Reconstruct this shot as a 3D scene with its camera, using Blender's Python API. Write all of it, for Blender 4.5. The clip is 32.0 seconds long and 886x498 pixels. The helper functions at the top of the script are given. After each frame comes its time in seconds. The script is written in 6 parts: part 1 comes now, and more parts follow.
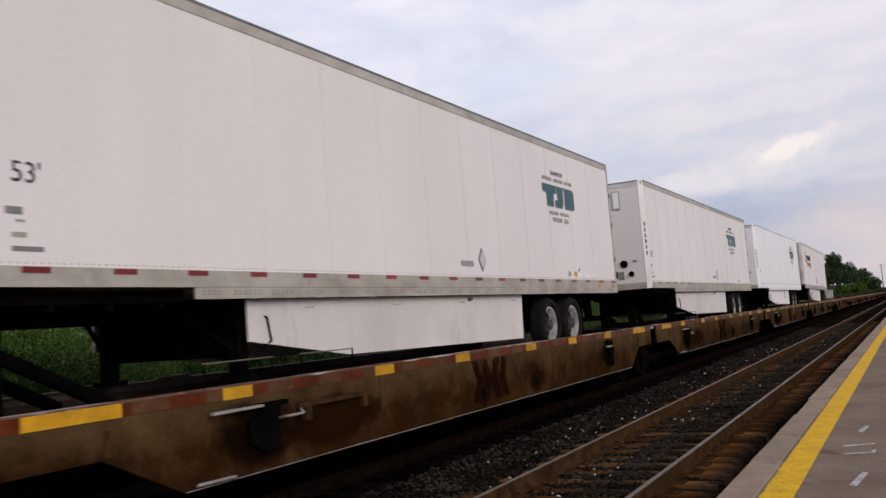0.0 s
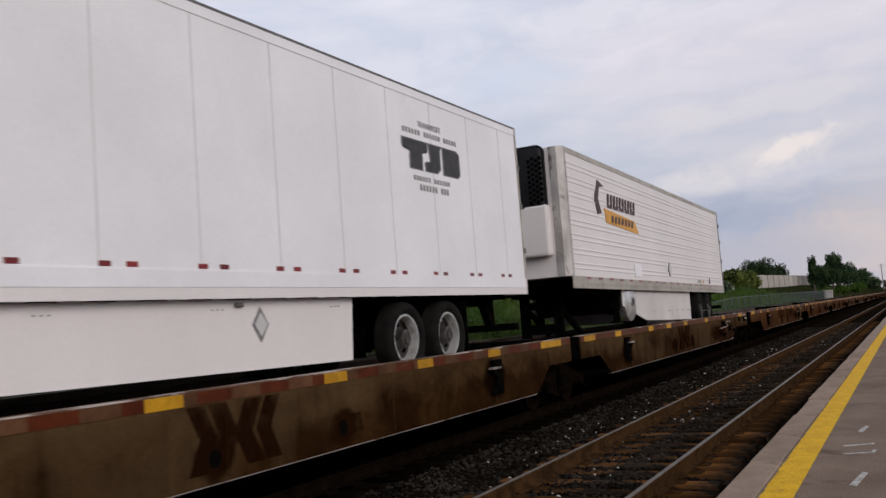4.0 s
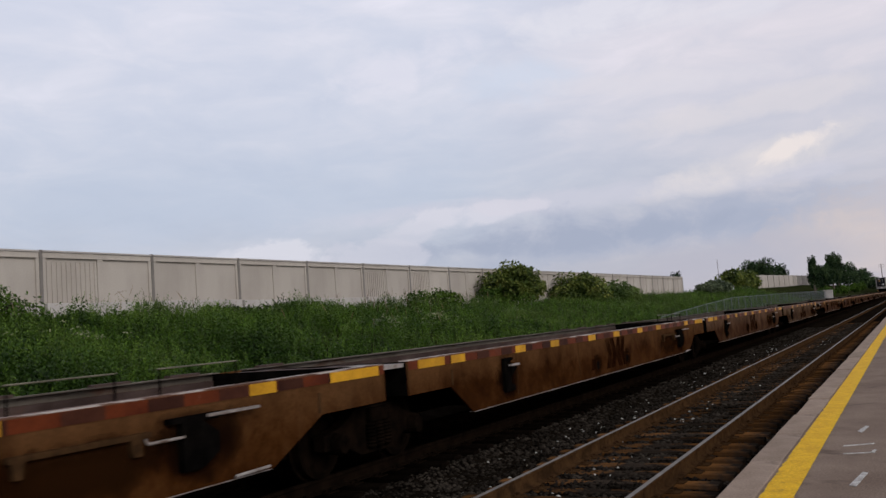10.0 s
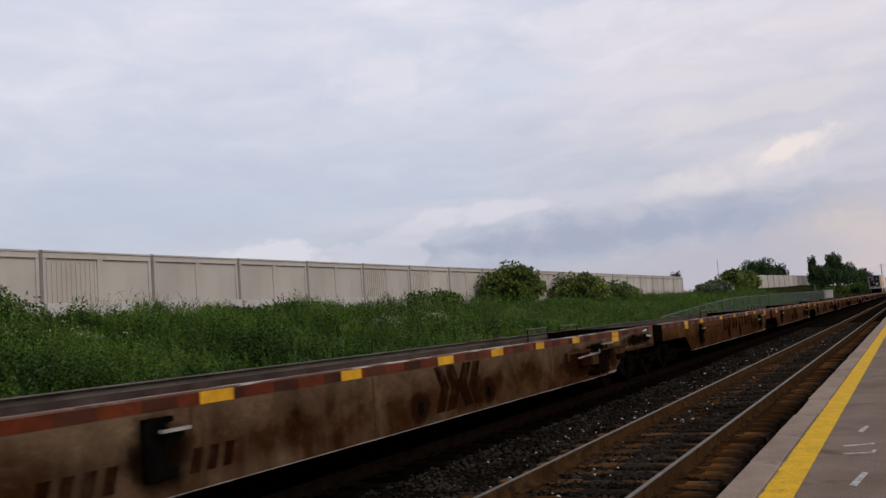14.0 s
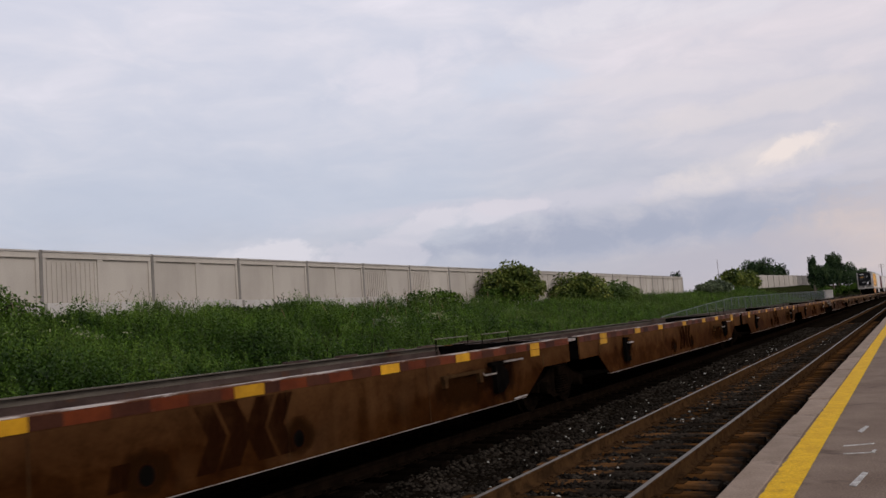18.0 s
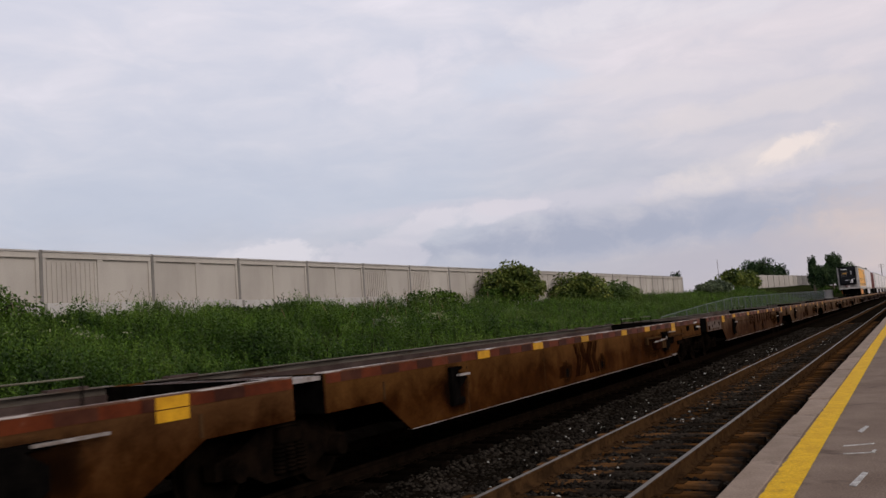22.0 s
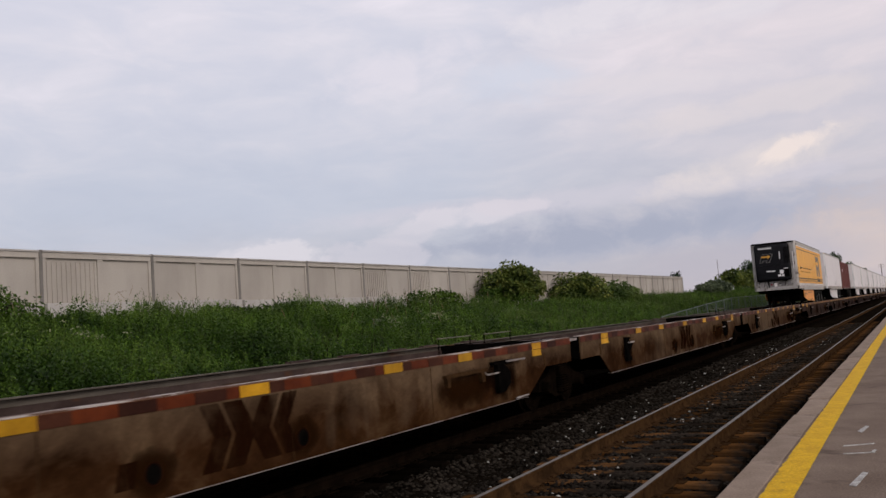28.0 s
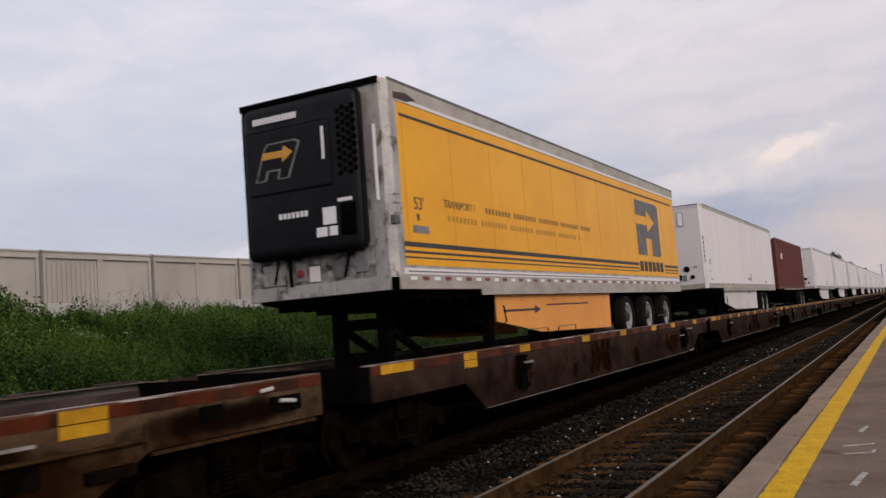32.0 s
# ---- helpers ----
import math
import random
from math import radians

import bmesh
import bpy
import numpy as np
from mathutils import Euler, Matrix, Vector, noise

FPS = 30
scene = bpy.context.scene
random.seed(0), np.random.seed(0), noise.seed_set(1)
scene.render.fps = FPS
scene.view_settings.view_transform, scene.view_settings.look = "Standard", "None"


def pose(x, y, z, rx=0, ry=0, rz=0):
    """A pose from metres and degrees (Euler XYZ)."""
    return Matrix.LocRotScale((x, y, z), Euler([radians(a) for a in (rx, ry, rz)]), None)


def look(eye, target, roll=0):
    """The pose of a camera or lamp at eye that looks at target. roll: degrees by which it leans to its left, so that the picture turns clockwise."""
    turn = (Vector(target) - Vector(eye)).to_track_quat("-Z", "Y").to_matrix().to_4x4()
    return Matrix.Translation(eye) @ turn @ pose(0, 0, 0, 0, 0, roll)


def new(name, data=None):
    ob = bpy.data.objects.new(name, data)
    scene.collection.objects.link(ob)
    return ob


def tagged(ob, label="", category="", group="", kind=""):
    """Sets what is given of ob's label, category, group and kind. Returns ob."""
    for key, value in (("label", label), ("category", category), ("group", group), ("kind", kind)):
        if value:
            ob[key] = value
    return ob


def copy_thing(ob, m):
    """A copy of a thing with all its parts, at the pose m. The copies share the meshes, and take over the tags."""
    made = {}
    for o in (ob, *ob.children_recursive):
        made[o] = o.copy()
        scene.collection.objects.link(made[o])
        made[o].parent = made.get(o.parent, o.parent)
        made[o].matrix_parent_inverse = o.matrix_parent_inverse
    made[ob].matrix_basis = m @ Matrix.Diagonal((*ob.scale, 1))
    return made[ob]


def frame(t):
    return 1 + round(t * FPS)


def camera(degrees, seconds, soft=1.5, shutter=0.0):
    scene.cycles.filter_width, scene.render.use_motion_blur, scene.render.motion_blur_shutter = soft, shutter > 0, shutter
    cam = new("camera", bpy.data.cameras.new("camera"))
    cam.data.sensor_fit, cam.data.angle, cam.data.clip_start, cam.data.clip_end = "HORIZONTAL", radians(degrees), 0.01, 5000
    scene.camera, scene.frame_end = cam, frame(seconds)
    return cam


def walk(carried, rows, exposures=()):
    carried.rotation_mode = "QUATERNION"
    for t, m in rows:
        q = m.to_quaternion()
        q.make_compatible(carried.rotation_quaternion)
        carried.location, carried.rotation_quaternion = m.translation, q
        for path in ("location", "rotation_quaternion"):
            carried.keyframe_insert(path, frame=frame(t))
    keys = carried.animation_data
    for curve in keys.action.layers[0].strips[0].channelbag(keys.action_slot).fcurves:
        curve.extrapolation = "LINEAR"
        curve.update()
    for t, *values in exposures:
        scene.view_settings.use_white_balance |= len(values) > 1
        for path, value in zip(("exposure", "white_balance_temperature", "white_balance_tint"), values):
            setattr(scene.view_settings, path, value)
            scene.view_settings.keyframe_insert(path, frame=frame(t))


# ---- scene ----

# ---- camera: stands still on the platform ----
EYE = Vector((0.0, 0.0, 1.763))
YAW, PITCH, ROLL, FOV = 28.026, 4.878, 4.335, 53.88
cam = camera(FOV, 32.0, soft=1.5, shutter=0.12)
AIM = EYE + Vector((math.cos(radians(YAW)) * math.cos(radians(PITCH)), math.sin(radians(YAW)) * math.cos(radians(PITCH)), math.sin(radians(PITCH))))
walk(cam, [(0.0, look(EYE, AIM, -ROLL)), (32.0, look(EYE, AIM, -ROLL))],
     exposures=[(0.0, 0.22, 6550, 10.5), (1.0, 0.07, 6550, 10.5), (2.5, 0.05, 6520, 10.0), (6.0, 0.06, 6480, 9.5), (13.0, 0.06, 6560, 10.0), (18.0, 0.05, 6720, 11.5), (32.0, 0.05, 6800, 12.5)])


# ---- the train's run: metres gone after t seconds ----
def run(t):
    return 10.758 * t + 0.0233 * t * t - 0.000147 * t ** 3


UNIT_START, UNIT_PITCH, END_PITCH, MID_PITCH = -17.05, 97.214, 20.407, 18.792
TRAIN_Y = 7.35
MOVERS = []


def joint(u, j):
    return UNIT_START + UNIT_PITCH * u + (END_PITCH + (j - 1) * MID_PITCH if j > 0 else 0.0)


# ---- nodes ----
def tree_of(owner):
    owner.use_nodes = True
    t = owner.node_tree
    t.nodes.clear()
    return t


def node(t, kind, ins=(), operation=""):
    n = t.nodes.new(kind)
    if operation:
        n.operation = operation
    for k, v in ins:
        if isinstance(v, bpy.types.NodeSocket):
            t.links.new(v, n.inputs[k])
        else:
            n.inputs[k].default_value = v
    return n


def ramp(t, fac, stops):
    n = t.nodes.new("ShaderNodeValToRGB")
    e = n.color_ramp.elements
    while len(e) < len(stops):
        e.new(0.5)
    for el, (p, c) in zip(e, stops):
        el.position = p
        el.color = (*c, 1) if len(c) == 3 else c
    t.links.new(fac, n.inputs[0])
    return n.outputs[0]


def mix(t, fac, a, b, mode="MIX"):
    n = t.nodes.new("ShaderNodeMix")
    n.data_type, n.blend_type = "RGBA", mode
    for k, v in ((0, fac), (6, a), (7, b)):
        if isinstance(v, bpy.types.NodeSocket):
            t.links.new(v, n.inputs[k])
        else:
            n.inputs[k].default_value = (*v, 1) if isinstance(v, tuple) and len(v) == 3 else v
    return n.outputs[2]


# ---- world: evening sky under broken cloud ----
world = bpy.data.worlds.new("sky")
scene.world = world
wt = tree_of(world)
SUN_EL, SUN_AZ = radians(24), radians(-116)
sky = node(wt, "ShaderNodeTexSky")
sky.sky_type, sky.sun_disc, sky.sun_elevation, sky.sun_rotation = "NISHITA", False, SUN_EL, radians(90) - SUN_AZ
coord = node(wt, "ShaderNodeTexCoord")
sep = node(wt, "ShaderNodeSeparateXYZ", [(0, coord.outputs["Generated"])])
def sky_math(op, a, b):
    return node(wt, "ShaderNodeMath", [(0, a), (1, b)], operation=op).outputs[0]


def sky_noise(stretch, scale, detail, rough, distort):
    at = node(wt, "ShaderNodeMapping", [("Vector", coord.outputs["Generated"]), ("Location", (3.1, 1.7, 0.4)), ("Scale", stretch)])
    return node(wt, "ShaderNodeTexNoise", [("Vector", at.outputs[0]), ("Scale", scale), ("Detail", detail), ("Roughness", rough), ("Distortion", distort)]).outputs["Fac"]


height = ramp(wt, sep.outputs[2], [(0.0, (0.475, 0.475, 0.565)), (0.07, (0.485, 0.505, 0.605)), (0.15, (0.555, 0.59, 0.695)), (0.24, (0.65, 0.67, 0.77)), (0.36, (0.715, 0.725, 0.825)), (0.62, (0.66, 0.66, 0.72)), (1.0, (0.30, 0.31, 0.34))])
both = mix(wt, 0.5, sky_noise((1, 1, 2.6), 2.9, 6.0, 0.5, 0.4), sky_noise((1, 1, 3.2), 7.5, 8.0, 0.58, 0.5))
puff = ramp(wt, both, [(0.36, (0.88, 0.91, 0.95)), (0.46, (0.95, 0.965, 0.985)), (0.54, (1.03, 1.02, 1.015)), (0.64, (1.15, 1.11, 1.09))])
cloud = mix(wt, 1.0, height, puff, "MULTIPLY")
east = node(wt, "ShaderNodeVectorMath", [(0, coord.outputs["Generated"]), (1, (0.985, 0.03, 0.16))], operation="DOT_PRODUCT")
glow = ramp(wt, east.outputs["Value"], [(0.91, (0, 0, 0)), (1.0, (1, 1, 1))])
cloud = mix(wt, glow, cloud, mix(wt, 1.0, cloud, (1.08, 1.0, 0.955), "MULTIPLY"))
skyc = mix(wt, 1.0, sky.outputs[0], (0.10, 0.10, 0.10), "MULTIPLY")
cloud = mix(wt, 0.92, skyc, cloud)
# high white wisps, a slate bank with cumulus along its crest, low puffs, a lit warm rift to the east
az = node(wt, "ShaderNodeMath", [(0, sep.outputs[1]), (1, sep.outputs[0])], operation="ARCTAN2").outputs[0]
curl = sky_noise((1, 1, 1.7), 15.0, 9.0, 0.62, 0.3)
for u0, v0, wide, tall, slant, colour, most, crisp in (
        (0.72, 0.150, 0.20, 0.040, 0.05, (0.515, 0.575, 0.705), 0.40, 1.0), (0.38, 0.262, 0.06, 0.020, 0.0, (0.60, 0.665, 0.80), 0.55, 1.0),
        (0.515, 0.288, 0.075, 0.022, 0.25, (0.76, 0.745, 0.835), 0.55, 0.9), (0.30, 0.318, 0.075, 0.020, 0.0, (0.76, 0.75, 0.82), 0.6, 0.9), (0.17, 0.308, 0.07, 0.013, 0.0, (0.74, 0.73, 0.80), 0.5, 0.9),
        (0.24, 0.246, 0.13, 0.010, -0.06, (0.70, 0.68, 0.745), 0.6, 0.9), (0.14, 0.205, 0.10, 0.014, 0.06, (0.72, 0.68, 0.71), 0.5, 0.9),
        (0.31, 0.128, 0.26, 0.012, 0.02, (0.60, 0.60, 0.695), 0.6, 0.9), (0.24, 0.088, 0.27, 0.026, 0.0, (0.395, 0.435, 0.555), 0.85, 1.0), (0.33, 0.086, 0.16, 0.014, 0.0, (0.345, 0.39, 0.51), 0.6, 1.0),
        (0.475, 0.117, 0.070, 0.012, 0.05, (0.65, 0.65, 0.735), 0.85, 0.5), (0.41, 0.127, 0.040, 0.008, 0.0, (0.65, 0.64, 0.725), 0.8, 0.45), (0.52, 0.105, 0.045, 0.012, 0.0, (0.60, 0.61, 0.70), 0.7, 0.5),
        (0.69, 0.084, 0.065, 0.021, 0.0, (0.68, 0.68, 0.755), 0.8, 0.4), (0.57, 0.083, 0.055, 0.019, 0.0, (0.60, 0.605, 0.695), 0.65, 0.4),
        (0.14, 0.147, 0.10, 0.017, 0.20, (0.74, 0.695, 0.70), 0.6, 1.0), (0.095, 0.160, 0.035, 0.010, 0.35, (0.86, 0.775, 0.745), 0.7, 0.7), (0.00, 0.060, 0.10, 0.040, 0.0, (0.635, 0.555, 0.545), 0.75, 1.0), (0.17, 0.046, 0.12, 0.020, 0.0, (0.47, 0.465, 0.545), 0.7, 1.0)):
    du = sky_math("SUBTRACT", az, u0)
    dv = sky_math("ADD", sky_math("SUBTRACT", sep.outputs[2], v0), sky_math("MULTIPLY", du, slant))
    du, dv = sky_math("DIVIDE", du, wide), sky_math("DIVIDE", dv, tall)
    r2 = sky_math("ADD", sky_math("MULTIPLY", du, du), sky_math("MULTIPLY", dv, dv))
    r2 = sky_math("ADD", r2, sky_math("MULTIPLY", sky_math("SUBTRACT", 0.5, curl), 6.5))
    cloud = mix(wt, ramp(wt, sky_math("MULTIPLY", r2, 0.5), [(max(0.02, 0.5 - 0.45 * crisp), (most,) * 3), (min(0.98, 0.5 + 0.45 * crisp), (0, 0, 0))]), cloud, colour)
bg = node(wt, "ShaderNodeBackground", [(0, cloud), (1, 1.0)])
node(wt, "ShaderNodeOutputWorld", [(0, bg.outputs[0])])

sun = new("sun", bpy.data.lights.new("sun", "SUN"))
sun.data.energy, sun.data.angle, sun.data.color = 1.42, radians(30), (1.0, 0.945, 0.90)
sun.rotation_euler = Vector((-math.cos(SUN_AZ) * math.cos(SUN_EL), -math.sin(SUN_AZ) * math.cos(SUN_EL), -math.sin(SUN_EL))).to_track_quat("-Z", "Y").to_euler()
scene.view_settings.exposure = 0.0


# ---- materials ----
def surface(name, c1, c2, scale=3.0, fine=40.0, rough=0.8, metal=0.0, bump=0.2, depth=0.01, spread=(0.35, 0.65),
            fine_mix=0.25, stretch=(1, 1, 1), c3=None, spots=(0.62, 0.70), spot_scale=2.0, vary=0.0, island=0.0, coat=0.0, spec=0.35):
    """Two colours by a broad noise, darker and lighter grain, spots of a third colour, relief."""
    m = bpy.data.materials.new(name)
    t = tree_of(m)
    co = node(t, "ShaderNodeTexCoord")
    mp = node(t, "ShaderNodeMapping", [("Vector", co.outputs["Object"]), ("Scale", stretch)])
    n1 = node(t, "ShaderNodeTexNoise", [("Vector", mp.outputs[0]), ("Scale", scale), ("Detail", 5.0), ("Roughness", 0.6)])
    n2 = node(t, "ShaderNodeTexNoise", [("Vector", co.outputs["Object"]), ("Scale", fine), ("Detail", 3.0)])
    col = ramp(t, n1.outputs["Fac"], [(spread[0], c1), (spread[1], c2)])
    grain = ramp(t, n2.outputs["Fac"], [(0.3, (0.55, 0.55, 0.55)), (0.7, (1.35, 1.35, 1.35))])
    col = mix(t, fine_mix, col, mix(t, 1.0, col, grain, "MULTIPLY"))
    if c3:
        n3 = node(t, "ShaderNodeTexNoise", [("Vector", mp.outputs[0]), ("Scale", spot_scale), ("Detail", 6.0), ("Roughness", 0.65), ("Distortion", 0.4)])
        col = mix(t, ramp(t, n3.outputs["Fac"], [(spots[0], (0, 0, 0)), (spots[1], (1, 1, 1))]), col, c3)
    if vary or island:
        if island:
            r = node(t, "ShaderNodeNewGeometry").outputs["Random Per Island"]
        else:
            r = node(t, "ShaderNodeObjectInfo").outputs["Random"]
        amt = island or vary
        col = mix(t, 1.0, col, ramp(t, r, [(0.0, (1 - amt,) * 3), (1.0, (1 + amt,) * 3)]), "MULTIPLY")
    bs = node(t, "ShaderNodeBsdfPrincipled", [("Base Color", col), ("Roughness", rough), ("Metallic", metal), ("Specular IOR Level", spec)])
    if coat:
        bs.inputs["Coat Weight"].default_value = coat
    if bump:
        b = node(t, "ShaderNodeBump", [("Strength", bump), ("Distance", depth), ("Height", n2.outputs["Fac"])])
        t.links.new(b.outputs[0], bs.inputs["Normal"])
    node(t, "ShaderNodeOutputMaterial", [(0, bs.outputs[0])])
    return m


def leafy(name, c1, c2, c3, rough=0.55, patch=2.3, single=0.3):
    """Three greens by patches of noise and, to a lesser degree, leaf by leaf."""
    m = bpy.data.materials.new(name)
    t = tree_of(m)
    r = node(t, "ShaderNodeNewGeometry").outputs["Random Per Island"]
    co = node(t, "ShaderNodeTexCoord")
    n = node(t, "ShaderNodeTexNoise", [("Vector", co.outputs["Object"]), ("Scale", 0.5), ("Detail", 4.0)])
    n4 = node(t, "ShaderNodeTexNoise", [("Vector", co.outputs["Object"]), ("Scale", patch), ("Detail", 3.0), ("Roughness", 0.6)])
    wide = ramp(t, n4.outputs["Fac"], [(0.34, (0, 0, 0)), (0.66, (1, 1, 1))])
    a = ramp(t, mix(t, single, wide, r), [(0.0, c1), (0.5, c2), (1.0, c3)])
    col = mix(t, 1.0, a, ramp(t, n.outputs["Fac"], [(0.36, (0.48, 0.54, 0.50)), (0.64, (1.22, 1.17, 1.02))]), "MULTIPLY")
    bs = node(t, "ShaderNodeBsdfPrincipled", [("Base Color", col), ("Roughness", rough), ("Specular IOR Level", 0.12)])
    tr = node(t, "ShaderNodeBsdfTranslucent", [(0, col)])
    ms = node(t, "ShaderNodeMixShader", [(0, 0.25), (1, bs.outputs[0]), (2, tr.outputs[0])])
    node(t, "ShaderNodeOutputMaterial", [(0, ms.outputs[0])])
    return m


def chalked(name, low, mid, high, worn_from, pale=(0.150, 0.098, 0.058)):
    """Dark brown paint, chalked pale in broad worn fields, with streaks running down."""
    m = bpy.data.materials.new(name)
    t = tree_of(m)
    co = node(t, "ShaderNodeTexCoord")
    rnd = node(t, "ShaderNodeObjectInfo").outputs["Random"]
    shift = node(t, "ShaderNodeVectorMath", [(0, (37.0, 0.0, 0.0)), ("Scale", rnd)], operation="SCALE")
    at = node(t, "ShaderNodeVectorMath", [(0, co.outputs["Object"]), (1, shift.outputs[0])], operation="ADD").outputs[0]
    n1 = node(t, "ShaderNodeTexNoise", [("Vector", node(t, "ShaderNodeMapping", [("Vector", at), ("Scale", (1.3, 1, 1.6))]).outputs[0]), ("Scale", 1.0), ("Detail", 9.0), ("Roughness", 0.70), ("Distortion", 0.4)]).outputs["Fac"]
    field = node(t, "ShaderNodeTexNoise", [("Vector", node(t, "ShaderNodeMapping", [("Vector", at), ("Scale", (0.16, 1, 0.45))]).outputs[0]), ("Scale", 1.0), ("Detail", 4.0), ("Distortion", 0.3)]).outputs["Fac"]
    streak = node(t, "ShaderNodeTexNoise", [("Vector", node(t, "ShaderNodeMapping", [("Vector", at), ("Scale", (3.2, 1, 0.40))]).outputs[0]), ("Scale", 1.0), ("Detail", 4.0)]).outputs["Fac"]
    grain = node(t, "ShaderNodeTexNoise", [("Vector", co.outputs["Object"]), ("Scale", 34.0), ("Detail", 3.0)]).outputs["Fac"]
    col = ramp(t, n1, [(0.32, low), (0.50, mid), (0.68, high)])
    worn = node(t, "ShaderNodeMath", [(0, field), (1, node(t, "ShaderNodeMath", [(0, streak), (1, 0.20)], operation="MULTIPLY").outputs[0])], operation="ADD").outputs[0]
    col = mix(t, ramp(t, worn, [(worn_from, (0, 0, 0)), (worn_from + 0.17, (0.85, 0.85, 0.85))]), col, mix(t, n1, tuple(0.55 * c for c in pale), pale))
    # paler towards the upper strakes: chalking plus the lit top put into paint
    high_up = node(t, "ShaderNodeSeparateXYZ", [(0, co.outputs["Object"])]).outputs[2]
    lit_chalk = node(t, "ShaderNodeMath", [(0, high_up), (1, node(t, "ShaderNodeMath", [(0, n1), (1, 0.9)], operation="MULTIPLY").outputs[0])], operation="ADD").outputs[0]
    col = mix(t, ramp(t, node(t, "ShaderNodeMath", [(0, lit_chalk), (1, 0.5)], operation="MULTIPLY").outputs[0], [(0.62, (0, 0, 0)), (0.96, (0.62, 0.62, 0.62))]), col, pale)
    drip = ramp(t, streak, [(0.34, (0.62, 0.58, 0.54)), (0.44, (1, 1, 1))])
    col = mix(t, 0.4, col, mix(t, 1.0, col, drip, "MULTIPLY"))
    col = mix(t, 0.3, col, mix(t, 1.0, col, ramp(t, grain, [(0.3, (0.55,) * 3), (0.7, (1.35,) * 3)]), "MULTIPLY"))
    col = mix(t, 1.0, col, ramp(t, rnd, [(0.0, (0.8, 0.76, 0.74)), (1.0, (1.25, 1.25, 1.25))]), "MULTIPLY")
    b = node(t, "ShaderNodeBump", [("Strength", 0.25), ("Distance", 0.004), ("Height", grain)])
    bs = node(t, "ShaderNodeBsdfPrincipled", [("Base Color", col), ("Roughness", 0.6), ("Specular IOR Level", 0.003), ("Normal", b.outputs[0])])
    node(t, "ShaderNodeOutputMaterial", [(0, bs.outputs[0])])
    return m


def stained_tie(name):
    """Split grey-brown timber, stained orange by rust beside both rails."""
    m = bpy.data.materials.new(name)
    t = tree_of(m)
    co = node(t, "ShaderNodeTexCoord").outputs["Object"]
    rnd = node(t, "ShaderNodeObjectInfo").outputs["Random"]
    fib = node(t, "ShaderNodeTexNoise", [("Vector", node(t, "ShaderNodeMapping", [("Vector", co), ("Scale", (9, 1, 9))]).outputs[0]), ("Scale", 3.0), ("Detail", 5.0), ("Roughness", 0.65)]).outputs["Fac"]
    spot = node(t, "ShaderNodeTexNoise", [("Vector", co), ("Scale", 4.0), ("Detail", 4.0)]).outputs["Fac"]
    col = ramp(t, fib, [(0.36, (0.008, 0.0062, 0.0048)), (0.64, (0.034, 0.026, 0.020))])
    y = node(t, "ShaderNodeSeparateXYZ", [(0, co)]).outputs[1]
    y = node(t, "ShaderNodeMath", [(0, node(t, "ShaderNodeMath", [(0, y)], operation="ABSOLUTE").outputs[0]), (1, 0.755)], operation="SUBTRACT").outputs[0]
    y = node(t, "ShaderNodeMath", [(0, y)], operation="ABSOLUTE").outputs[0]
    near = node(t, "ShaderNodeMath", [(0, spot), (1, node(t, "ShaderNodeMath", [(0, y), (1, 0.62)], operation="MULTIPLY").outputs[0])], operation="SUBTRACT").outputs[0]
    col = mix(t, ramp(t, near, [(0.18, (0, 0, 0)), (0.42, (0.9, 0.9, 0.9))]), col, mix(t, fib, (0.045, 0.019, 0.006), (0.205, 0.092, 0.030)))
    col = mix(t, 1.0, col, ramp(t, rnd, [(0.0, (0.45,) * 3), (1.0, (1.5,) * 3)]), "MULTIPLY")
    b = node(t, "ShaderNodeBump", [("Strength", 0.6), ("Distance", 0.012), ("Height", fib)])
    bs = node(t, "ShaderNodeBsdfPrincipled", [("Base Color", col), ("Roughness", 0.92), ("Specular IOR Level", 0.0), ("Normal", b.outputs[0])])
    node(t, "ShaderNodeOutputMaterial", [(0, bs.outputs[0])])
    return m


M = {}
M["steel"] = surface("rail_steel", (0.085, 0.072, 0.060), (0.142, 0.124, 0.106), 4, 60, 0.55, 0.3, 0.1, 0.003)
M["rust"] = surface("rusted_steel", (0.026, 0.014, 0.007), (0.062, 0.032, 0.014), 6, 50, 0.9, 0.0, 0.4, 0.006, spec=0.0)
# darker sleeper and rail for the far track, under-train shade in the colour
M["tie_shaded"] = surface("shaded_sleeper", (0.002, 0.0015, 0.0012), (0.006, 0.0042, 0.003), 3, 45, 0.95, 0, 0.5, 0.012, vary=0.4, spec=0.0)
M["rust_shaded"] = surface("shaded_rail", (0.004, 0.0026, 0.0018), (0.009, 0.0056, 0.0036), 6, 50, 0.9, 0.0, 0.4, 0.006, spec=0.0)
M["alu_light"] = surface("bright_aluminium", (0.53, 0.51, 0.495), (0.64, 0.62, 0.605), 2.0, 45, 0.45, 0.2, 0.1, 0.002, fine_mix=0.12, stretch=(0.6, 1, 1))
M["tie"] = stained_tie("sleeper_wood")
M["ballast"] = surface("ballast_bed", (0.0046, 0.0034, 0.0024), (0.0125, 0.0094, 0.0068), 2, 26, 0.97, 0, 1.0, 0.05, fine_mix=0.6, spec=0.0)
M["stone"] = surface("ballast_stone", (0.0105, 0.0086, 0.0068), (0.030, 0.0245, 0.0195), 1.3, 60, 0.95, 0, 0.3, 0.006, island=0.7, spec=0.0)
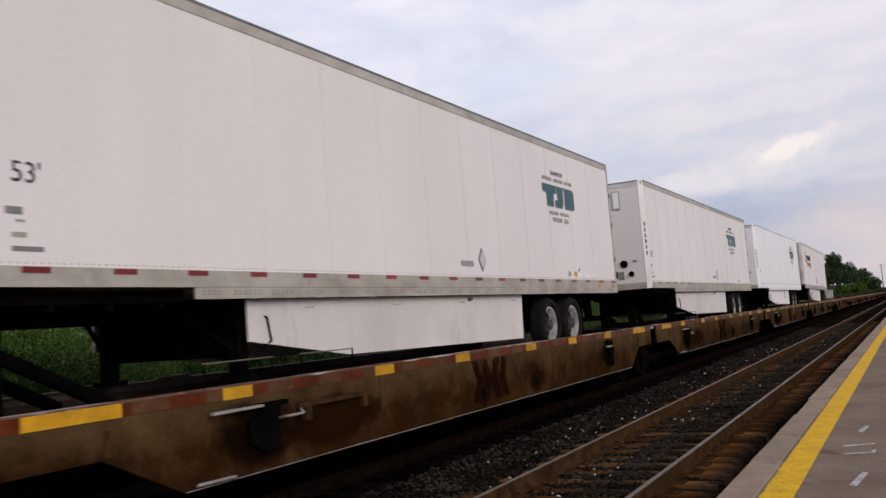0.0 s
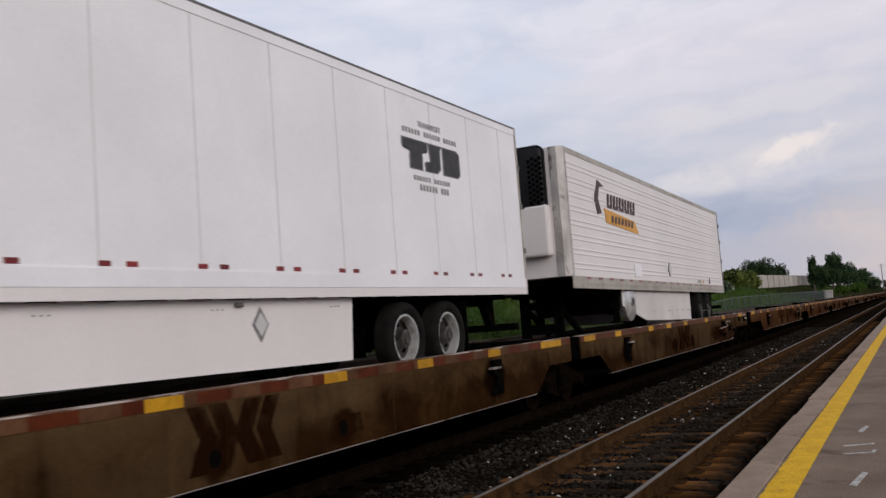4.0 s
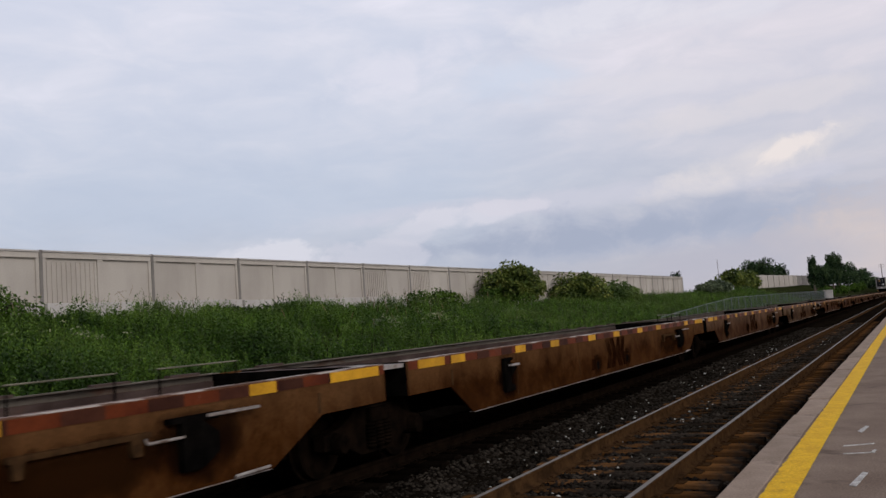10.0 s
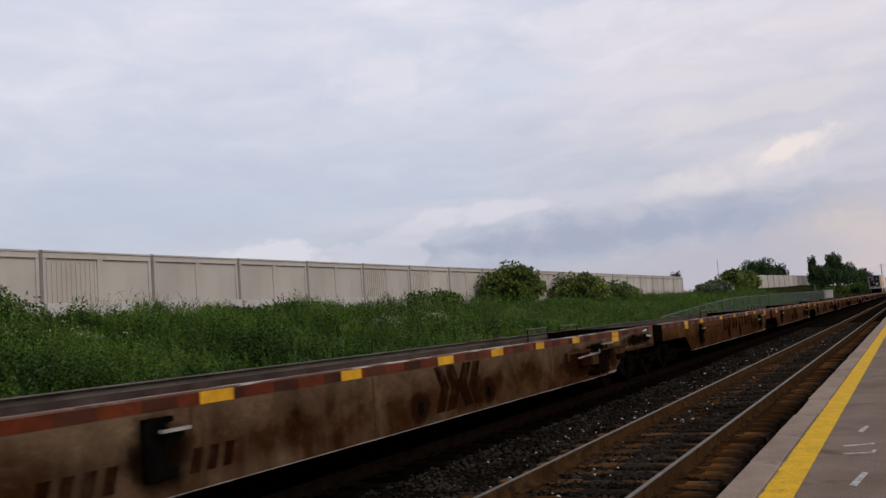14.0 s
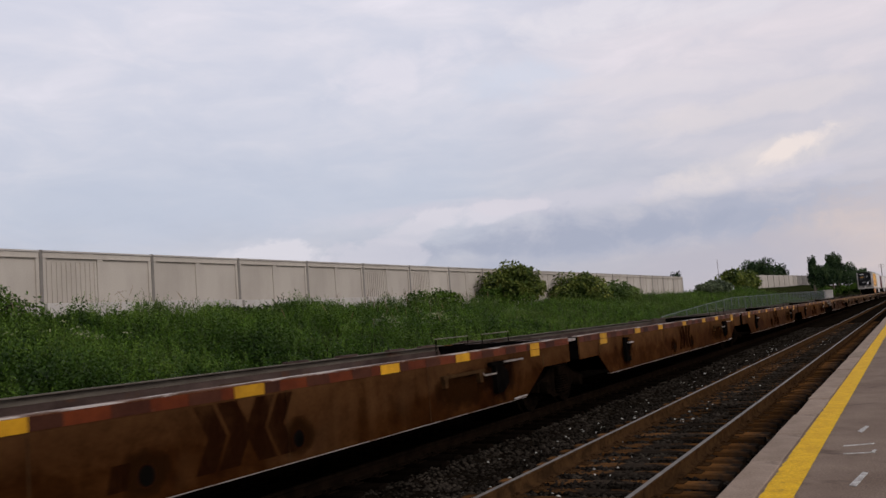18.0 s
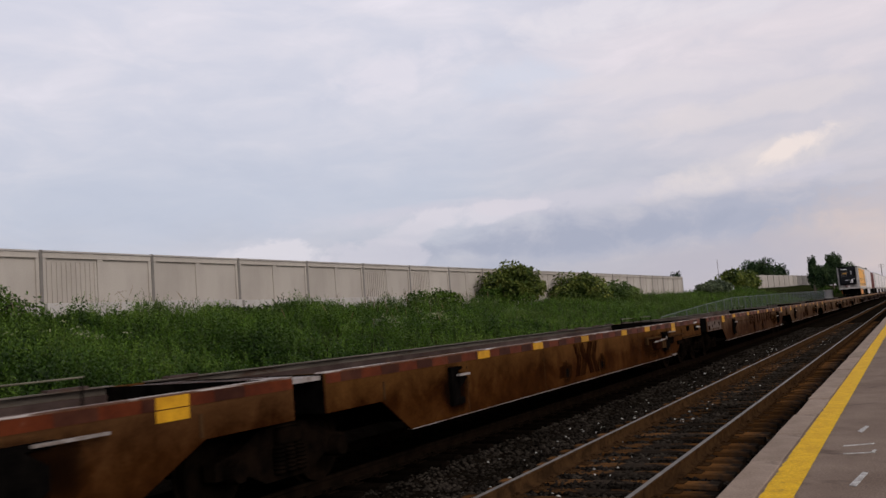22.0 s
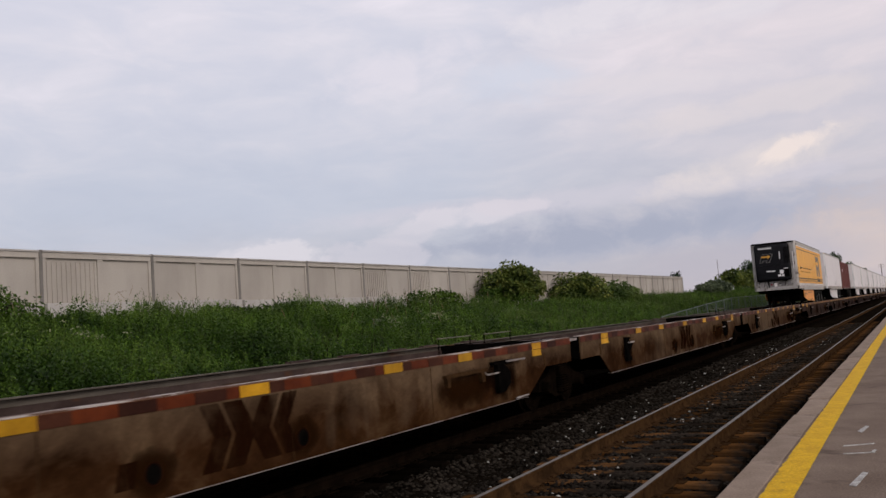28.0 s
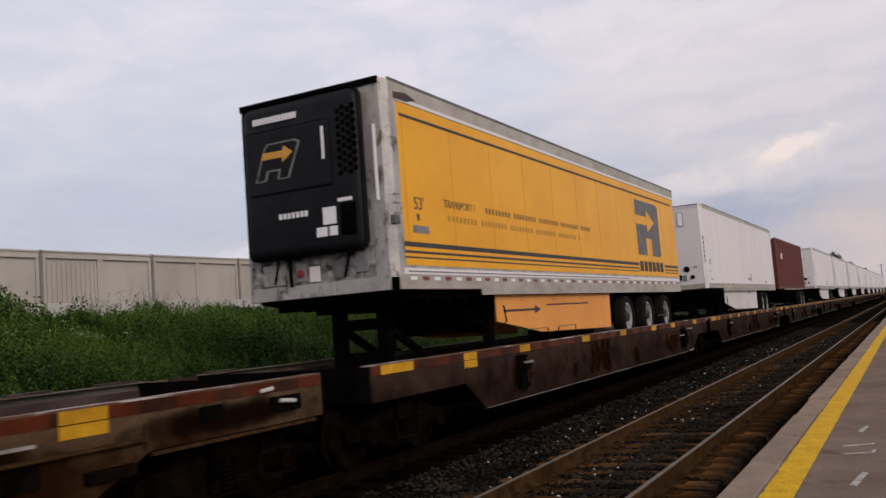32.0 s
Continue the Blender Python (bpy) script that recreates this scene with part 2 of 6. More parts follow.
M["stone_pale"] = surface("pale_stone", (0.30, 0.29, 0.27), (0.50, 0.48, 0.45), 5, 60, 0.8, 0, 0.2, 0.004, island=0.3)
M["asphalt"] = surface("platform_asphalt", (0.150, 0.106, 0.081), (0.218, 0.161, 0.126), 1.2, 55, 0.92, 0, 0.6, 0.006, fine_mix=0.65, c3=(0.11, 0.078, 0.060), spots=(0.58, 0.70), spot_scale=1.3, spec=0.1)
M["kerb"] = surface("kerb_concrete", (0.225, 0.166, 0.127), (0.294, 0.223, 0.176), 2.2, 45, 0.9, 0, 0.4, 0.005, fine_mix=0.4, vary=0.12, c3=(0.14, 0.102, 0.078), spots=(0.60, 0.74), spec=0.1)
M["yellow_line"] = surface("yellow_line_paint", (0.58, 0.325, 0.002), (0.72, 0.425, 0.004), 7, 38, 0.7, 0, 0.7, 0.010, fine_mix=0.4, c3=(0.33, 0.19, 0.010), spots=(0.60, 0.74), spot_scale=11, spec=0.12)
M["chalk"] = surface("white_mark_paint", (0.25, 0.23, 0.21), (0.52, 0.50, 0.48), 14, 60, 0.8, 0, 0.2, 0.002, fine_mix=0.6)
M["earth"] = surface("bank_earth", (0.012, 0.018, 0.006), (0.028, 0.030, 0.012), 0.8, 9, 0.95, 0, 0.8, 0.06, spec=0.0)
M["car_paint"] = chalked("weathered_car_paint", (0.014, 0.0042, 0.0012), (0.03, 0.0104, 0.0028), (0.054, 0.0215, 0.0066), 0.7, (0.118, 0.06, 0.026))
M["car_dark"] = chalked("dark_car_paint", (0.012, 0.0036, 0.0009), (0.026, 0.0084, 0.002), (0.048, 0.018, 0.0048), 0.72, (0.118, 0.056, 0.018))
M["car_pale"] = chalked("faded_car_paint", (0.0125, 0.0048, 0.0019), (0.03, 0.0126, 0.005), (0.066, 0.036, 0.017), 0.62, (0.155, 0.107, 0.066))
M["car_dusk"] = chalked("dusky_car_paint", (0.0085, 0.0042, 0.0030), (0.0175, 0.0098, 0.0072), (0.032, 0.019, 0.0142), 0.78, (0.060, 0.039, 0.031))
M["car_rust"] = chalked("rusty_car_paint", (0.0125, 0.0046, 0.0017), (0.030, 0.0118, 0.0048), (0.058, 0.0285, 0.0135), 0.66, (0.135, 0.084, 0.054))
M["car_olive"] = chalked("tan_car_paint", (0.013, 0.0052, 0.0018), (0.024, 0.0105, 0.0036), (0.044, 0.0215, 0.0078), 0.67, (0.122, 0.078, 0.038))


def smudge(name, colour, most):
    """Soft-edged greasy dirt that fades out round a spot."""
    m = bpy.data.materials.new(name)
    t = tree_of(m)
    co = node(t, "ShaderNodeTexCoord").outputs
    off = node(t, "ShaderNodeVectorMath", [(0, co["Generated"]), (1, (0.5, 0.5, 0.5))], operation="SUBTRACT").outputs[0]
    flat = node(t, "ShaderNodeVectorMath", [(0, off), (1, (2.0, 0.0, 2.0))], operation="MULTIPLY").outputs[0]
    dist = node(t, "ShaderNodeVectorMath", [(0, flat)], operation="LENGTH").outputs["Value"]
    n = node(t, "ShaderNodeTexNoise", [("Vector", co["Object"]), ("Scale", 4.0), ("Detail", 5.0)]).outputs["Fac"]
    near = node(t, "ShaderNodeMath", [(0, node(t, "ShaderNodeMath", [(0, n), (1, 0.9)], operation="MULTIPLY").outputs[0]), (1, dist)], operation="SUBTRACT").outputs[0]
    near = node(t, "ShaderNodeMath", [(0, near), (1, 0.6)], operation="ADD").outputs[0]
    fac = ramp(t, near, [(0.05, (0, 0, 0)), (0.75, (most,) * 3)])
    bs = node(t, "ShaderNodeBsdfPrincipled", [("Base Color", (*colour, 1)), ("Roughness", 0.8), ("Specular IOR Level", 0.0)])
    ms = node(t, "ShaderNodeMixShader", [(0, fac), (1, node(t, "ShaderNodeBsdfTransparent").outputs[0]), (2, bs.outputs[0])])
    node(t, "ShaderNodeOutputMaterial", [(0, ms.outputs[0])])
    return m


def worn_print(name, colour, least, most):
    """Old stencil paint, rubbed thin in patches."""
    m = bpy.data.materials.new(name)
    t = tree_of(m)
    co = node(t, "ShaderNodeTexCoord").outputs["Object"]
    n = node(t, "ShaderNodeTexNoise", [("Vector", node(t, "ShaderNodeMapping", [("Vector", co), ("Scale", (1.6, 1, 0.9))]).outputs[0]), ("Scale", 2.2), ("Detail", 7.0), ("Roughness", 0.65)]).outputs["Fac"]
    bs = node(t, "ShaderNodeBsdfPrincipled", [("Base Color", (*colour, 1)), ("Roughness", 0.75), ("Specular IOR Level", 0.0)])
    fac = ramp(t, n, [(0.36, (least,) * 3), (0.58, (most,) * 3)])
    ms = node(t, "ShaderNodeMixShader", [(0, fac), (1, node(t, "ShaderNodeBsdfTransparent").outputs[0]), (2, bs.outputs[0])])
    node(t, "ShaderNodeOutputMaterial", [(0, ms.outputs[0])])
    return m


M["old_print"] = worn_print("rubbed_brown_print", (0.014, 0.0045, 0.0018), 0.25, 0.9)
M["smudge"] = smudge("grease_smudge", (0.008, 0.0034, 0.0018), 0.72)
M["rust_smudge"] = smudge("rust_smudge", (0.020, 0.0075, 0.0025), 0.8)
M["band_tan"] = surface("tan_band_block", (0.060, 0.024, 0.011), (0.10, 0.046, 0.021), 3, 40, 0.6, 0, 0.2, 0.003, vary=0.25, spec=0.1)
M["band_red"] = surface("red_brown_band", (0.056, 0.0105, 0.0030), (0.105, 0.0220, 0.0060), 3, 40, 0.5, 0, 0.2, 0.003, c3=(0.13, 0.065, 0.04), spots=(0.62, 0.72), spot_scale=2.4, vary=0.2, spec=0.1)
M["marker_yellow"] = surface("yellow_marker", (0.37, 0.178, 0.009), (0.52, 0.265, 0.013), 4, 40, 0.5, 0, 0.1, 0.002, vary=0.22, spec=0.15, c3=(0.22, 0.10, 0.012), spots=(0.64, 0.74), spot_scale=5)
M["logo_brown"] = surface("brown_emblem_paint", (0.010, 0.0032, 0.0014), (0.019, 0.0065, 0.003), 3, 40, 0.55, 0, 0.2, 0.003, spec=0.0)
M["band_dark"] = surface("darker_band_block", (0.030, 0.0085, 0.0042), (0.055, 0.018, 0.009), 3, 40, 0.6, 0, 0.2, 0.003, vary=0.3, spec=0.1)
M["liner"] = surface("chalky_inner_plate", (0.070, 0.058, 0.046), (0.135, 0.116, 0.096), 2.5, 35, 0.8, 0, 0.3, 0.004, stretch=(0.5, 3, 2), c3=(0.075, 0.040, 0.026), spots=(0.58, 0.68), spec=0.1)
M["deck"] = surface("worn_steel_deck", (0.034, 0.021, 0.018), (0.075, 0.052, 0.045), 2.5, 35, 0.75, 0, 0.4, 0.006, stretch=(0.6, 3, 1), c3=(0.07, 0.034, 0.020), spots=(0.56, 0.66), spec=0.1)
M["edge_worn"] = surface("worn_top_edge", (0.075, 0.035, 0.020), (0.15, 0.085, 0.06), 3, 30, 0.6, 0, 0.3, 0.004, stretch=(0.5, 4, 4), c3=(0.42, 0.37, 0.34), spots=(0.52, 0.58), spot_scale=1.6, spec=0.15)
M["faded_panel"] = surface("faded_panel_paint", (0.050, 0.030, 0.021), (0.115, 0.083, 0.066), 2.2, 30, 0.6, 0, 0.25, 0.004, c3=(0.035, 0.016, 0.008), spots=(0.56, 0.66), spot_scale=3.0, spec=0.1)
M["rail_top"] = surface("worn_hand_rail", (0.085, 0.075, 0.050), (0.15, 0.135, 0.095), 4, 40, 0.6, 0, 0.1, 0.002)
M["plate"] = surface("pale_bridge_plate", (0.20, 0.17, 0.155), (0.36, 0.325, 0.305), 3, 30, 0.6, 0.1, 0.3, 0.004, c3=(0.09, 0.048, 0.028), spots=(0.52, 0.64), stretch=(1, 6, 1), spec=0.2)
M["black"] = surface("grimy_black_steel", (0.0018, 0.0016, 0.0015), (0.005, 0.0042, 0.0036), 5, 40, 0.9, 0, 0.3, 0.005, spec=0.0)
# bogie iron: near-black holds both its grime and the shade under the cars
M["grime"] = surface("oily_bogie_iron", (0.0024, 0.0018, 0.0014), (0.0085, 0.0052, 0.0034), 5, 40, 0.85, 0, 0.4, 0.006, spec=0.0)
M["white_box"] = surface("white_trailer_skin", (0.675, 0.622, 0.605), (0.73, 0.676, 0.658), 0.5, 25, 0.42, 0, 0.03, 0.002, fine_mix=0.05, c3=(0.68, 0.622, 0.60), spots=(0.62, 0.85), spot_scale=0.6, stretch=(1, 1, 0.4))
M["white_gloss"] = surface("clean_white_skin", (0.74, 0.715, 0.725), (0.81, 0.785, 0.795), 0.7, 25, 0.3, 0, 0.03, 0.002, fine_mix=0.05)
M["skirt"] = surface("scuffed_white_skirt", (0.52, 0.475, 0.45), (0.63, 0.585, 0.56), 0.9, 30, 0.5, 0, 0.05, 0.002, fine_mix=0.1, c3=(0.40, 0.355, 0.325), spots=(0.60, 0.76), spot_scale=1.6, stretch=(1, 1, 0.5))
M["alu"] = surface("dull_aluminium", (0.33, 0.29, 0.24), (0.46, 0.42, 0.365), 2.5, 45, 0.5, 0.2, 0.12, 0.002, fine_mix=0.15, c3=(0.27, 0.225, 0.19), spots=(0.56, 0.74), stretch=(0.7, 1, 1))
M["dark_rail"] = surface("dark_roof_rail", (0.10, 0.092, 0.090), (0.17, 0.155, 0.15), 3, 40, 0.5, 0.3, 0.1, 0.002)
M["red_mark"] = surface("red_reflector", (0.14, 0.012, 0.014), (0.22, 0.022, 0.022), 9, 60, 0.35, 0, 0.0, 0.001, vary=0.3)
M["tyre"] = surface("dusty_tyre", (0.006, 0.0055, 0.005), (0.014, 0.0125, 0.011), 4, 60, 0.9, 0, 0.3, 0.004, spec=0.08)
M["rim"] = surface("polished_wheel_rim", (0.50, 0.48, 0.46), (0.68, 0.66, 0.64), 6, 60, 0.3, 0.6, 0.1, 0.002, c3=(0.18, 0.155, 0.13), spots=(0.58, 0.72), spot_scale=4)
M["rim_dull"] = surface("dusty_dish", (0.030, 0.025, 0.021), (0.15, 0.137, 0.125), 7, 60, 0.42, 0.75, 0.2, 0.003)
M["hub"] = surface("dark_hub", (0.03, 0.024, 0.02), (0.10, 0.085, 0.072), 8, 60, 0.5, 0.5, 0.2, 0.003)
M["teal"] = surface("teal_emblem", (0.022, 0.075, 0.095), (0.034, 0.10, 0.12), 5, 50, 0.5, 0, 0.05, 0.001)
M["grey_print"] = surface("grey_print", (0.15, 0.14, 0.14), (0.23, 0.215, 0.21), 8, 60, 0.6, 0, 0.05, 0.001)
M["dark_print"] = surface("dark_print", (0.025, 0.024, 0.026), (0.05, 0.046, 0.046), 8, 60, 0.6, 0, 0.05, 0.001)
M["brown_print"] = surface("dark_brown_print", (0.036, 0.013, 0.012), (0.055, 0.022, 0.02), 8, 60, 0.5, 0, 0.05, 0.001)
M["gold"] = surface("gold_swoosh", (0.55, 0.26, 0.03), (0.66, 0.33, 0.05), 5, 50, 0.5, 0, 0.05, 0.001)
M["amber_lamp"] = surface("amber_lamp_lens", (0.55, 0.16, 0.015), (0.65, 0.22, 0.02), 9, 60, 0.3, 0, 0.0, 0.001)
M["reefer_yellow"] = surface("amber_trailer_skin", (0.74, 0.325, 0.008), (0.82, 0.385, 0.012), 0.8, 25, 0.4, 0, 0.04, 0.002, fine_mix=0.06, spec=0.2)
M["reefer_orange"] = surface("orange_skirt", (0.68, 0.255, 0.045), (0.76, 0.31, 0.06), 0.9, 25, 0.5, 0, 0.05, 0.002, fine_mix=0.08)
M["amber_print"] = surface("brown_print_on_amber", (0.16, 0.075, 0.012), (0.24, 0.11, 0.016), 8, 60, 0.5, 0, 0.05, 0.001)
M["amber_faint"] = surface("faint_print_on_amber", (0.40, 0.19, 0.016), (0.46, 0.22, 0.018), 8, 60, 0.5, 0, 0.05, 0.001)
M["amber_seam"] = surface("amber_skin_seam", (0.60, 0.26, 0.008), (0.66, 0.30, 0.010), 3, 40, 0.5, 0, 0.04, 0.002, spec=0.2)
M["nose_grime"] = surface("grimy_nose_plate", (0.10, 0.085, 0.075), (0.40, 0.375, 0.35), 5.0, 40, 0.6, 0.1, 0.3, 0.004, fine_mix=0.4, c3=(0.02, 0.016, 0.014), spots=(0.50, 0.60), spot_scale=4.0)
M["unit_black"] = surface("black_cooling_unit", (0.0045, 0.0045, 0.0058), (0.009, 0.009, 0.011), 3, 40, 0.5, 0, 0.08, 0.002, spec=0.15)
M["container_red"] = surface("brown_red_container", (0.085, 0.019, 0.014), (0.125, 0.032, 0.024), 1.2, 30, 0.6, 0, 0.15, 0.003, c3=(0.055, 0.018, 0.014), spots=(0.60, 0.72), spec=0.2)
M["alu_worn"] = surface("scuffed_aluminium", (0.30, 0.275, 0.255), (0.47, 0.44, 0.415), 3.0, 45, 0.5, 0.2, 0.2, 0.003, fine_mix=0.3, c3=(0.10, 0.080, 0.065), spots=(0.55, 0.66), spot_scale=5.5, stretch=(1, 1, 0.45))
M["wall"] = surface("precast_concrete", (0.345, 0.308, 0.270), (0.425, 0.383, 0.338), 0.6, 30, 0.9, 0, 0.25, 0.006, fine_mix=0.15, stretch=(1, 1, 0.4), vary=0.05, spec=0.1)
M["wall_post"] = surface("post_concrete", (0.17, 0.155, 0.14), (0.235, 0.215, 0.20), 0.8, 30, 0.9, 0, 0.25, 0.006, vary=0.08, spec=0.1)
M["coping"] = surface("coping_concrete", (0.36, 0.33, 0.31), (0.44, 0.41, 0.385), 0.8, 30, 0.9, 0, 0.2, 0.005, vary=0.05, spec=0.1)
M["galv"] = surface("galvanised_wire", (0.085, 0.10, 0.105), (0.13, 0.15, 0.155), 4, 40, 0.5, 0.1, 0.1, 0.002)
M["wood"] = surface("weathered_pole", (0.10, 0.085, 0.075), (0.17, 0.145, 0.125), 3, 40, 0.9, 0, 0.4, 0.01, stretch=(4, 4, 0.5))
M["bark"] = surface("bark", (0.05, 0.04, 0.03), (0.10, 0.08, 0.06), 4, 30, 0.95, 0, 0.6, 0.02, stretch=(3, 3, 0.7))
M["weeds"] = leafy("bank_weeds", (0.026, 0.056, 0.0080), (0.055, 0.106, 0.0135), (0.100, 0.165, 0.024))
M["weeds_pale"] = leafy("feathery_weeds", (0.050, 0.082, 0.019), (0.090, 0.138, 0.034), (0.145, 0.195, 0.056))
M["weeds_dark"] = leafy("broadleaf_weeds", (0.017, 0.041, 0.0072), (0.036, 0.074, 0.0120), (0.066, 0.114, 0.021))
# lighter copy of the weeds: light on the upper leaves put into colour
M["weed_tips"] = leafy("lit_tip_leaves", (0.072, 0.138, 0.020), (0.104, 0.182, 0.030), (0.140, 0.222, 0.043))
M["grass"] = leafy("bank_grass", (0.032, 0.080, 0.009), (0.066, 0.142, 0.016), (0.120, 0.205, 0.034))
M["skin_rivet"] = surface("rivet_heads", (0.50, 0.465, 0.445), (0.58, 0.54, 0.52), 9, 60, 0.5, 0.1, 0.0, 0.001)
M["bloom"] = leafy("pale_umbels", (0.20, 0.22, 0.14), (0.28, 0.29, 0.20), (0.40, 0.39, 0.30))
M["shrub"] = leafy("yellow_green_shrub", (0.020, 0.042, 0.011), (0.090, 0.122, 0.026), (0.30, 0.31, 0.078), patch=1.7, single=0.35)
M["shrub_grey"] = leafy("grey_green_shrub", (0.062, 0.088, 0.052), (0.096, 0.122, 0.078), (0.14, 0.165, 0.11), patch=0.6)
# distant tree greens shifted to blue-grey, haze put into the colour
M["tree_leaf"] = leafy("hazed_tree_leaf", (0.020, 0.042, 0.021), (0.046, 0.082, 0.038), (0.088, 0.130, 0.062), patch=0.5)
M["dry"] = leafy("dry_stalks", (0.16, 0.11, 0.07), (0.22, 0.16, 0.10), (0.28, 0.21, 0.13))


# ---- mesh helpers ----
def box(bm, x0, x1, y0, y1, z0, z1, bev=0.0):
    vs = [bm.verts.new(p) for p in ((x0, y0, z0), (x1, y0, z0), (x1, y1, z0), (x0, y1, z0), (x0, y0, z1), (x1, y0, z1), (x1, y1, z1), (x0, y1, z1))]
    fs = [bm.faces.new([vs[i] for i in q]) for q in ((3, 2, 1, 0), (4, 5, 6, 7), (0, 1, 5, 4), (1, 2, 6, 5), (2, 3, 7, 6), (3, 0, 4, 7))]
    if bev:
        es = list({e for f in fs for e in f.edges})
        bmesh.ops.bevel(bm, geom=es, offset=bev, segments=2 if bev < 0.1 else 4, affect="EDGES", profile=0.5)
    return bm


def prism(bm, pts, axis, a, b):
    """A polygon pushed along one axis from a to b. Points are (x, z) for y, (y, z) for x, (x, y) for z."""
    def at(p, d):
        return {"y": (p[0], d, p[1]), "x": (d, p[0], p[1]), "z": (p[0], p[1], d)}[axis]
    lo = [bm.verts.new(at(p, a)) for p in pts]
    hi = [bm.verts.new(at(p, b)) for p in pts]
    n = len(pts)
    fs = [bm.faces.new(lo), bm.faces.new(list(reversed(hi)))]
    for i in range(n):
        fs.append(bm.faces.new((lo[i], hi[i], hi[(i + 1) % n], lo[(i + 1) % n])))
    bmesh.ops.recalc_face_normals(bm, faces=fs)
    return bm


def tube(bm, p, q, r, seg=8):
    p, q = Vector(p), Vector(q)
    m = Matrix.Translation((p + q) / 2) @ (q - p).to_track_quat("Z", "Y").to_matrix().to_4x4()
    bmesh.ops.create_cone(bm, cap_ends=True, segments=seg, radius1=r, radius2=r, depth=(q - p).length, matrix=m)
    return bm


def lathe(bm, prof, seg=28, centre=(0, 0, 0), axis="y", caps=(True, True)):
    """Rings (radius, offset along the axis) joined round."""
    rings = []
    for r, d in prof:
        ring = []
        for i in range(seg):
            a = 2 * math.pi * i / seg
            c, s = r * math.cos(a), r * math.sin(a)
            p = {"y": (c, d, s), "z": (c, s, d), "x": (d, c, s)}[axis]
            ring.append(bm.verts.new(Vector(p) + Vector(centre)))
        rings.append(ring)
    fs = []
    for a, b in zip(rings, rings[1:]):
        for i in range(seg):
            fs.append(bm.faces.new((a[i], a[(i + 1) % seg], b[(i + 1) % seg], b[i])))
    if caps[0]:
        fs.append(bm.faces.new(rings[0]))
    if caps[1]:
        fs.append(bm.faces.new(rings[-1]))
    bmesh.ops.recalc_face_normals(bm, faces=fs)
    return bm


def mesh_of(name, bm, material, smooth=False):
    me = bpy.data.meshes.new(name)
    bm.to_mesh(me)
    bm.free()
    me.materials.append(material)
    if smooth:
        me.polygons.foreach_set("use_smooth", [True] * len(me.polygons))
        me.set_sharp_from_angle(angle=radians(35))
    return me


def part(name, bm, material, parent=None, label="", smooth=False):
    ob = new(name, mesh_of(name, bm, material, smooth))
    if parent:
        ob.parent = parent
    if label:
        ob["label"] = label
    return ob


def share(name, me, parent, m=None):
    ob = new(name, me)
    ob.parent = parent
    if m is not None:
        ob.matrix_basis = m
    return ob


def raw(name, verts, faces, material, parent=None):
    me = bpy.data.meshes.new(name)
    if isinstance(verts, np.ndarray):
        n, k = faces.shape
        me.vertices.add(len(verts))
        me.vertices.foreach_set("co", verts.astype(np.float32).ravel())
        me.loops.add(n * k)
        me.loops.foreach_set("vertex_index", faces.astype(np.int32).ravel())
        me.polygons.add(n)
        me.polygons.foreach_set("loop_start", np.arange(0, n * k, k, dtype=np.int32))
        me.update(calc_edges=True)
    else:
        me.from_pydata(verts, [], faces)
    me.materials.append(material)
    ob = new(name, me)
    if parent:
        ob.parent = parent
    return ob


def B():
    return bmesh.new()




# ---- ground, bank ----
BANK = [(9.0, -0.45), (9.9, 0.05), (11.0, 0.42), (13.0, 1.02), (15.5, 1.62), (18.0, 2.12), (20.5, 2.52), (22.5, 2.70), (30.0, 2.75)]


def bank_z(x, y):
    ys, zs = [p[0] for p in BANK], [p[1] for p in BANK]
    z = float(np.interp(y, ys, zs))
    if y > 9.5:
        z += 0.0105 * max(0.0, min(x, 230.0) - 62.0) * min(1.0, (y - 9.5) / 8.0)
        z += 0.16 * noise.noise((x * 0.16, y * 0.25, 3.0)) * min(1.0, (y - 9.5) / 2.0)
    return z


def ground_sheet():
    xs = [-900, -300, -100, -40, -15] + [-8 + 3.0 * i for i in range(50)] + [150, 165, 185, 210, 240, 300, 420, 700, 1200, 2400]
    ys = [-2400, -900, -300, -60, -12, 0, 1.4, 1.6, 5.0, 8.6] + [p[0] + d for p, q in zip(BANK, BANK[1:]) for d in (0, (q[0] - p[0]) / 2)] + [30, 60, 200, 900, 2400]
    verts = [(x, y, (bank_z(x, y) if y >= 9 else -0.45)) for x in xs for y in ys]
    n = len(ys)
    faces = [(i * n + j, (i + 1) * n + j, (i + 1) * n + j + 1, i * n + j + 1) for i in range(len(xs) - 1) for j in range(n - 1)]
    return tagged(raw("ground", verts, faces, M["earth"]), "earth ground rising to a weedy green bank beside the tracks", "ground", kind="structure")


ground_sheet()


# ---- ballast and tracks ----
def ballast_z(y):
    return float(np.interp(y, [1.45, 2.0, 2.35, 2.7, 3.95, 4.3, 4.75, 5.2, 5.6, 6.0, 8.7, 9.0, 9.4, 9.9], [-0.27, -0.26, -0.24, -0.197, -0.197, -0.205, -0.23, -0.31, -0.31, -0.24, -0.24, -0.34, -0.16, 0.12]))


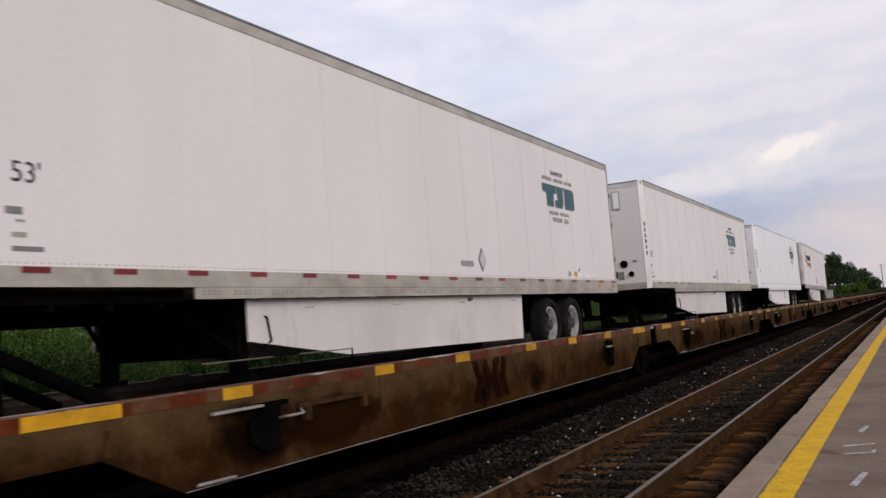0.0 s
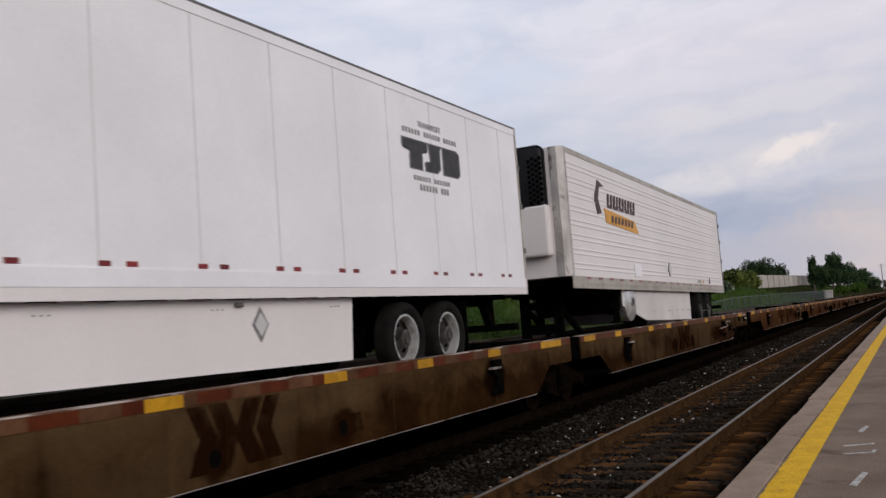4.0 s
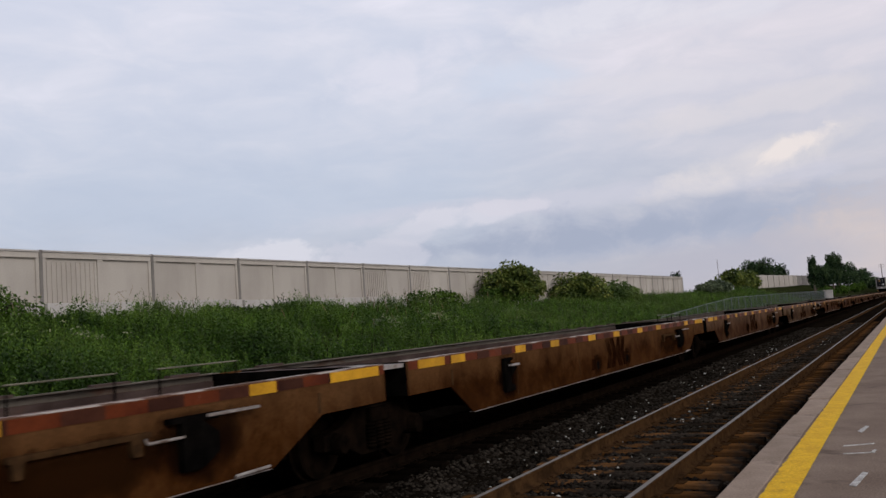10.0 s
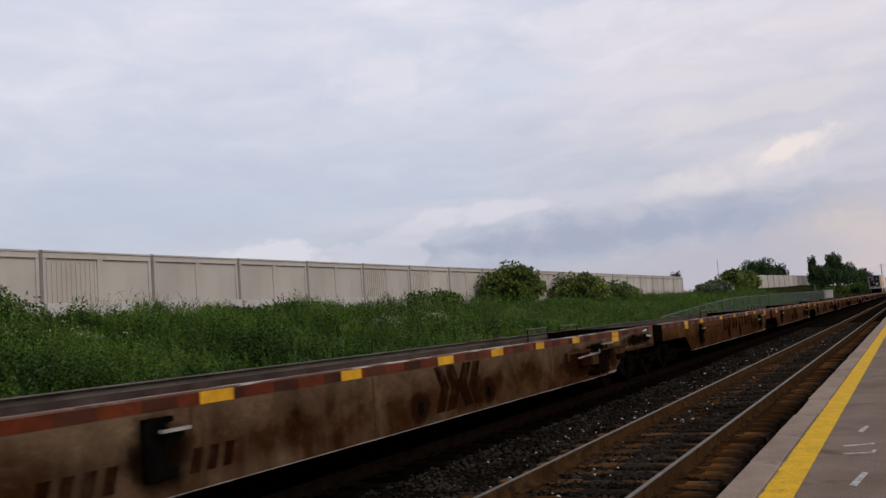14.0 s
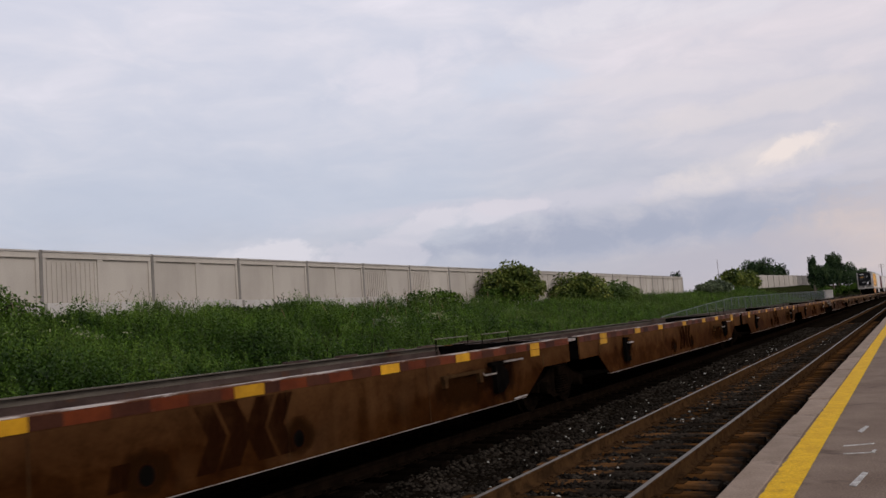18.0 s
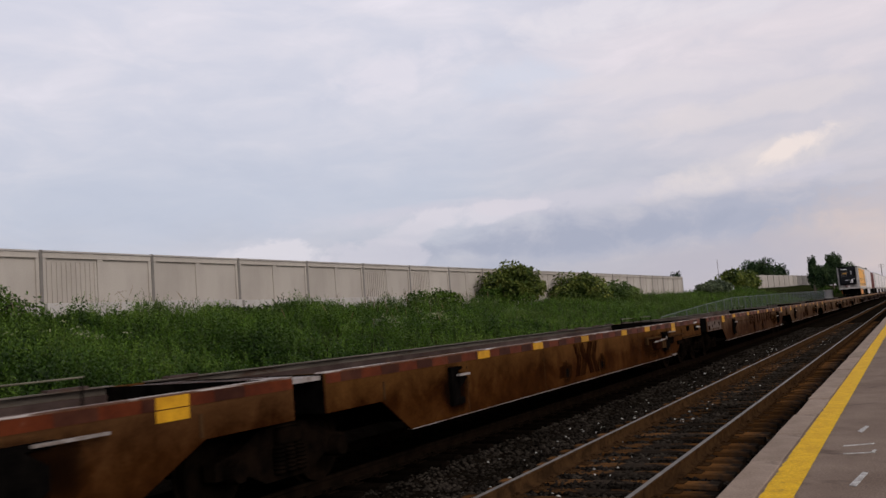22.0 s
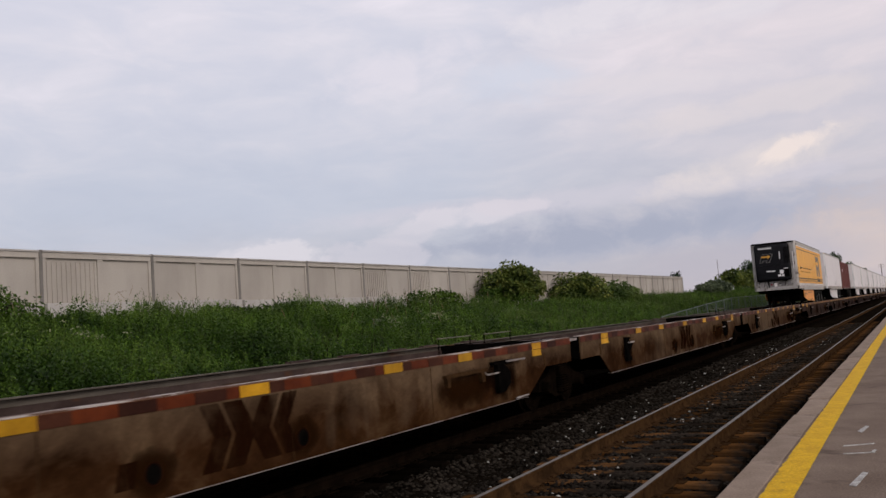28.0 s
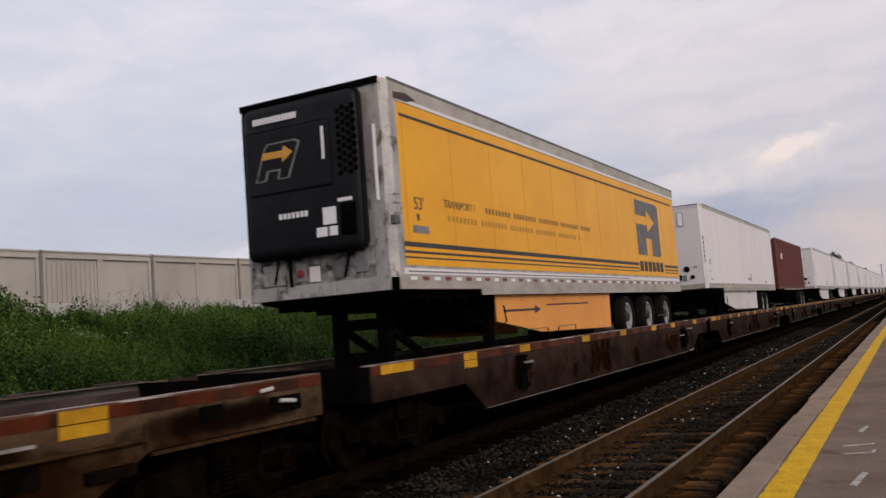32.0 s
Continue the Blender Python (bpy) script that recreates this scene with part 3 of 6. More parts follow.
def ballast_bed():
    xs = [-25 + 0.5 * i for i in range(20)] + [-15 + 0.25 * i for i in range(240)] + [45 + 1.0 * i for i in range(60)] + [105 + 25 * i for i in range(16)] + [900]
    ys = [1.45 + 0.2 * i for i in range(43)] + [10.2, 10.6, 11.0, 11.5]
    # dark bed carried up the bank foot for the shade seen under the cars
    verts = [(x, y, (ballast_z(y) if y < 9.8 else bank_z(x, y) + 0.04) + 0.022 * noise.noise((x * 2.6, y * 2.6, 0.0)) + 0.02 * noise.noise((x * 0.7, y * 0.7, 5.0))) for x in xs for y in ys]
    n = len(ys)
    faces = [(i * n + j, (i + 1) * n + j, (i + 1) * n + j + 1, i * n + j + 1) for i in range(len(xs) - 1) for j in range(n - 1)]
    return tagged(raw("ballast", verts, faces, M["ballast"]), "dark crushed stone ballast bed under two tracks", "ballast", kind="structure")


BED = ballast_bed()


def stones(name, count, pale, x0, x1, y0, y1, size, label, seed):
    rng = np.random.default_rng(seed)
    base = np.array([(1, 0, -.2), (0.1, 1, 0), (-1, 0.1, 0.1), (0, -1, -.1), (0.1, 0.1, 0.8), (0, 0, -0.8)], float)
    tri = np.array([(0, 1, 4), (1, 2, 4), (2, 3, 4), (3, 0, 4), (1, 0, 5), (2, 1, 5), (3, 2, 5), (0, 3, 5)])
    u = rng.random(count)
    xs = x0 * (x1 / x0) ** u
    ys = y0 + (y1 - y0) * rng.random(count)
    sz = size * (0.5 + 0.9 * rng.random(count)) * (1 + xs / 60)
    ang = rng.random(count) * 6.283
    jit = 1 + 0.35 * (rng.random((count, 6, 3)) - 0.5)
    v = base[None] * jit * np.stack([sz, sz * (0.6 + 0.4 * rng.random(count)), sz * 0.62], 1)[:, None, :]
    c, s = np.cos(ang)[:, None], np.sin(ang)[:, None]
    vx, vy = v[:, :, 0] * c - v[:, :, 1] * s, v[:, :, 0] * s + v[:, :, 1] * c
    z = np.array([ballast_z(y) for y in ys]) + sz * 0.15
    verts = np.stack([vx + xs[:, None], vy + ys[:, None], v[:, :, 2] + z[:, None]], 2).reshape(-1, 3)
    faces = (tri[None] + 6 * np.arange(count)[:, None, None]).reshape(-1, 3)
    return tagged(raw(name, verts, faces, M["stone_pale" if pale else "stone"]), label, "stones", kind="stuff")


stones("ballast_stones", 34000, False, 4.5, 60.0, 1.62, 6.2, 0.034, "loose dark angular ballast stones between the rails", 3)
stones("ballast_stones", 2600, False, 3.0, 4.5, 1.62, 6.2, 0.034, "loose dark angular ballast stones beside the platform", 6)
stones("pale_ballast_stones", 520, True, 5.0, 45.0, 3.2, 5.7, 0.026, "scattered pale stones among the dark ballast", 4)


def rail_profile(y):
    half = [(0.070, -0.172), (0.070, -0.160), (0.016, -0.140), (0.012, -0.045), (0.036, -0.034), (0.036, -0.006), (0.026, 0.0)]
    return [(y + a, z) for a, z in half] + [(y - a, z) for a, z in reversed(half)]


def track(name, centre, first, last, label, tie_m, web_m, head_m):
    root = tagged(new(name), label, "railway track", kind="structure")
    for side in (-0.755, 0.755):
        bm = B()
        prism(bm, rail_profile(centre + side), "x", -60, 900)
        web = part("rail", bm, web_m, root, "steel rail with rusty web and bright running surface")
        bm = B()
        prism(bm, [(centre + side - 0.030, -0.004), (centre + side + 0.030, -0.004), (centre + side + 0.024, 0.003), (centre + side - 0.024, 0.003)], "x", -60, 900)
        part("rail_head", bm, head_m, web)
    bm = B()
    box(bm, -0.115, 0.115, -1.30, 1.30, -0.09, 0.09, 0.012)
    bmesh.ops.subdivide_edges(bm, edges=[e for e in bm.edges if abs(e.verts[0].co.y - e.verts[1].co.y) > 1], cuts=3)
    for v in bm.verts:
        v.co += Vector((noise.noise(v.co * 3.1) * 0.012, 0, noise.noise(v.co * 4.3 + Vector((7, 0, 0))) * 0.008))
    me = mesh_of("sleeper", bm, tie_m)
    bm = B()
    for sd in (-0.755, 0.755):
        box(bm, -0.10, 0.10, sd - 0.18, sd + 0.18, 0.0, 0.018)
        for a in (-0.06, 0.06):
            for b in (-0.095, 0.095):
                box(bm, a - 0.012, a + 0.012, sd + b - 0.02, sd + b + 0.02, 0.018, 0.045)
    plates = mesh_of("tie_plates", bm, web_m)
    rng = random.Random(name)
    x, k = first, 0
    while x < last:
        tie = share("sleeper", me, root, pose(x + rng.uniform(-0.03, 0.03), centre + rng.uniform(-0.05, 0.05), -0.262 + rng.uniform(-0.012, 0.006), 0, rng.uniform(-1, 1), rng.uniform(-1.5, 1.5)))
        pl = share("tie_plate", plates, tie, pose(0, 0, 0.088))
        x += 0.52
    return root


track("track_near", 3.327, -12.0, 62.0, "railway track of steel rails on weathered wooden sleepers", M["tie"], M["rust"], M["steel"])
# shade under the train is painted into this track's materials
track("track_far", TRAIN_Y, -12.0, 30.0, "railway track of steel rails carrying the train", M["tie_shaded"], M["rust_shaded"], M["rust_shaded"])


# ---- platform ----
def platform():
    root = tagged(new("platform"), "low station platform of asphalt with concrete edge and yellow line", "platform", kind="structure")
    bm = B()
    box(bm, -40, 420, -9.0, 1.27, -0.45, 0.2)
    part("paving", bm, M["asphalt"], root, "worn grey-brown asphalt paving")
    rng = random.Random(5)
    bm = B()
    box(bm, -0.888, 0.888, -0.15, 0.15, -0.30, 0.0, 0.016)
    me = mesh_of("edge_slab", bm, M["kerb"])
    x = -10.0 + 0.13
    while x < 130:
        share("edge_slab", me, root, pose(x + rng.uniform(-0.008, 0.008), 1.428 + rng.uniform(-0.010, 0.010), 0.203 + rng.uniform(-0.006, 0.006), rng.uniform(-0.4, 0.4), 0, rng.uniform(-0.3, 0.3)))
        x += 1.80
    bm = B()
    box(bm, 129.5, 420, 1.278, 1.578, -0.3, 0.203)
    part("edge_run", bm, M["kerb"], root)
    bm = B()
    box(bm, -40, -11, 1.278, 1.578, -0.3, 0.203)
    part("edge_run", bm, M["kerb"], root)
    bm = B()
    box(bm, -40, 420, 1.27, 1.55, -0.44, -0.09)
    part("footing", bm, M["kerb"], root)
    # yellow line with a ragged edge on the track side
    xs = [-10 + 0.06 * i for i in range(1200)] + [62 + 2 * i for i in range(170)]
    rows = []
    for x in xs:
        rag = 0.012 * noise.noise((x * 4.0, 0, 0)) + 0.020 * noise.noise((x * 15.0, 3, 0))
        rows.append(((x, 1.250 + rag, 0.2045), (x, 1.09, 0.2065), (x, 0.995 + 0.003 * noise.noise((x * 8, 9, 0)), 0.2045)))
    verts = [p for r in rows for p in r]
    faces = []
    for i in range(len(rows) - 1):
        for k in (0, 1):
            faces.append((3 * i + k, 3 * i + k + 1, 3 * i + k + 4, 3 * i + k + 3))
    raw("yellow_line", verts, faces, M["yellow_line"], root)["label"] = "yellow safety line with a ragged edge"
    # sprayed white marks
    for pts in ([(10.86, 0.675), (11.36, 0.615), (11.40, 0.655), (10.98, 0.72)], [(7.86, 0.575), (8.46, 0.51), (8.50, 0.555), (7.90, 0.63)],
                [(9.90, 0.80), (9.95, 0.80), (10.11, 0.52), (10.06, 0.52)], [(9.42, 0.77), (9.46, 0.77), (9.56, 0.50), (9.52, 0.49)], [(9.50, 0.505), (9.68, 0.48), (9.70, 0.51), (9.52, 0.535)]):
        bm = B()
        prism(bm, pts, "z", 0.2, 0.2045)
        part("white_mark", bm, M["chalk"], root, "sprayed white survey mark")
    return root


platform()


# ---- noise wall on the bank ----
WALL_Y, BAY = 22.0, 4.185


def noise_wall():
    root = tagged(new("noise_wall"), "pale precast concrete noise wall with posts on the bank", "wall", kind="structure")
    bm = B()
    box(bm, -0.055, 0.055, -0.065, 0.16, -0.9, 2.135, 0.012)
    post = mesh_of("post", bm, M["wall_post"])
    w = (BAY - 0.11) / 2

    def panel(ribbed):
        bm = B()
        box(bm, 0, w * 2, 0.0, 0.12, -0.8, 2.07)          # core
        box(bm, 0, w * 2, -0.045, 0.0, 1.905, 2.07, 0.008)  # head beam
        for a in (0.12, w + 0.10):
            box(bm, a, a + w - 0.22, -0.085, -0.045, 1.90, 1.925)
        for a in (0.0, w - 0.11, 2 * w - 0.11):
            box(bm, a, a + (0.22 if 0 < a < w else 0.11), -0.04, 0.0, -0.8, 1.92)
        box(bm, 0, w * 2, -0.04, 0.0, -0.8, 0.28)
        if ribbed:
            for i in range(11):
                a = 0.18 + i * (w - 0.36) / 10
                box(bm, a - 0.035, a + 0.035, -0.03, 0.0, 0.28, 1.80)
        return mesh_of("panel", bm, M["wall"])

    plain, rib = panel(False), panel(True)
    bm = B()
    box(bm, 0.057, BAY - 0.057, -0.08, 0.17, 2.07, 2.125, 0.008)
    cap = mesh_of("coping", bm, M["coping"])
    x0 = 16.6 - 3 * BAY
    ribs = (2, 3, 7, 8)
    for i in range(23):
        x = x0 + i * BAY
        z = 2.62 + 0.0017 * (x - 16)
        share("post", post, root, pose(x, WALL_Y, z))
        if i < 22:
            share("panel", rib if i in ribs else plain, root, pose(x + 0.055, WALL_Y, z))
            share("coping", cap, root, pose(x, WALL_Y, z))
    for i in range(8):
        x = x0 + i * BAY
        bm = B()
        box(bm, x + 0.06, x + BAY - 0.06, WALL_Y - 0.20, WALL_Y - 0.07, 2.3, 3.19 + 0.0017 * (x - 16) + 0.02 * math.sin(i * 2.1), 0.012)
        part("footing", bm, M["coping"], root, "pale concrete footing under the panels")
    # the wall beyond the far bushes
    x = 138.0
    while x < 224:
        w = 7.4 if x < 204 else 9.5
        zt = 5.85 + 0.0115 * (x - 153)
        bm = B()
        box(bm, x, x + w - 0.12, WALL_Y, WALL_Y + 0.2, 2.9, zt)
        # last panels darker: shade of the return face past the corner, as colour
        part("panel", bm, M["wall"] if x < 204 else M["wall_post"], root)
        bm = B()
        box(bm, x + w - 0.12, x + w, WALL_Y - 0.06, WALL_Y + 0.22, 2.9, zt + 0.06)
        part("post", bm, M["wall_post"], root)
        x += w
    return root


noise_wall()


# ---- chain-link fence by the track ----
def fence():
    root = tagged(new("chain_link_fence"), "low galvanised chain-link fence along the foot of the bank", "fence")
    xs = [41 + 2.6 * i for i in range(36)]
    top = lambda x: float(np.interp(x, [41, 51, 60, 90, 135], [1.30, 1.72, 2.03, 2.18, 2.30]))
    bm = B()
    tube(bm, (0, 0, -1.5), (0, 0, 0.02), 0.020, 6)
    me = mesh_of("post", bm, M["galv"])
    for x in xs:
        share("post", me, root, pose(x, 10.5, top(x)))
    for a, b in zip(xs, xs[1:]):
        bm = B()
        tube(bm, (a, 10.5, top(a)), (b, 10.5, top(b)), 0.015, 5)
        part("rail", bm, M["galv"], root)
        bm = B()
        n = 8
        for k in range(n):
            for s in (1, -1):
                xa = a + (b - a) * k / n
                xb = xa + s * 1.2 * 0.62
                xb = min(max(xb, a), b)
                f = abs(xb - xa) / (1.2 * 0.62)
                za, zb = top(xa), top(xb)
                p, q = Vector((xa, 10.5, za)), Vector((xb, 10.5, zb - 1.2 * f))
                if f > 0.02:
                    tube(bm, p, q, 0.0034, 3)
        part("mesh", bm, M["galv"], root)
    return root


fence()


# ---- articulated flat cars ----
def glyph(pts, side):
    """A flat shape laid 4 mm proud of the plate on the near side."""
    bm = B()
    prism(bm, pts, "y", side - 0.004, side + 0.002)
    return bm


CAR_Y = 1.43
TOP, BOT, CUT = 1.305, 0.43, 0.86


def flat_car(kind, flip, label, paint):
    L = END_PITCH if kind != "mid" else MID_PITCH
    g0, g1 = (0.5 if kind == "lead" else 0.29), (0.5 if kind == "tail" else 0.29)
    c0, c1 = (3.0 if kind == "lead" else 1.45), (3.0 if kind == "tail" else 1.62)
    X = (lambda x: L - x) if flip else (lambda x: x)

    def P(pts):
        return [(X(a), z) for a, z in pts]

    def bx(bm, x0, x1, *rest):
        a, b = sorted((X(x0), X(x1)))
        return box(bm, a, b, *rest)

    car = tagged(new("flat_car"), label, "rail car", "cars of the train")
    outline = [(g0, TOP), (g0, CUT), (c0, CUT), (c0 + 0.66, BOT), (L - c1 - 0.88, BOT), (L - c1, CUT), (L - g1, CUT), (L - g1, TOP)]
    near = None
    for s in (-1, 1):
        bm = B()
        # far plate runs deeper and longer, an added screen against the lit bank
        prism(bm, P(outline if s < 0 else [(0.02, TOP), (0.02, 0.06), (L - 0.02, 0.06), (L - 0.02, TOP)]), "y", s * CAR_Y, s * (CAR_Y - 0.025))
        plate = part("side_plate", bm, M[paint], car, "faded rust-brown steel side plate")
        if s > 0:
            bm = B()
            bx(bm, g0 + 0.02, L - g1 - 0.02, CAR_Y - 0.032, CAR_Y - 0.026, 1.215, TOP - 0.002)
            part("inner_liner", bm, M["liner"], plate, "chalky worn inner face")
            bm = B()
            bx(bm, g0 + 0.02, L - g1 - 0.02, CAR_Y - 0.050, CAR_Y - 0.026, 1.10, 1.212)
            part("wheel_guide", bm, M["deck"], plate, "dark lower strip of the inner face in deck colour")
            # black sheet added for the shade below the deck
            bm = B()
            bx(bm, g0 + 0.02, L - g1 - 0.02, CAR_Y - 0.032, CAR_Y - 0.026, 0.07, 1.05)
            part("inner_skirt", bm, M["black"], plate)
        near = near or plate
        bm = B()
        bx(bm, g0, L - g1, min(s * CAR_Y, s * (CAR_Y - 0.14)), max(s * CAR_Y, s * (CAR_Y - 0.14)), TOP, TOP + 0.014)
        part("top_flange", bm, M["edge_worn"] if s < 0 else M["liner"], car, "scuffed top edge")
        bm = B()
        bx(bm, c0 + 0.70, L - c1 - 0.92, min(s * CAR_Y, s * (CAR_Y - 0.09)), max(s * CAR_Y, s * (CAR_Y - 0.09)), BOT - 0.009, BOT - 0.001)
        part("bottom_flange", bm, M["plate"] if s < 0 else M["black"], car)
    Y = -CAR_Y
    bm = B()
    bx(bm, g0 + 0.01, L - g1 - 0.01, Y - 0.005, Y + 0.002, TOP - 0.115, TOP - 0.004)
    band = part("band", bm, M["band_red"], near, "red-brown painted band")
    if kind == "mid":
        marks = [(0.55, 1.30, 0), (1.5, 1.94, 0), (3.8, 4.22, 0), (5.4, 5.82, 0), (7.5, 7.95, 0), (9.2, 9.63, 0), (11.1, 11.53, 0), (12.84, 13.28, 0), (15.98, 16.39, 0), (17.35, 18.36, 0)]
        if flip:
            marks = [(L - b, L - a, 0) for a, b in ((0.89, 1.83), (3.05, 3.47), (5.74, 6.18), (7.89, 8.34), (10.5, 10.94), (12.6, 13.02), (14.8, 15.24), (16.98, 17.98))]
        if label.startswith(("dark", "brown")):
            marks = [(1.6, 2.06, 1), (4.25, 4.7, 0), (6.42, 6.86, 0), (9.12, 9.56, 0), (11.78, 12.22, 0), (13.8, 14.24, 0), (16.58, 16.98, 1)]
    elif "lettered" in label:
        marks = [(0.72, 1.52, 0), (3.0, 3.43, 0), (5.08, 5.52, 0), (8.22, 8.68, 0), (10.2, 10.62, 0), (12.43, 12.87, 0), (14.31, 14.77, 0), (17.46, 17.92, 0)]
        if "panel" in label or "worn" in label:
            marks = [(3.0, 3.43, 1), (5.08, 5.52, 0), (8.22, 8.68, 0), (10.8, 11.25, 0), (13.48, 13.92, 0), (15.48, 15.92, 0), (18.24, 18.68, 1)]
    elif kind == "lead":
        marks = [(0.72, 1.52, 0), (3.0, 3.43, 1), (5.08, 5.52, 0), (8.22, 8.68, 0), (10.8, 11.24, 0), (13.47, 13.92, 0), (15.5, 15.95, 0), (18.22, 18.66, 0)]
    elif paint == "car_olive":
        marks = [(0.5, 1.2, 0), (2.6, 3.02, 0), (5.38, 5.81, 0), (7.18, 7.65, 0), (9.18, 9.63, 0), (12.1, 12.5, 0), (14.9, 15.37, 0), (18.1, 18.9, 0)]
    else:
        marks = [(3.93, 4.38, 0), (6.2, 6.62, 0), (8.54, 9.0, 0), (10.28, 10.73, 0), (12.12, 12.5, 0), (13.98, 14.4, 0), (16.5, 16.97, 1)]
        if paint == "car_dark":
            marks = [(4.2, 4.62, 0), (6.4, 6.85, 0), (8.9, 9.33, 0), (11.62, 12.04, 0), (13.58, 14.02, 0), (16.25, 16.67, 1)]
    k = g0 + 0.3
    while k < L - g1 - 0.5:
        bm = B()
        bx(bm, k, k + 0.42, Y - 0.008, Y - 0.004, TOP - 0.113, TOP - 0.006)
        part("band_block", bm, M["band_tan" if paint == "car_olive" else "band_dark"], band)
        k += 0.88
    for a, b, tall in marks:
        for down in ((0.0, 0.116) if tall else (0.0,)):
            bm = B()
            bx(bm, a, b, Y - 0.010, Y - 0.003, TOP - down - (0.108 if tall else 0.118), TOP - down - 0.002)
            part("reflector", bm, M["marker_yellow"], near, "yellow reflective marker")
    # emblem: slanting bars either side of a broken cross
    ex, ew = (9.09, 1.33) if flip else (8.56, 1.46)
    if kind == "tail":
        ex = 8.40
    def E2(u, v):
        return (ex + u * ew, 0.54 + 0.63 * v)
    for q in ([(0.00, 1), (0.17, 1), (0.29, 0.5), (0.17, 0), (0.00, 0), (0.12, 0.5)],
              [(0.21, 1), (0.40, 1), (0.498, 0.62), (0.498, 0.38), (0.40, 0), (0.21, 0), (0.33, 0.5)],
              [(0.60, 1), (0.79, 1), (0.67, 0.5), (0.79, 0), (0.60, 0), (0.502, 0.38), (0.502, 0.62)],
              [(0.83, 1), (1.00, 1), (0.88, 0.5), (1.00, 0), (0.83, 0), (0.71, 0.5)]) if "lettered" not in label else ():
        part("emblem", glyph(P([E2(*p) for p in q]), Y), M["old_print"], near, "worn dark brown emblem")
    if "lettered" in label:
        for i, (a, b) in enumerate(((8.70, 9.06), (9.17, 9.66), (9.78, 10.20), (10.44, 10.86), (11.12, 11.50), (11.76, 12.11), (12.39, 12.75), (13.03, 13.60), (13.74, 14.18), (14.40, 14.76))):
            w = b - a
            for u0, u1, v0, v1 in ((0.0, 0.44, 0.04 * (i % 2), 1.0), (0.56, 1.0, 0.10 * (i % 3), 1.0 - 0.07 * ((i + 1) % 3))):
                q = [(u0 + 0.10, v1), (u1 + 0.10, v1), (u1, v0), (u0, v0)]
                part("letter_bar", glyph(P([(a + u * w, 0.79 + 0.40 * v) for u, v in q]), Y), M["old_print"], near, "worn dark brown lettering bar")
        for a, b in ((5.8, 6.8), (7.42, 8.52)):
            bm = B()
            bx(bm, a, b, Y - 0.06, Y, 1.01, 1.035)
            part("ledge", bm, M["rust"], near, "rusty ledge")
    else:
        boxes = [(7.56, 7.79)] if kind == "mid" or paint != "car_pale" else [(a + k * 0.215, a + k * 0.215 + 0.15) for a in (2.14, 3.76) for k in range(4 if a < 3 else 3)]
        for a, b in boxes:
            bm = B()
            prism(bm, P([(a, 0.58), (b - 0.03, 0.58), (b + 0.03, 0.80), (a + 0.06, 0.80)]), "y", Y - 0.004, Y + 0.002)
            part("marking", bm, M["old_print"], near, "worn dark painted marking")
    if "panel" in label:
        bm = B()
        bx(bm, 0.56, 2.72, Y - 0.004, Y + 0.002, 0.87, 1.183)
        pan = part("data_panel", bm, M["faded_panel"], near, "faded pale data panel")
        for a, b, z0, z1 in ((0.66, 0.95, 0.90, 1.05), (1.20, 1.32, 0.99, 1.06), (1.62, 1.80, 1.05, 1.15), (2.34, 2.54, 1.0, 1.12)):
            bm = B()
            bx(bm, a, b, Y - 0.007, Y - 0.003, z0, z1)
            part("marking", bm, M["logo_brown"], pan, "small dark marking")
        for k in range(11):
            bm = B()
            bx(bm, 1.05 + 0.13 * k, 1.05 + 0.13 * k + 0.05 + 0.03 * (k % 3), Y - 0.007, Y - 0.003, 0.895, 0.935)
            part("marking", bm, M["rust"], pan)
    # drain holes with a rim
    for hx in ((9.74, 11.96) if kind == "lead" else (7.98, 10.08)):
        bm = B()
        lathe(bm, [(0.090, -0.006), (0.105, -0.006), (0.105, 0.004)], 18, (X(hx), Y, 0.66), "y", (False, False))
        part("hole_rim", bm, M["logo_brown"], near)
        bm = B()
        lathe(bm, [(0.094, -0.005), (0.094, 0.004)], 18, (X(hx), Y, 0.66))
        part("drain_hole", bm, M["black"], near, "dark round drain hole")
        bm = B()
        bx(bm, hx - 0.30, hx + 0.30, Y - 0.003, Y - 0.0015, 0.445, 0.90)
        part("rust_halo", bm, M["rust_smudge"], near, "rusty stain round the hole")
    # lever bracket near one end
    bxx = 4.92 if kind == "lead" else 3.64 if flip else 3.22
    bm = B()
    prism(bm, P([(bxx - 0.01, 1.135), (bxx + 0.32, 1.135), (bxx + 0.32, 1.09), (bxx + 0.22, 1.08), (bxx + 0.22, 0.71), (bxx + 0.36, 0.69), (bxx + 0.36, 0.60), (bxx - 0.01, 0.60)]), "y", Y - 0.06, Y + 0.001)
    lev = part("lever_bracket", bm, M["black"], near, "rust-dark lever bracket")
    bm = B()
    prism(bm, P([(bxx + 0.18, 0.84), (bxx + 0.42, 0.97), (bxx + 0.18, 1.05)]), "y", Y - 0.09, Y)
    part("gusset", bm, M["black"], lev)
    bm = B()
    bx(bm, bxx + 0.14, bxx + 0.47, Y - 0.115, Y - 0.055, 1.00, 1.03)
    part("lever", bm, M["plate"], lev, "worn pale lever")
    bm = B()
    bx(bm, bxx - 0.30, bxx + 0.66, Y - 0.003, Y - 0.0015, 0.46, 1.19)
    part("grease_stain", bm, M["smudge"], near, "dark grease stain round the lever")
    # step, brackets and rungs near the other end
    r0 = L - 5.5 if kind != "tail" else (13.05 if paint == "car_olive" else L - 6.9)
    bm = B()
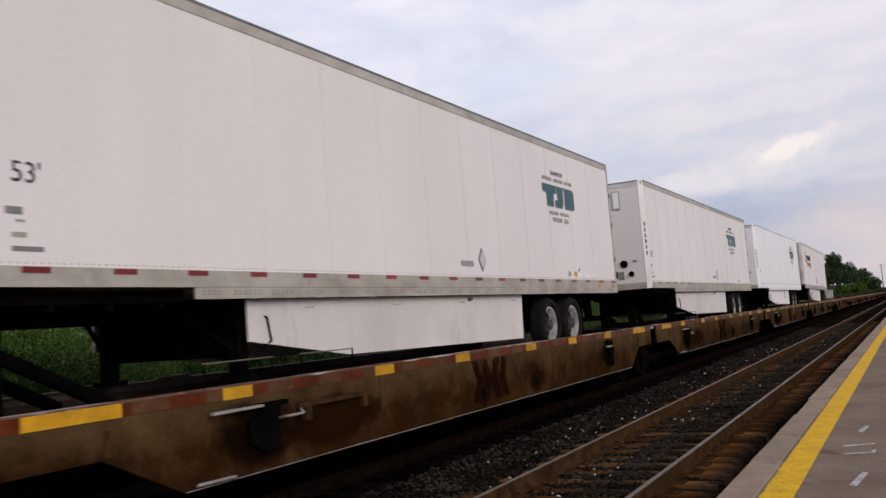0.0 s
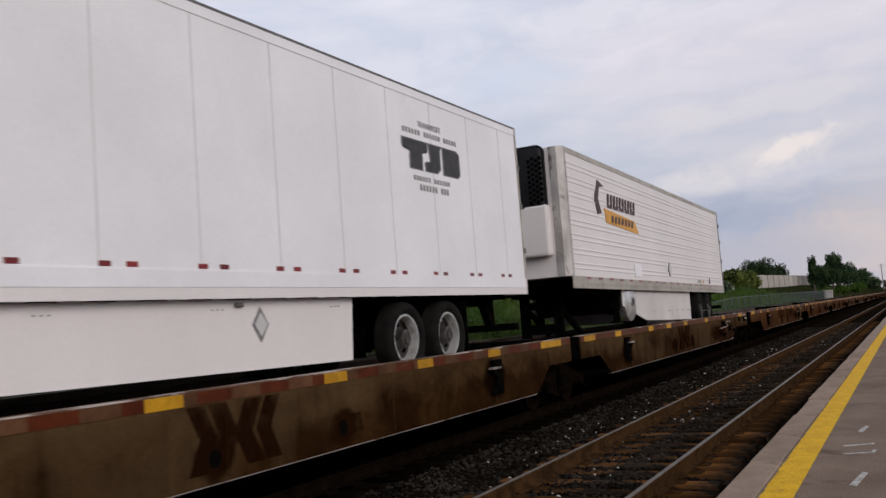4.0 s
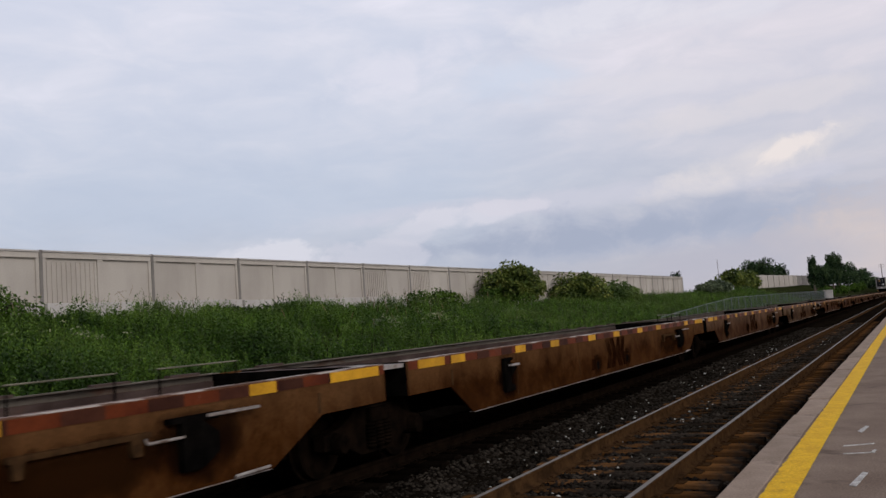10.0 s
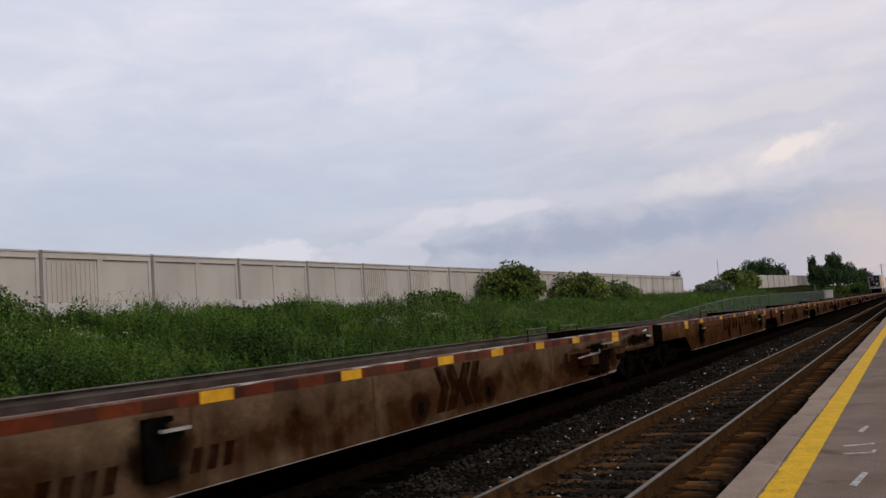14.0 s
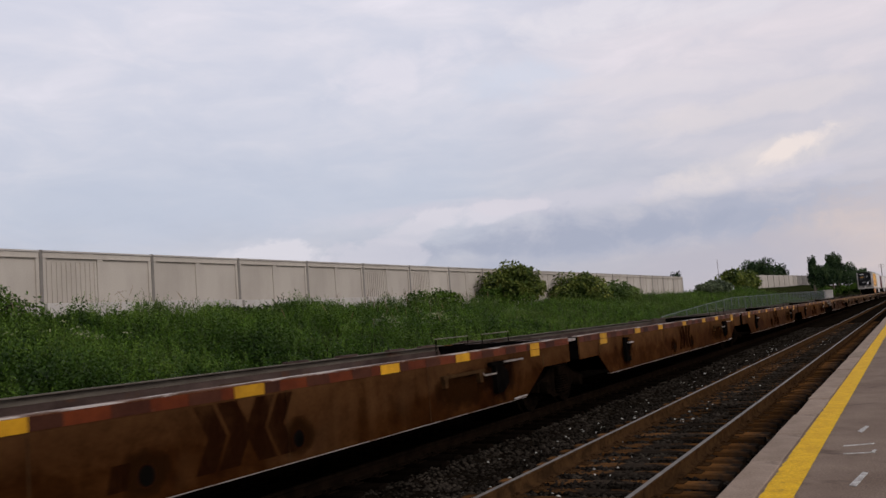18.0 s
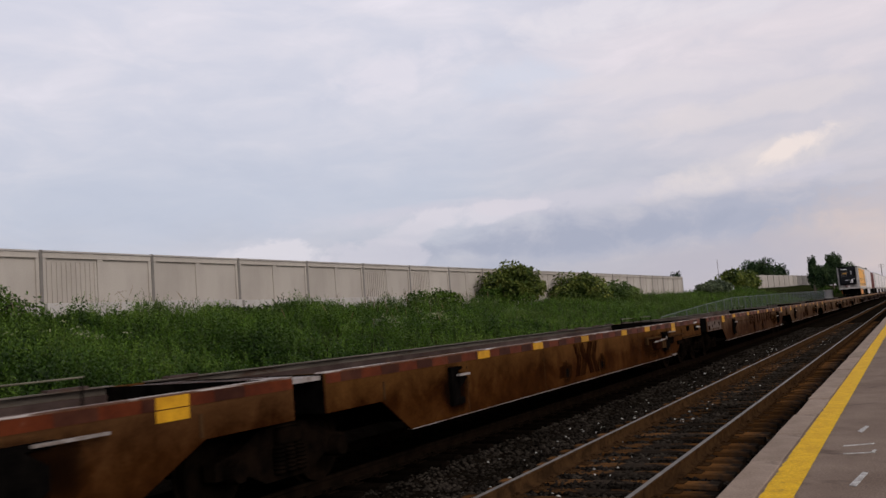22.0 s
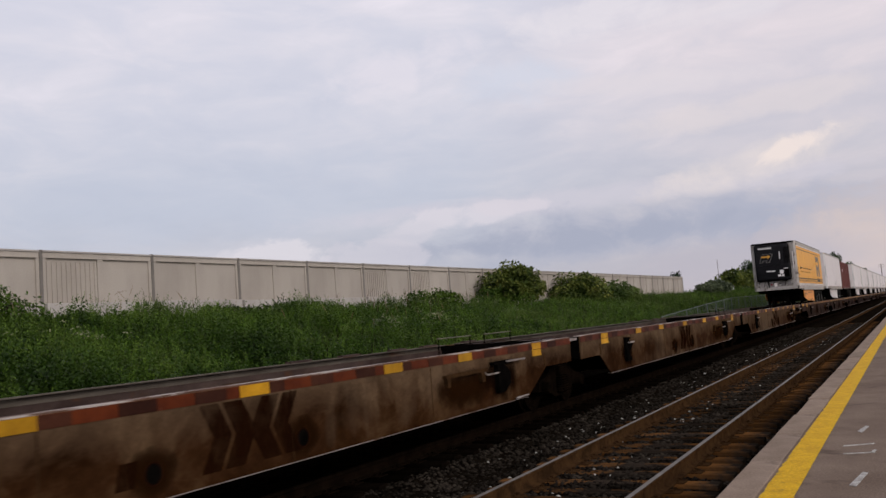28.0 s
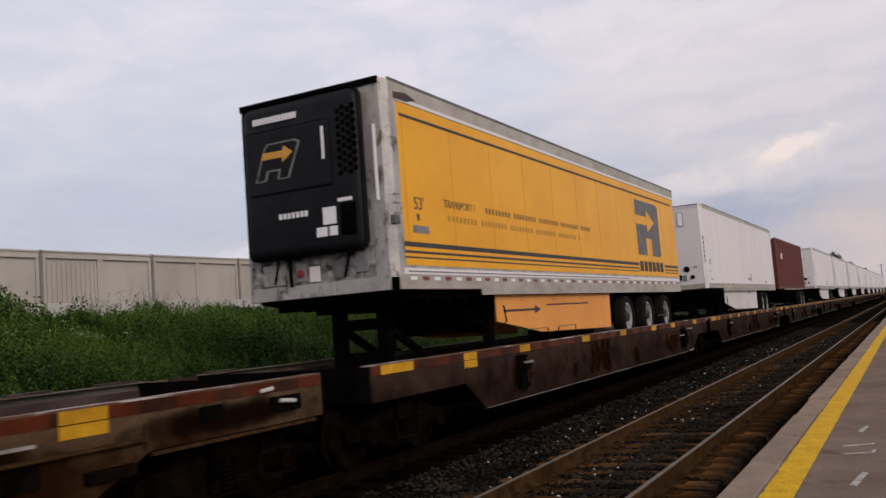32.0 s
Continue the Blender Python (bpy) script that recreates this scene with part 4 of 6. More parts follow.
    prism(bm, P([(r0, 1.03), (r0 + 1.35, 1.03), (r0 + 1.35, 0.985), (r0 + 1.25, 0.98), (r0 + 1.25, 0.84), (r0 + 1.15, 0.84), (r0 + 1.13, 0.985), (r0 + 0.14, 0.985), (r0 + 0.12, 0.86), (r0 + 0.05, 0.86), (r0 + 0.03, 0.98), (r0, 0.985)]), "y", Y - 0.06, Y + 0.001)
    part("ledge", bm, M["rust"], near, "rusty ledge")
    bm = B()
    prism(bm, P([(r0 + 1.55, 1.105), (r0 + 2.25, 1.105), (r0 + 2.25, 1.06), (r0 + 1.95, 1.05), (r0 + 2.16, 0.92), (r0 + 2.16, 0.74), (r0 + 1.93, 0.62), (r0 + 1.70, 0.62), (r0 + 1.70, 1.05), (r0 + 1.55, 1.06)]), "y", Y - 0.075, Y + 0.001)
    part("post_bracket", bm, M["black"], near, "dark upright bracket")
    bm = B()
    bx(bm, r0 + 1.25, r0 + 2.65, Y - 0.003, Y - 0.0015, 0.46, 1.19)
    part("grease_stain", bm, M["smudge"], near, "dark grease stain round the bracket")
    bm = B()
    bx(bm, r0 - 0.35, r0 + 1.60, Y - 0.003, Y - 0.0018, 0.50, 1.08)
    part("rust_run", bm, M["rust_smudge"], near, "rust run below the ledge")
    bm = B()
    bx(bm, r0 + 2.0, r0 + 2.7, Y - 0.12, Y - 0.07, 1.075, 1.10)
    part("ledge_bar", bm, M["plate"], near, "pale worn bar")
    bm = B()
    for z in (0.93,):
        tube(bm, (X(r0 + 1.30), Y - 0.07, z), (X(r0 + 1.72), Y - 0.07, z), 0.014, 6)
        tube(bm, (X(r0 + 1.30), Y - 0.07, z), (X(r0 + 1.30), Y, z + 0.08), 0.014, 6)
        tube(bm, (X(r0 + 1.72), Y - 0.07, z), (X(r0 + 1.72), Y, z + 0.08), 0.014, 6)
    part("grab_iron", bm, M["plate"], near, "pale grab iron")
    bm = B()
    tube(bm, (X(L - c1 - 1.0), Y - 0.05, 0.47), (X(L - c1 - 1.5), Y - 0.05, 0.46), 0.016, 6)
    part("grab_iron", bm, M["plate"], near)
    for wx in (c0 + 0.05, L - c1 - 0.05):
        bm = B()
        bx(bm, wx - 0.02, wx + 0.02, Y - 0.012, Y, 0.88, 1.10)
        part("weld_rib", bm, M["rust"], near)
    # deck, centre sill, cross-bearers, ends
    bm = B()
    bx(bm, g0 + 0.02, L - g1 - 0.02, -1.39, 1.39, 1.055, 1.10)
    deck = part("deck", bm, M["deck"], car, "worn grey-brown steel deck")
    bm = B()
    for yy in (-0.95, -0.32, 0.32, 0.95):
        bx(bm, g0 + 0.3, L - g1 - 0.3, yy - 0.03, yy + 0.03, 1.10, 1.125)
    part("deck_rib", bm, M["deck"], deck)
    for a, b in ((0.9, 2.3), (5.6, 7.1), (11.0, 11.7)):
        bm = B()
        bx(bm, a, b, -0.55, 0.55, 1.125, 1.20, 0.02)
        part("folded_hitch", bm, M["rust"], deck, "folded rusty hitch plate")
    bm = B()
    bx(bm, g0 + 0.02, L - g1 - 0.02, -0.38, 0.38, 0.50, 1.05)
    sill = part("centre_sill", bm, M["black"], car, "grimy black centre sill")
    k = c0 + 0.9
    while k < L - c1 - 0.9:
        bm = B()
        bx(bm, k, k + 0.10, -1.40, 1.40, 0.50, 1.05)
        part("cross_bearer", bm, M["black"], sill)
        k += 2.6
    k = c0 + 2.35
    while k < L - c1 - 1.5:
        bm = B()
        bx(bm, k, k + 0.014, Y - 0.004, Y + 0.001, BOT + 0.01, TOP - 0.12)
        part("weld_seam", bm, M["rust"], near)
        k += 3.05
    for e in (g0, L - g1):
        bm = B()
        a = e if e == g0 else e - 0.03
        bx(bm, a, a + 0.03, -1.40, 1.40, CUT, TOP - 0.003)
        part("end_plate", bm, M["black"], car)
    # low hand rails on the edge above the steps
    hoops = {"lead": ((5.7, 6.65), (7.2, 8.15), (14.6, 15.6), (16.3, 17.3)), "tail": ((12.0, 12.95), (13.6, 14.55))}.get(kind, ((L - 5.4, L - 4.4), (L - 3.9, L - 2.9)))
    for a, b in hoops:
        bm = B()
        tube(bm, (X(a - 0.02), Y + 0.08, 1.55), (X(b + 0.02), Y + 0.08, 1.55), 0.008, 6)
        hoop = part("hand_rail", bm, M["rail_top"], car, "low hand rail with a pale bar on dark posts")
        for q in (a, b):
            bm = B()
            tube(bm, (X(q), Y + 0.08, TOP), (X(q), Y + 0.08, 1.55), 0.010, 6)
            part("post", bm, M["black"], hoop)
    for a in (0.6, L - 5.4, L - 4.0, L - 2.4, L - 1.2):
        bm = B()
        bx(bm, a, a + 0.55, CAR_Y - 0.13, CAR_Y - 0.02, TOP + 0.014, TOP + 0.045)
        part("edge_clip", bm, M["deck"], car, "worn edge clip")
    if kind == "lead" or kind == "tail":
        e0 = 0.0 if kind == "lead" else L - 0.5
        bm = B()
        bx(bm, e0 + 0.02, e0 + 0.5, -0.14, 0.14, 0.58, 0.86, 0.03)
        part("coupler", bm, M["grime"], car, "rusty knuckle coupler")
        for yy in (-0.9, 0.5):
            bm = B()
            tube(bm, (X(e0 + 0.25), yy, 0.86), (X(e0 + 0.25), yy + 0.4, 0.50), 0.022, 6)
            part("air_hose", bm, M["black"], car)
        sx = 1.0 if kind == "lead" else L - 1.6
        for i, z in enumerate((0.62, 0.36)):
            bm = B()
            bx(bm, sx, sx + 0.55, Y - 0.03, Y + 0.10, z - 0.015, z + 0.015)
            bx(bm, sx, sx + 0.025, Y - 0.01, Y + 0.02, z, CUT)
            bx(bm, sx + 0.525, sx + 0.55, Y - 0.01, Y + 0.02, z, CUT)
            part("step", bm, M["grime"], car, "hanging foot step")
        g = L - 4.6 if kind == "tail" else 3.4
        if kind == "tail" and paint == "car_pale":
            for a, b, z0, z1, m in ((L - 3.4, L - 0.55, 0.875, 1.188, "smudge"), (L - 6.6, L - 3.3, 0.47, 1.10, "rust_smudge"), (L - 5.4, L - 4.2, 0.47, 0.95, "smudge")):
                bm = B()
                bx(bm, a, b, Y - 0.0038, Y - 0.0022, z0, z1)
                part("grease_stain", bm, M[m], near, "brown grime on the worn end of the side")
        if kind == "tail":
            for (a, b, z0, z1, d, m, nm) in ((g - 1.6, g - 1.1, 0.72, 0.98, 0.10, "logo_brown", "valve_box"), (g - 0.9, g - 0.55, 0.70, 0.95, 0.08, "rust", "valve_box"), (g - 0.3, g + 1.5, 0.955, 0.985, 0.09, "rust", "ledge"),
                                             (g + 0.1, g + 0.5, 0.76, 0.93, 0.03, "grime", "cover_plate"), (g + 0.9, g + 1.4, 0.70, 0.80, 0.07, "grime", "brake_cylinder"), (g + 2.2, g + 2.5, 1.02, 1.16, 0.02, "black", "slot"), (g + 3.2, g + 3.7, 0.98, 1.14, 0.02, "black", "slot"),
                                             (g + 1.6, g + 3.9, 0.82, 0.85, 0.05, "rust", "edge_strip")):
                bm = B()
                bx(bm, a, b, Y - d, Y + 0.001, z0, z1, 0.012 if d > 0.05 else 0.0)
                part(nm, bm, M[m], near)
            bm = B()
            tube(bm, (X(g - 1.8), Y - 0.10, 0.90), (X(g - 0.5), Y - 0.10, 0.93), 0.016, 6)
            tube(bm, (X(g - 0.5), Y - 0.10, 0.93), (X(g - 0.35), Y - 0.02, 1.05), 0.016, 6)
            part("brake_rod", bm, M["plate"], near, "pale worn brake rod")
            for q, r in (((g + 3.0, 1.22), (g + 3.15, 1.24)), ((g + 3.3, 1.10), (g + 3.5, 1.08))):
                bm = B()
                tube(bm, (X(q[0]), Y - 0.06, q[1]), (X(r[0]), Y - 0.10, r[1]), 0.022, 6)
                part("cut_lever", bm, M["stone_pale"], near, "chipped pale lever end")
    # pale bridge plate over the joint ahead
    if kind != "tail":
        for i in range(7):
            yy = -1.37 + i * 0.39
            bm = B()
            bx(bm, L - g1 + 0.005, L + 0.285, yy, yy + 0.35, 1.235 + 0.006 * (i % 3), 1.285 + 0.006 * (i % 3))
            part("bridge_plate", bm, M["plate"] if i < 2 else M["deck"], car, "scuffed bridge plate over the joint")
    return car


def bogie():
    b = tagged(new("rail_bogie"), "grimy two-axle freight bogie with coil springs", "bogie", "bogies of the train")
    wheel_bm = B()
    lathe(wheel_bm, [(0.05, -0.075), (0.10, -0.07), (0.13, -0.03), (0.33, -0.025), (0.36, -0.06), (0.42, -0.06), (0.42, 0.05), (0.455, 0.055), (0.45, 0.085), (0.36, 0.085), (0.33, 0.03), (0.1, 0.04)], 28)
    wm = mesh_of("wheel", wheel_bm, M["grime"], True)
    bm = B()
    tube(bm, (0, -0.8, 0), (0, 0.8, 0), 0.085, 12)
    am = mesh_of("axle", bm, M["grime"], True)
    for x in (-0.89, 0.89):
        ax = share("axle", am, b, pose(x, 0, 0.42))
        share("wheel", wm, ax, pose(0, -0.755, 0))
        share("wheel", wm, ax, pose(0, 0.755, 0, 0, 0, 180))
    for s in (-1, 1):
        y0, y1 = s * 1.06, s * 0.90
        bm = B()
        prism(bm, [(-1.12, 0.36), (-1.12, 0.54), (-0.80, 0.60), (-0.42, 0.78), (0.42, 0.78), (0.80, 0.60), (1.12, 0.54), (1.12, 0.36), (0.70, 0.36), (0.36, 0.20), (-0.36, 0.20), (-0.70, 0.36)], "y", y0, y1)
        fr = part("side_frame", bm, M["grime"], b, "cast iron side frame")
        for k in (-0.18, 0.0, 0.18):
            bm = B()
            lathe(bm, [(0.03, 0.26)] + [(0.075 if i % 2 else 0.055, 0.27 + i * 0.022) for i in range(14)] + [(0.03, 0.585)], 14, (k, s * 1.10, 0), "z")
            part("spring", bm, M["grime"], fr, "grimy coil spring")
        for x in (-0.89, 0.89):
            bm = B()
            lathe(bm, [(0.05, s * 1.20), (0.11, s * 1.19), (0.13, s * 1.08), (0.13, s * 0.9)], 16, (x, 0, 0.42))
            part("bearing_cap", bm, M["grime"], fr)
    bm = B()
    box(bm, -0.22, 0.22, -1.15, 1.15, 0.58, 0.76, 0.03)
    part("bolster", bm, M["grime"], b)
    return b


CARS = {
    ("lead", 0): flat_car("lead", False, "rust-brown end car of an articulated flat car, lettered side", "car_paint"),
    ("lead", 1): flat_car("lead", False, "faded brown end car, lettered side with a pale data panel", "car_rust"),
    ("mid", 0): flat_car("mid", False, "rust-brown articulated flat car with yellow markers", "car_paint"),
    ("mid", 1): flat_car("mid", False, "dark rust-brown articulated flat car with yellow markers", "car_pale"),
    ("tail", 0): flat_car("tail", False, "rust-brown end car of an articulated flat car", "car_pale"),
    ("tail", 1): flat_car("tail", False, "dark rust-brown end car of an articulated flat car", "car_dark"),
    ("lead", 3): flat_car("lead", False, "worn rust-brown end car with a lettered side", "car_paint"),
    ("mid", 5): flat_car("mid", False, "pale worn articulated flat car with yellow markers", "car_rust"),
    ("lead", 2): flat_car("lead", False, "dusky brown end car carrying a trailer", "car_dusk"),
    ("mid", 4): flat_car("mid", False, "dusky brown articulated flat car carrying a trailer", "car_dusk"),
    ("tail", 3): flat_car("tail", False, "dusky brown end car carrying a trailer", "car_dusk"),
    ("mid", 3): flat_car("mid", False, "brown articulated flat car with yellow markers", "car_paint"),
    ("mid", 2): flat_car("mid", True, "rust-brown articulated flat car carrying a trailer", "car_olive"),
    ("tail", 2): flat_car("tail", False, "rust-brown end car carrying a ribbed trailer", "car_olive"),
}
BOGIE = bogie()
used = set()


def place(proto, x, y=TRAIN_Y, z=0.0, tilt=0.0):
    at = pose(x, y, z, 0, tilt, 0)
    if proto.name in used:
        ob = copy_thing(proto, at)
    else:
        used.add(proto.name)
        ob = proto
        ob.matrix_basis = at
    MOVERS.append((ob, x, y, z, tilt))
    return ob


def build_train():
    for u in range(0, 7):
        for j in range(5):
            if u == 0 and j == 0:
                continue
            if u == 6 and j > 1:
                continue
            x = joint(u, j)
            if u == 0:
                key = ("mid", 2) if j < 4 else ("tail", 2)
            elif u >= 4:
                key = ("lead", 2) if j == 0 else ("tail", 3) if j == 4 else ("mid", 4)
            elif j == 0:
                key = ("lead", {2: 3, 3: 1}.get(u, 0))
            elif j == 4:
                key = ("tail", 1 if u == 2 else 0)
            else:
                key = ("mid", 3 if u == 2 else 1 if u == 3 else 5 if j == 3 else 0)
            place(CARS[key], x)
            if j == 0:
                place(BOGIE, x + 1.75)
            else:
                place(BOGIE, x)
            if j == 4:
                place(BOGIE, joint(u + 1, 0) - 1.75)


build_train()


# ---- trailers ----
HW = 1.295


def outline_body(L, ch=0.11):
    return [(ch, -HW), (L, -HW), (L, HW), (ch, HW), (0.0, HW - ch), (0.0, -HW + ch)]


def lettering(body, size, x, z, y, material, parent, name="lettering", facing="side"):
    cu = bpy.data.curves.new(name, "FONT")
    cu.body, cu.size, cu.extrude = body, size, 0.002
    ob = new(name, cu)
    dg = bpy.context.evaluated_depsgraph_get()
    me = bpy.data.meshes.new_from_object(ob.evaluated_get(dg))
    bpy.data.objects.remove(ob)
    me.materials.clear()
    me.materials.append(material)
    t = new(name, me)
    t.parent = parent
    t.matrix_basis = pose(x, y, z, 90, 0, 0) if facing == "side" else pose(x, y, z, 90, 0, -90)
    return t


def road_wheel(parent, x, r=0.50, disc=False, rim="rim"):
    for s in (-1, 1):
        yo = s * (HW - 0.02)
        bm = B()
        lathe(bm, [(0.30, yo - s * 0.09), (0.335, yo - s * 0.055), (0.37, yo - s * 0.012), (0.41, yo), (0.46, yo - s * 0.012), (0.487, yo - s * 0.04), (r, yo - s * 0.08), (r, yo - s * 0.25), (0.44, yo - s * 0.30), (0.30, yo - s * 0.30)], 36, (x, 0, 1.10 + r), "y", (False, True))
        ty = part("wheel", bm, M["tyre"], parent, "dusty black tyre on a pale steel rim", True)
        if s < 0:
            hubz = (x, 0, 1.10 + r)
            bm = B()
            lathe(bm, [(0.336, yo - s * 0.060), (0.330, yo - s * 0.045), (0.304, yo - s * 0.045), (0.292, yo - s * 0.09), (0.278, yo - s * 0.17)], 36, hubz, "y", (False, False))
            part("rim", bm, M[rim], ty, "pale steel rim", True)
            bm = B()
            lathe(bm, [(0.280, yo - s * 0.168), (0.262, yo - s * 0.20), (0.235, yo - s * 0.205), (0.15, yo - s * 0.165), (0.13, yo - s * 0.12), (0.12, yo - s * 0.05), (0.06, yo - s * 0.04)], 32, hubz, "y", (False, True))
            part("dish", bm, M["rim_dull"], ty, "dusty wheel dish", True)
            bm = B()
            lathe(bm, [(0.02, yo - s * 0.02), (0.075, yo - s * 0.02), (0.10, yo - s * 0.10)], 20, (x, 0, 1.10 + r))
            part("hub", bm, M["hub"], ty)
            if not disc:
                for k in range(5):
                    a = 2 * math.pi * k / 5 + 0.4
                    bm = B()
                    lathe(bm, [(0.050, yo - s * 0.172), (0.050, yo - s * 0.22)], 12, (x + 0.19 * math.cos(a), 0, 1.10 + r + 0.19 * math.sin(a)))
                    part("hand_hole", bm, M["black"], ty)


def underframe(tr, L, axles, skirt_mat, stand=True, skirt=True, disc=False, front=3.32, low=1.40, rim="rim"):
    bm = B()
    for yy in (-0.45, 0.45):
        box(bm, 0.6, L - 0.3, yy - 0.07, yy + 0.07, 2.02, 2.20)
    k = 0.5
    while k < L - 0.3:
        box(bm, k, k + 0.06, -HW + 0.16, HW - 0.16, 2.10, 2.20)
        k += 0.6
    part("underframe", bm, M["black"], tr, "black steel underframe")
    bm = B()
    prism(bm, [(0.12, 2.27), (0.12, 2.235), (0.7, 2.155), (2.6, 2.155), (2.6, 2.27)], "y", -1.15, 1.15)
    part("coupler_plate", bm, M["black"], tr)
    bm = B()
    prism(bm, [(front + 0.02, 2.10), (front + 0.06, 1.60), (front + 0.12, 1.58), (front + 0.30, 2.10)], "y", -1.02, 1.02)
    part("gear_panel", bm, M["black"], tr)
    for a in axles:
        road_wheel(tr, a, 0.50, disc, rim)
        bm = B()
        tube(bm, (a, -0.95, 1.60), (a, 0.95, 1.60), 0.075, 10)
        part("axle", bm, M["black"], tr)
    bm = B()
    box(bm, axles[0] - 0.8, axles[-1] + 0.8, -0.55, -0.40, 1.72, 2.05)
    box(bm, axles[0] - 0.8, axles[-1] + 0.8, 0.40, 0.55, 1.72, 2.05)
    for a in axles:
        box(bm, a - 0.35, a - 0.15, -0.75, 0.75, 1.45, 1.80)
    part("slider_frame", bm, M["black"], tr)
    for yy in (-1.22, 0.70):
        bm = B()
        box(bm, axles[-1] + 0.62, axles[-1] + 0.66, yy, yy + 0.52, 1.30, 2.08)
        part("mud_flap", bm, M["black"], tr)
    # rear bumper on two hangers
    bm = B()
    prism(bm, [(L - 0.75, 2.16), (L - 0.30, 2.16), (L - 0.28, 1.66), (L - 0.42, 1.66)], "y", -0.75, -0.62)
    prism(bm, [(L - 0.75, 2.16), (L - 0.30, 2.16), (L - 0.28, 1.66), (L - 0.42, 1.66)], "y", 0.62, 0.75)
    box(bm, L - 0.44, L - 0.26, -1.20, 1.20, 1.56, 1.68)
    part("rear_bumper", bm, M["black"], tr)
    # landing legs
    for yy in (-0.98, 0.98):
        bm = B()
        box(bm, front - 0.02, front + 0.13, yy - 0.075, yy + 0.075, 1.36, 2.15)
        box(bm, front - 0.09, front + 0.20, yy - 0.13, yy + 0.13, 1.33, 1.38)
        tube(bm, (front + 0.05, yy, 1.62), (front - 0.55, yy * 0.7, 2.12), 0.03, 6)
        leg = part("landing_leg", bm, M["black"], tr, "black landing leg")
        if yy < 0:
            bm = B()
            tube(bm, (front + 0.15, yy - 0.10, 2.02), (front + 0.29, yy - 0.22, 1.98), 0.012, 6)
            tube(bm, (front + 0.29, yy - 0.22, 1.98), (front + 0.35, yy - 0.22, 1.72), 0.012, 6)
            tube(bm, (front + 0.35, yy - 0.22, 1.72), (front + 0.17, yy - 0.12, 1.60), 0.012, 6)
            part("crank", bm, M["black"], leg)
    bm = B()
    tube(bm, (front + 0.05, -0.98, 1.75), (front + 0.05, 0.98, 1.75), 0.03, 6)
    tube(bm, (front + 0.05, -0.9, 1.55), (front + 0.05, 0.9, 2.05), 0.025, 6)
    part("leg_brace", bm, M["black"], tr)
    if stand:
        bm = B()
        box(bm, 0.72, 1.22, -0.55, 0.55, 2.08, 2.14)
        hitch = part("hitch_stand", bm, M["black"], tr, "black steel hitch stand under the nose")
        for yy in (-0.40, 0.40):
            bm = B()
            box(bm, 0.95, 1.12, yy - 0.09, yy + 0.09, 1.12, 2.08)
            part("post", bm, M["black"], hitch)
            bm = B()
            tube(bm, (1.08, yy, 1.80), (2.35, yy, 1.20), 0.07, 8)
            part("strut", bm, M["black"], hitch)
        for z0, z1 in ((1.20, 1.42), (1.75, 1.92)):
            bm = B()
            box(bm, 0.97, 1.10, -0.31, 0.31, z0, z1)
            part("cross_plate", bm, M["black"], hitch)
    if skirt:
        e = axles[0] - 1.25
        for s in (-1, 1):
            bm = B()
            prism(bm, [(front, 2.17), (front, 1.73), (5.3, low + 0.075), (e, low), (e + 0.06, 2.17)], "y", s * (HW - 0.11), s * (HW - 0.135))
            panel = part("skirt", bm, skirt_mat, tr, "smooth side skirt")
            for k in range(4 if s < 0 else 0):
                x = front + 1.0 + k * (e - front - 1.4) / 3
                bm = B()
                for o in (0.0, 0.07, 0.14):
                    box(bm, x + o, x + o + 0.018, -HW + 0.105, -HW + 0.112, 2.06, 2.078)
                part("rivet_row", bm, M["dark_rail"], panel)


def bar(tr, x0, x1, z0, z1, material, name="print_bar", y=None):
    bm = B()
    yy = -HW if y is None else y
    box(bm, x0, x1, yy - 0.004, yy + 0.002, z0, z1)
    return part(name, bm, material, tr)


def front_bar(tr, y0, y1, z0, z1, material, name="print_bar", x=0.0):
    bm = B()
    box(bm, x - 0.005, x + 0.002, y0, y1, z0, z1)
    return part(name, bm, material, tr)


def slab_letters(tr, x, z, w, h, front=False, ink="teal"):
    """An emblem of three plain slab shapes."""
    shapes = [[(0.0, 1), (0.40, 1), (0.40, 0.64), (0.31, 0.58), (0.30, 0.0), (0.11, 0.0), (0.12, 0.58), (0.0, 0.64)],
              [(0.44, 1), (0.66, 1), (0.63, 0.82), (0.625, 0.18), (0.56, 0.0), (0.38, 0.0), (0.37, 0.32), (0.47, 0.36)],
              [(0.70, 1), (0.94, 1), (1.0, 0.88), (1.0, 0.12), (0.95, 0.0), (0.70, 0.0)]]
    for k, (grow, m, d) in enumerate(((0.020, M["grey_print"], 0.004), (0.0, M[ink], 0.008))):
        for s in shapes:
            bm = B()
            cx = sum(p[0] for p in s) / len(s)
            pts = [(p[0] + math.copysign(grow, p[0] - cx), p[1] + (grow * 2 if p[1] > 0.5 else -grow * 2)) for p in s]
            if front:
                prism(bm, [(x - p[0] * w, z + p[1] * h) for p in pts], "x", -d, 0.002)
            else:
                prism(bm, [(x + p[0] * w, z + p[1] * h) for p in pts], "y", -HW - d, -HW + 0.002)
            part("emblem", bm, m, tr, ink.replace("_print", " grey") + " slab emblem with grey edge")


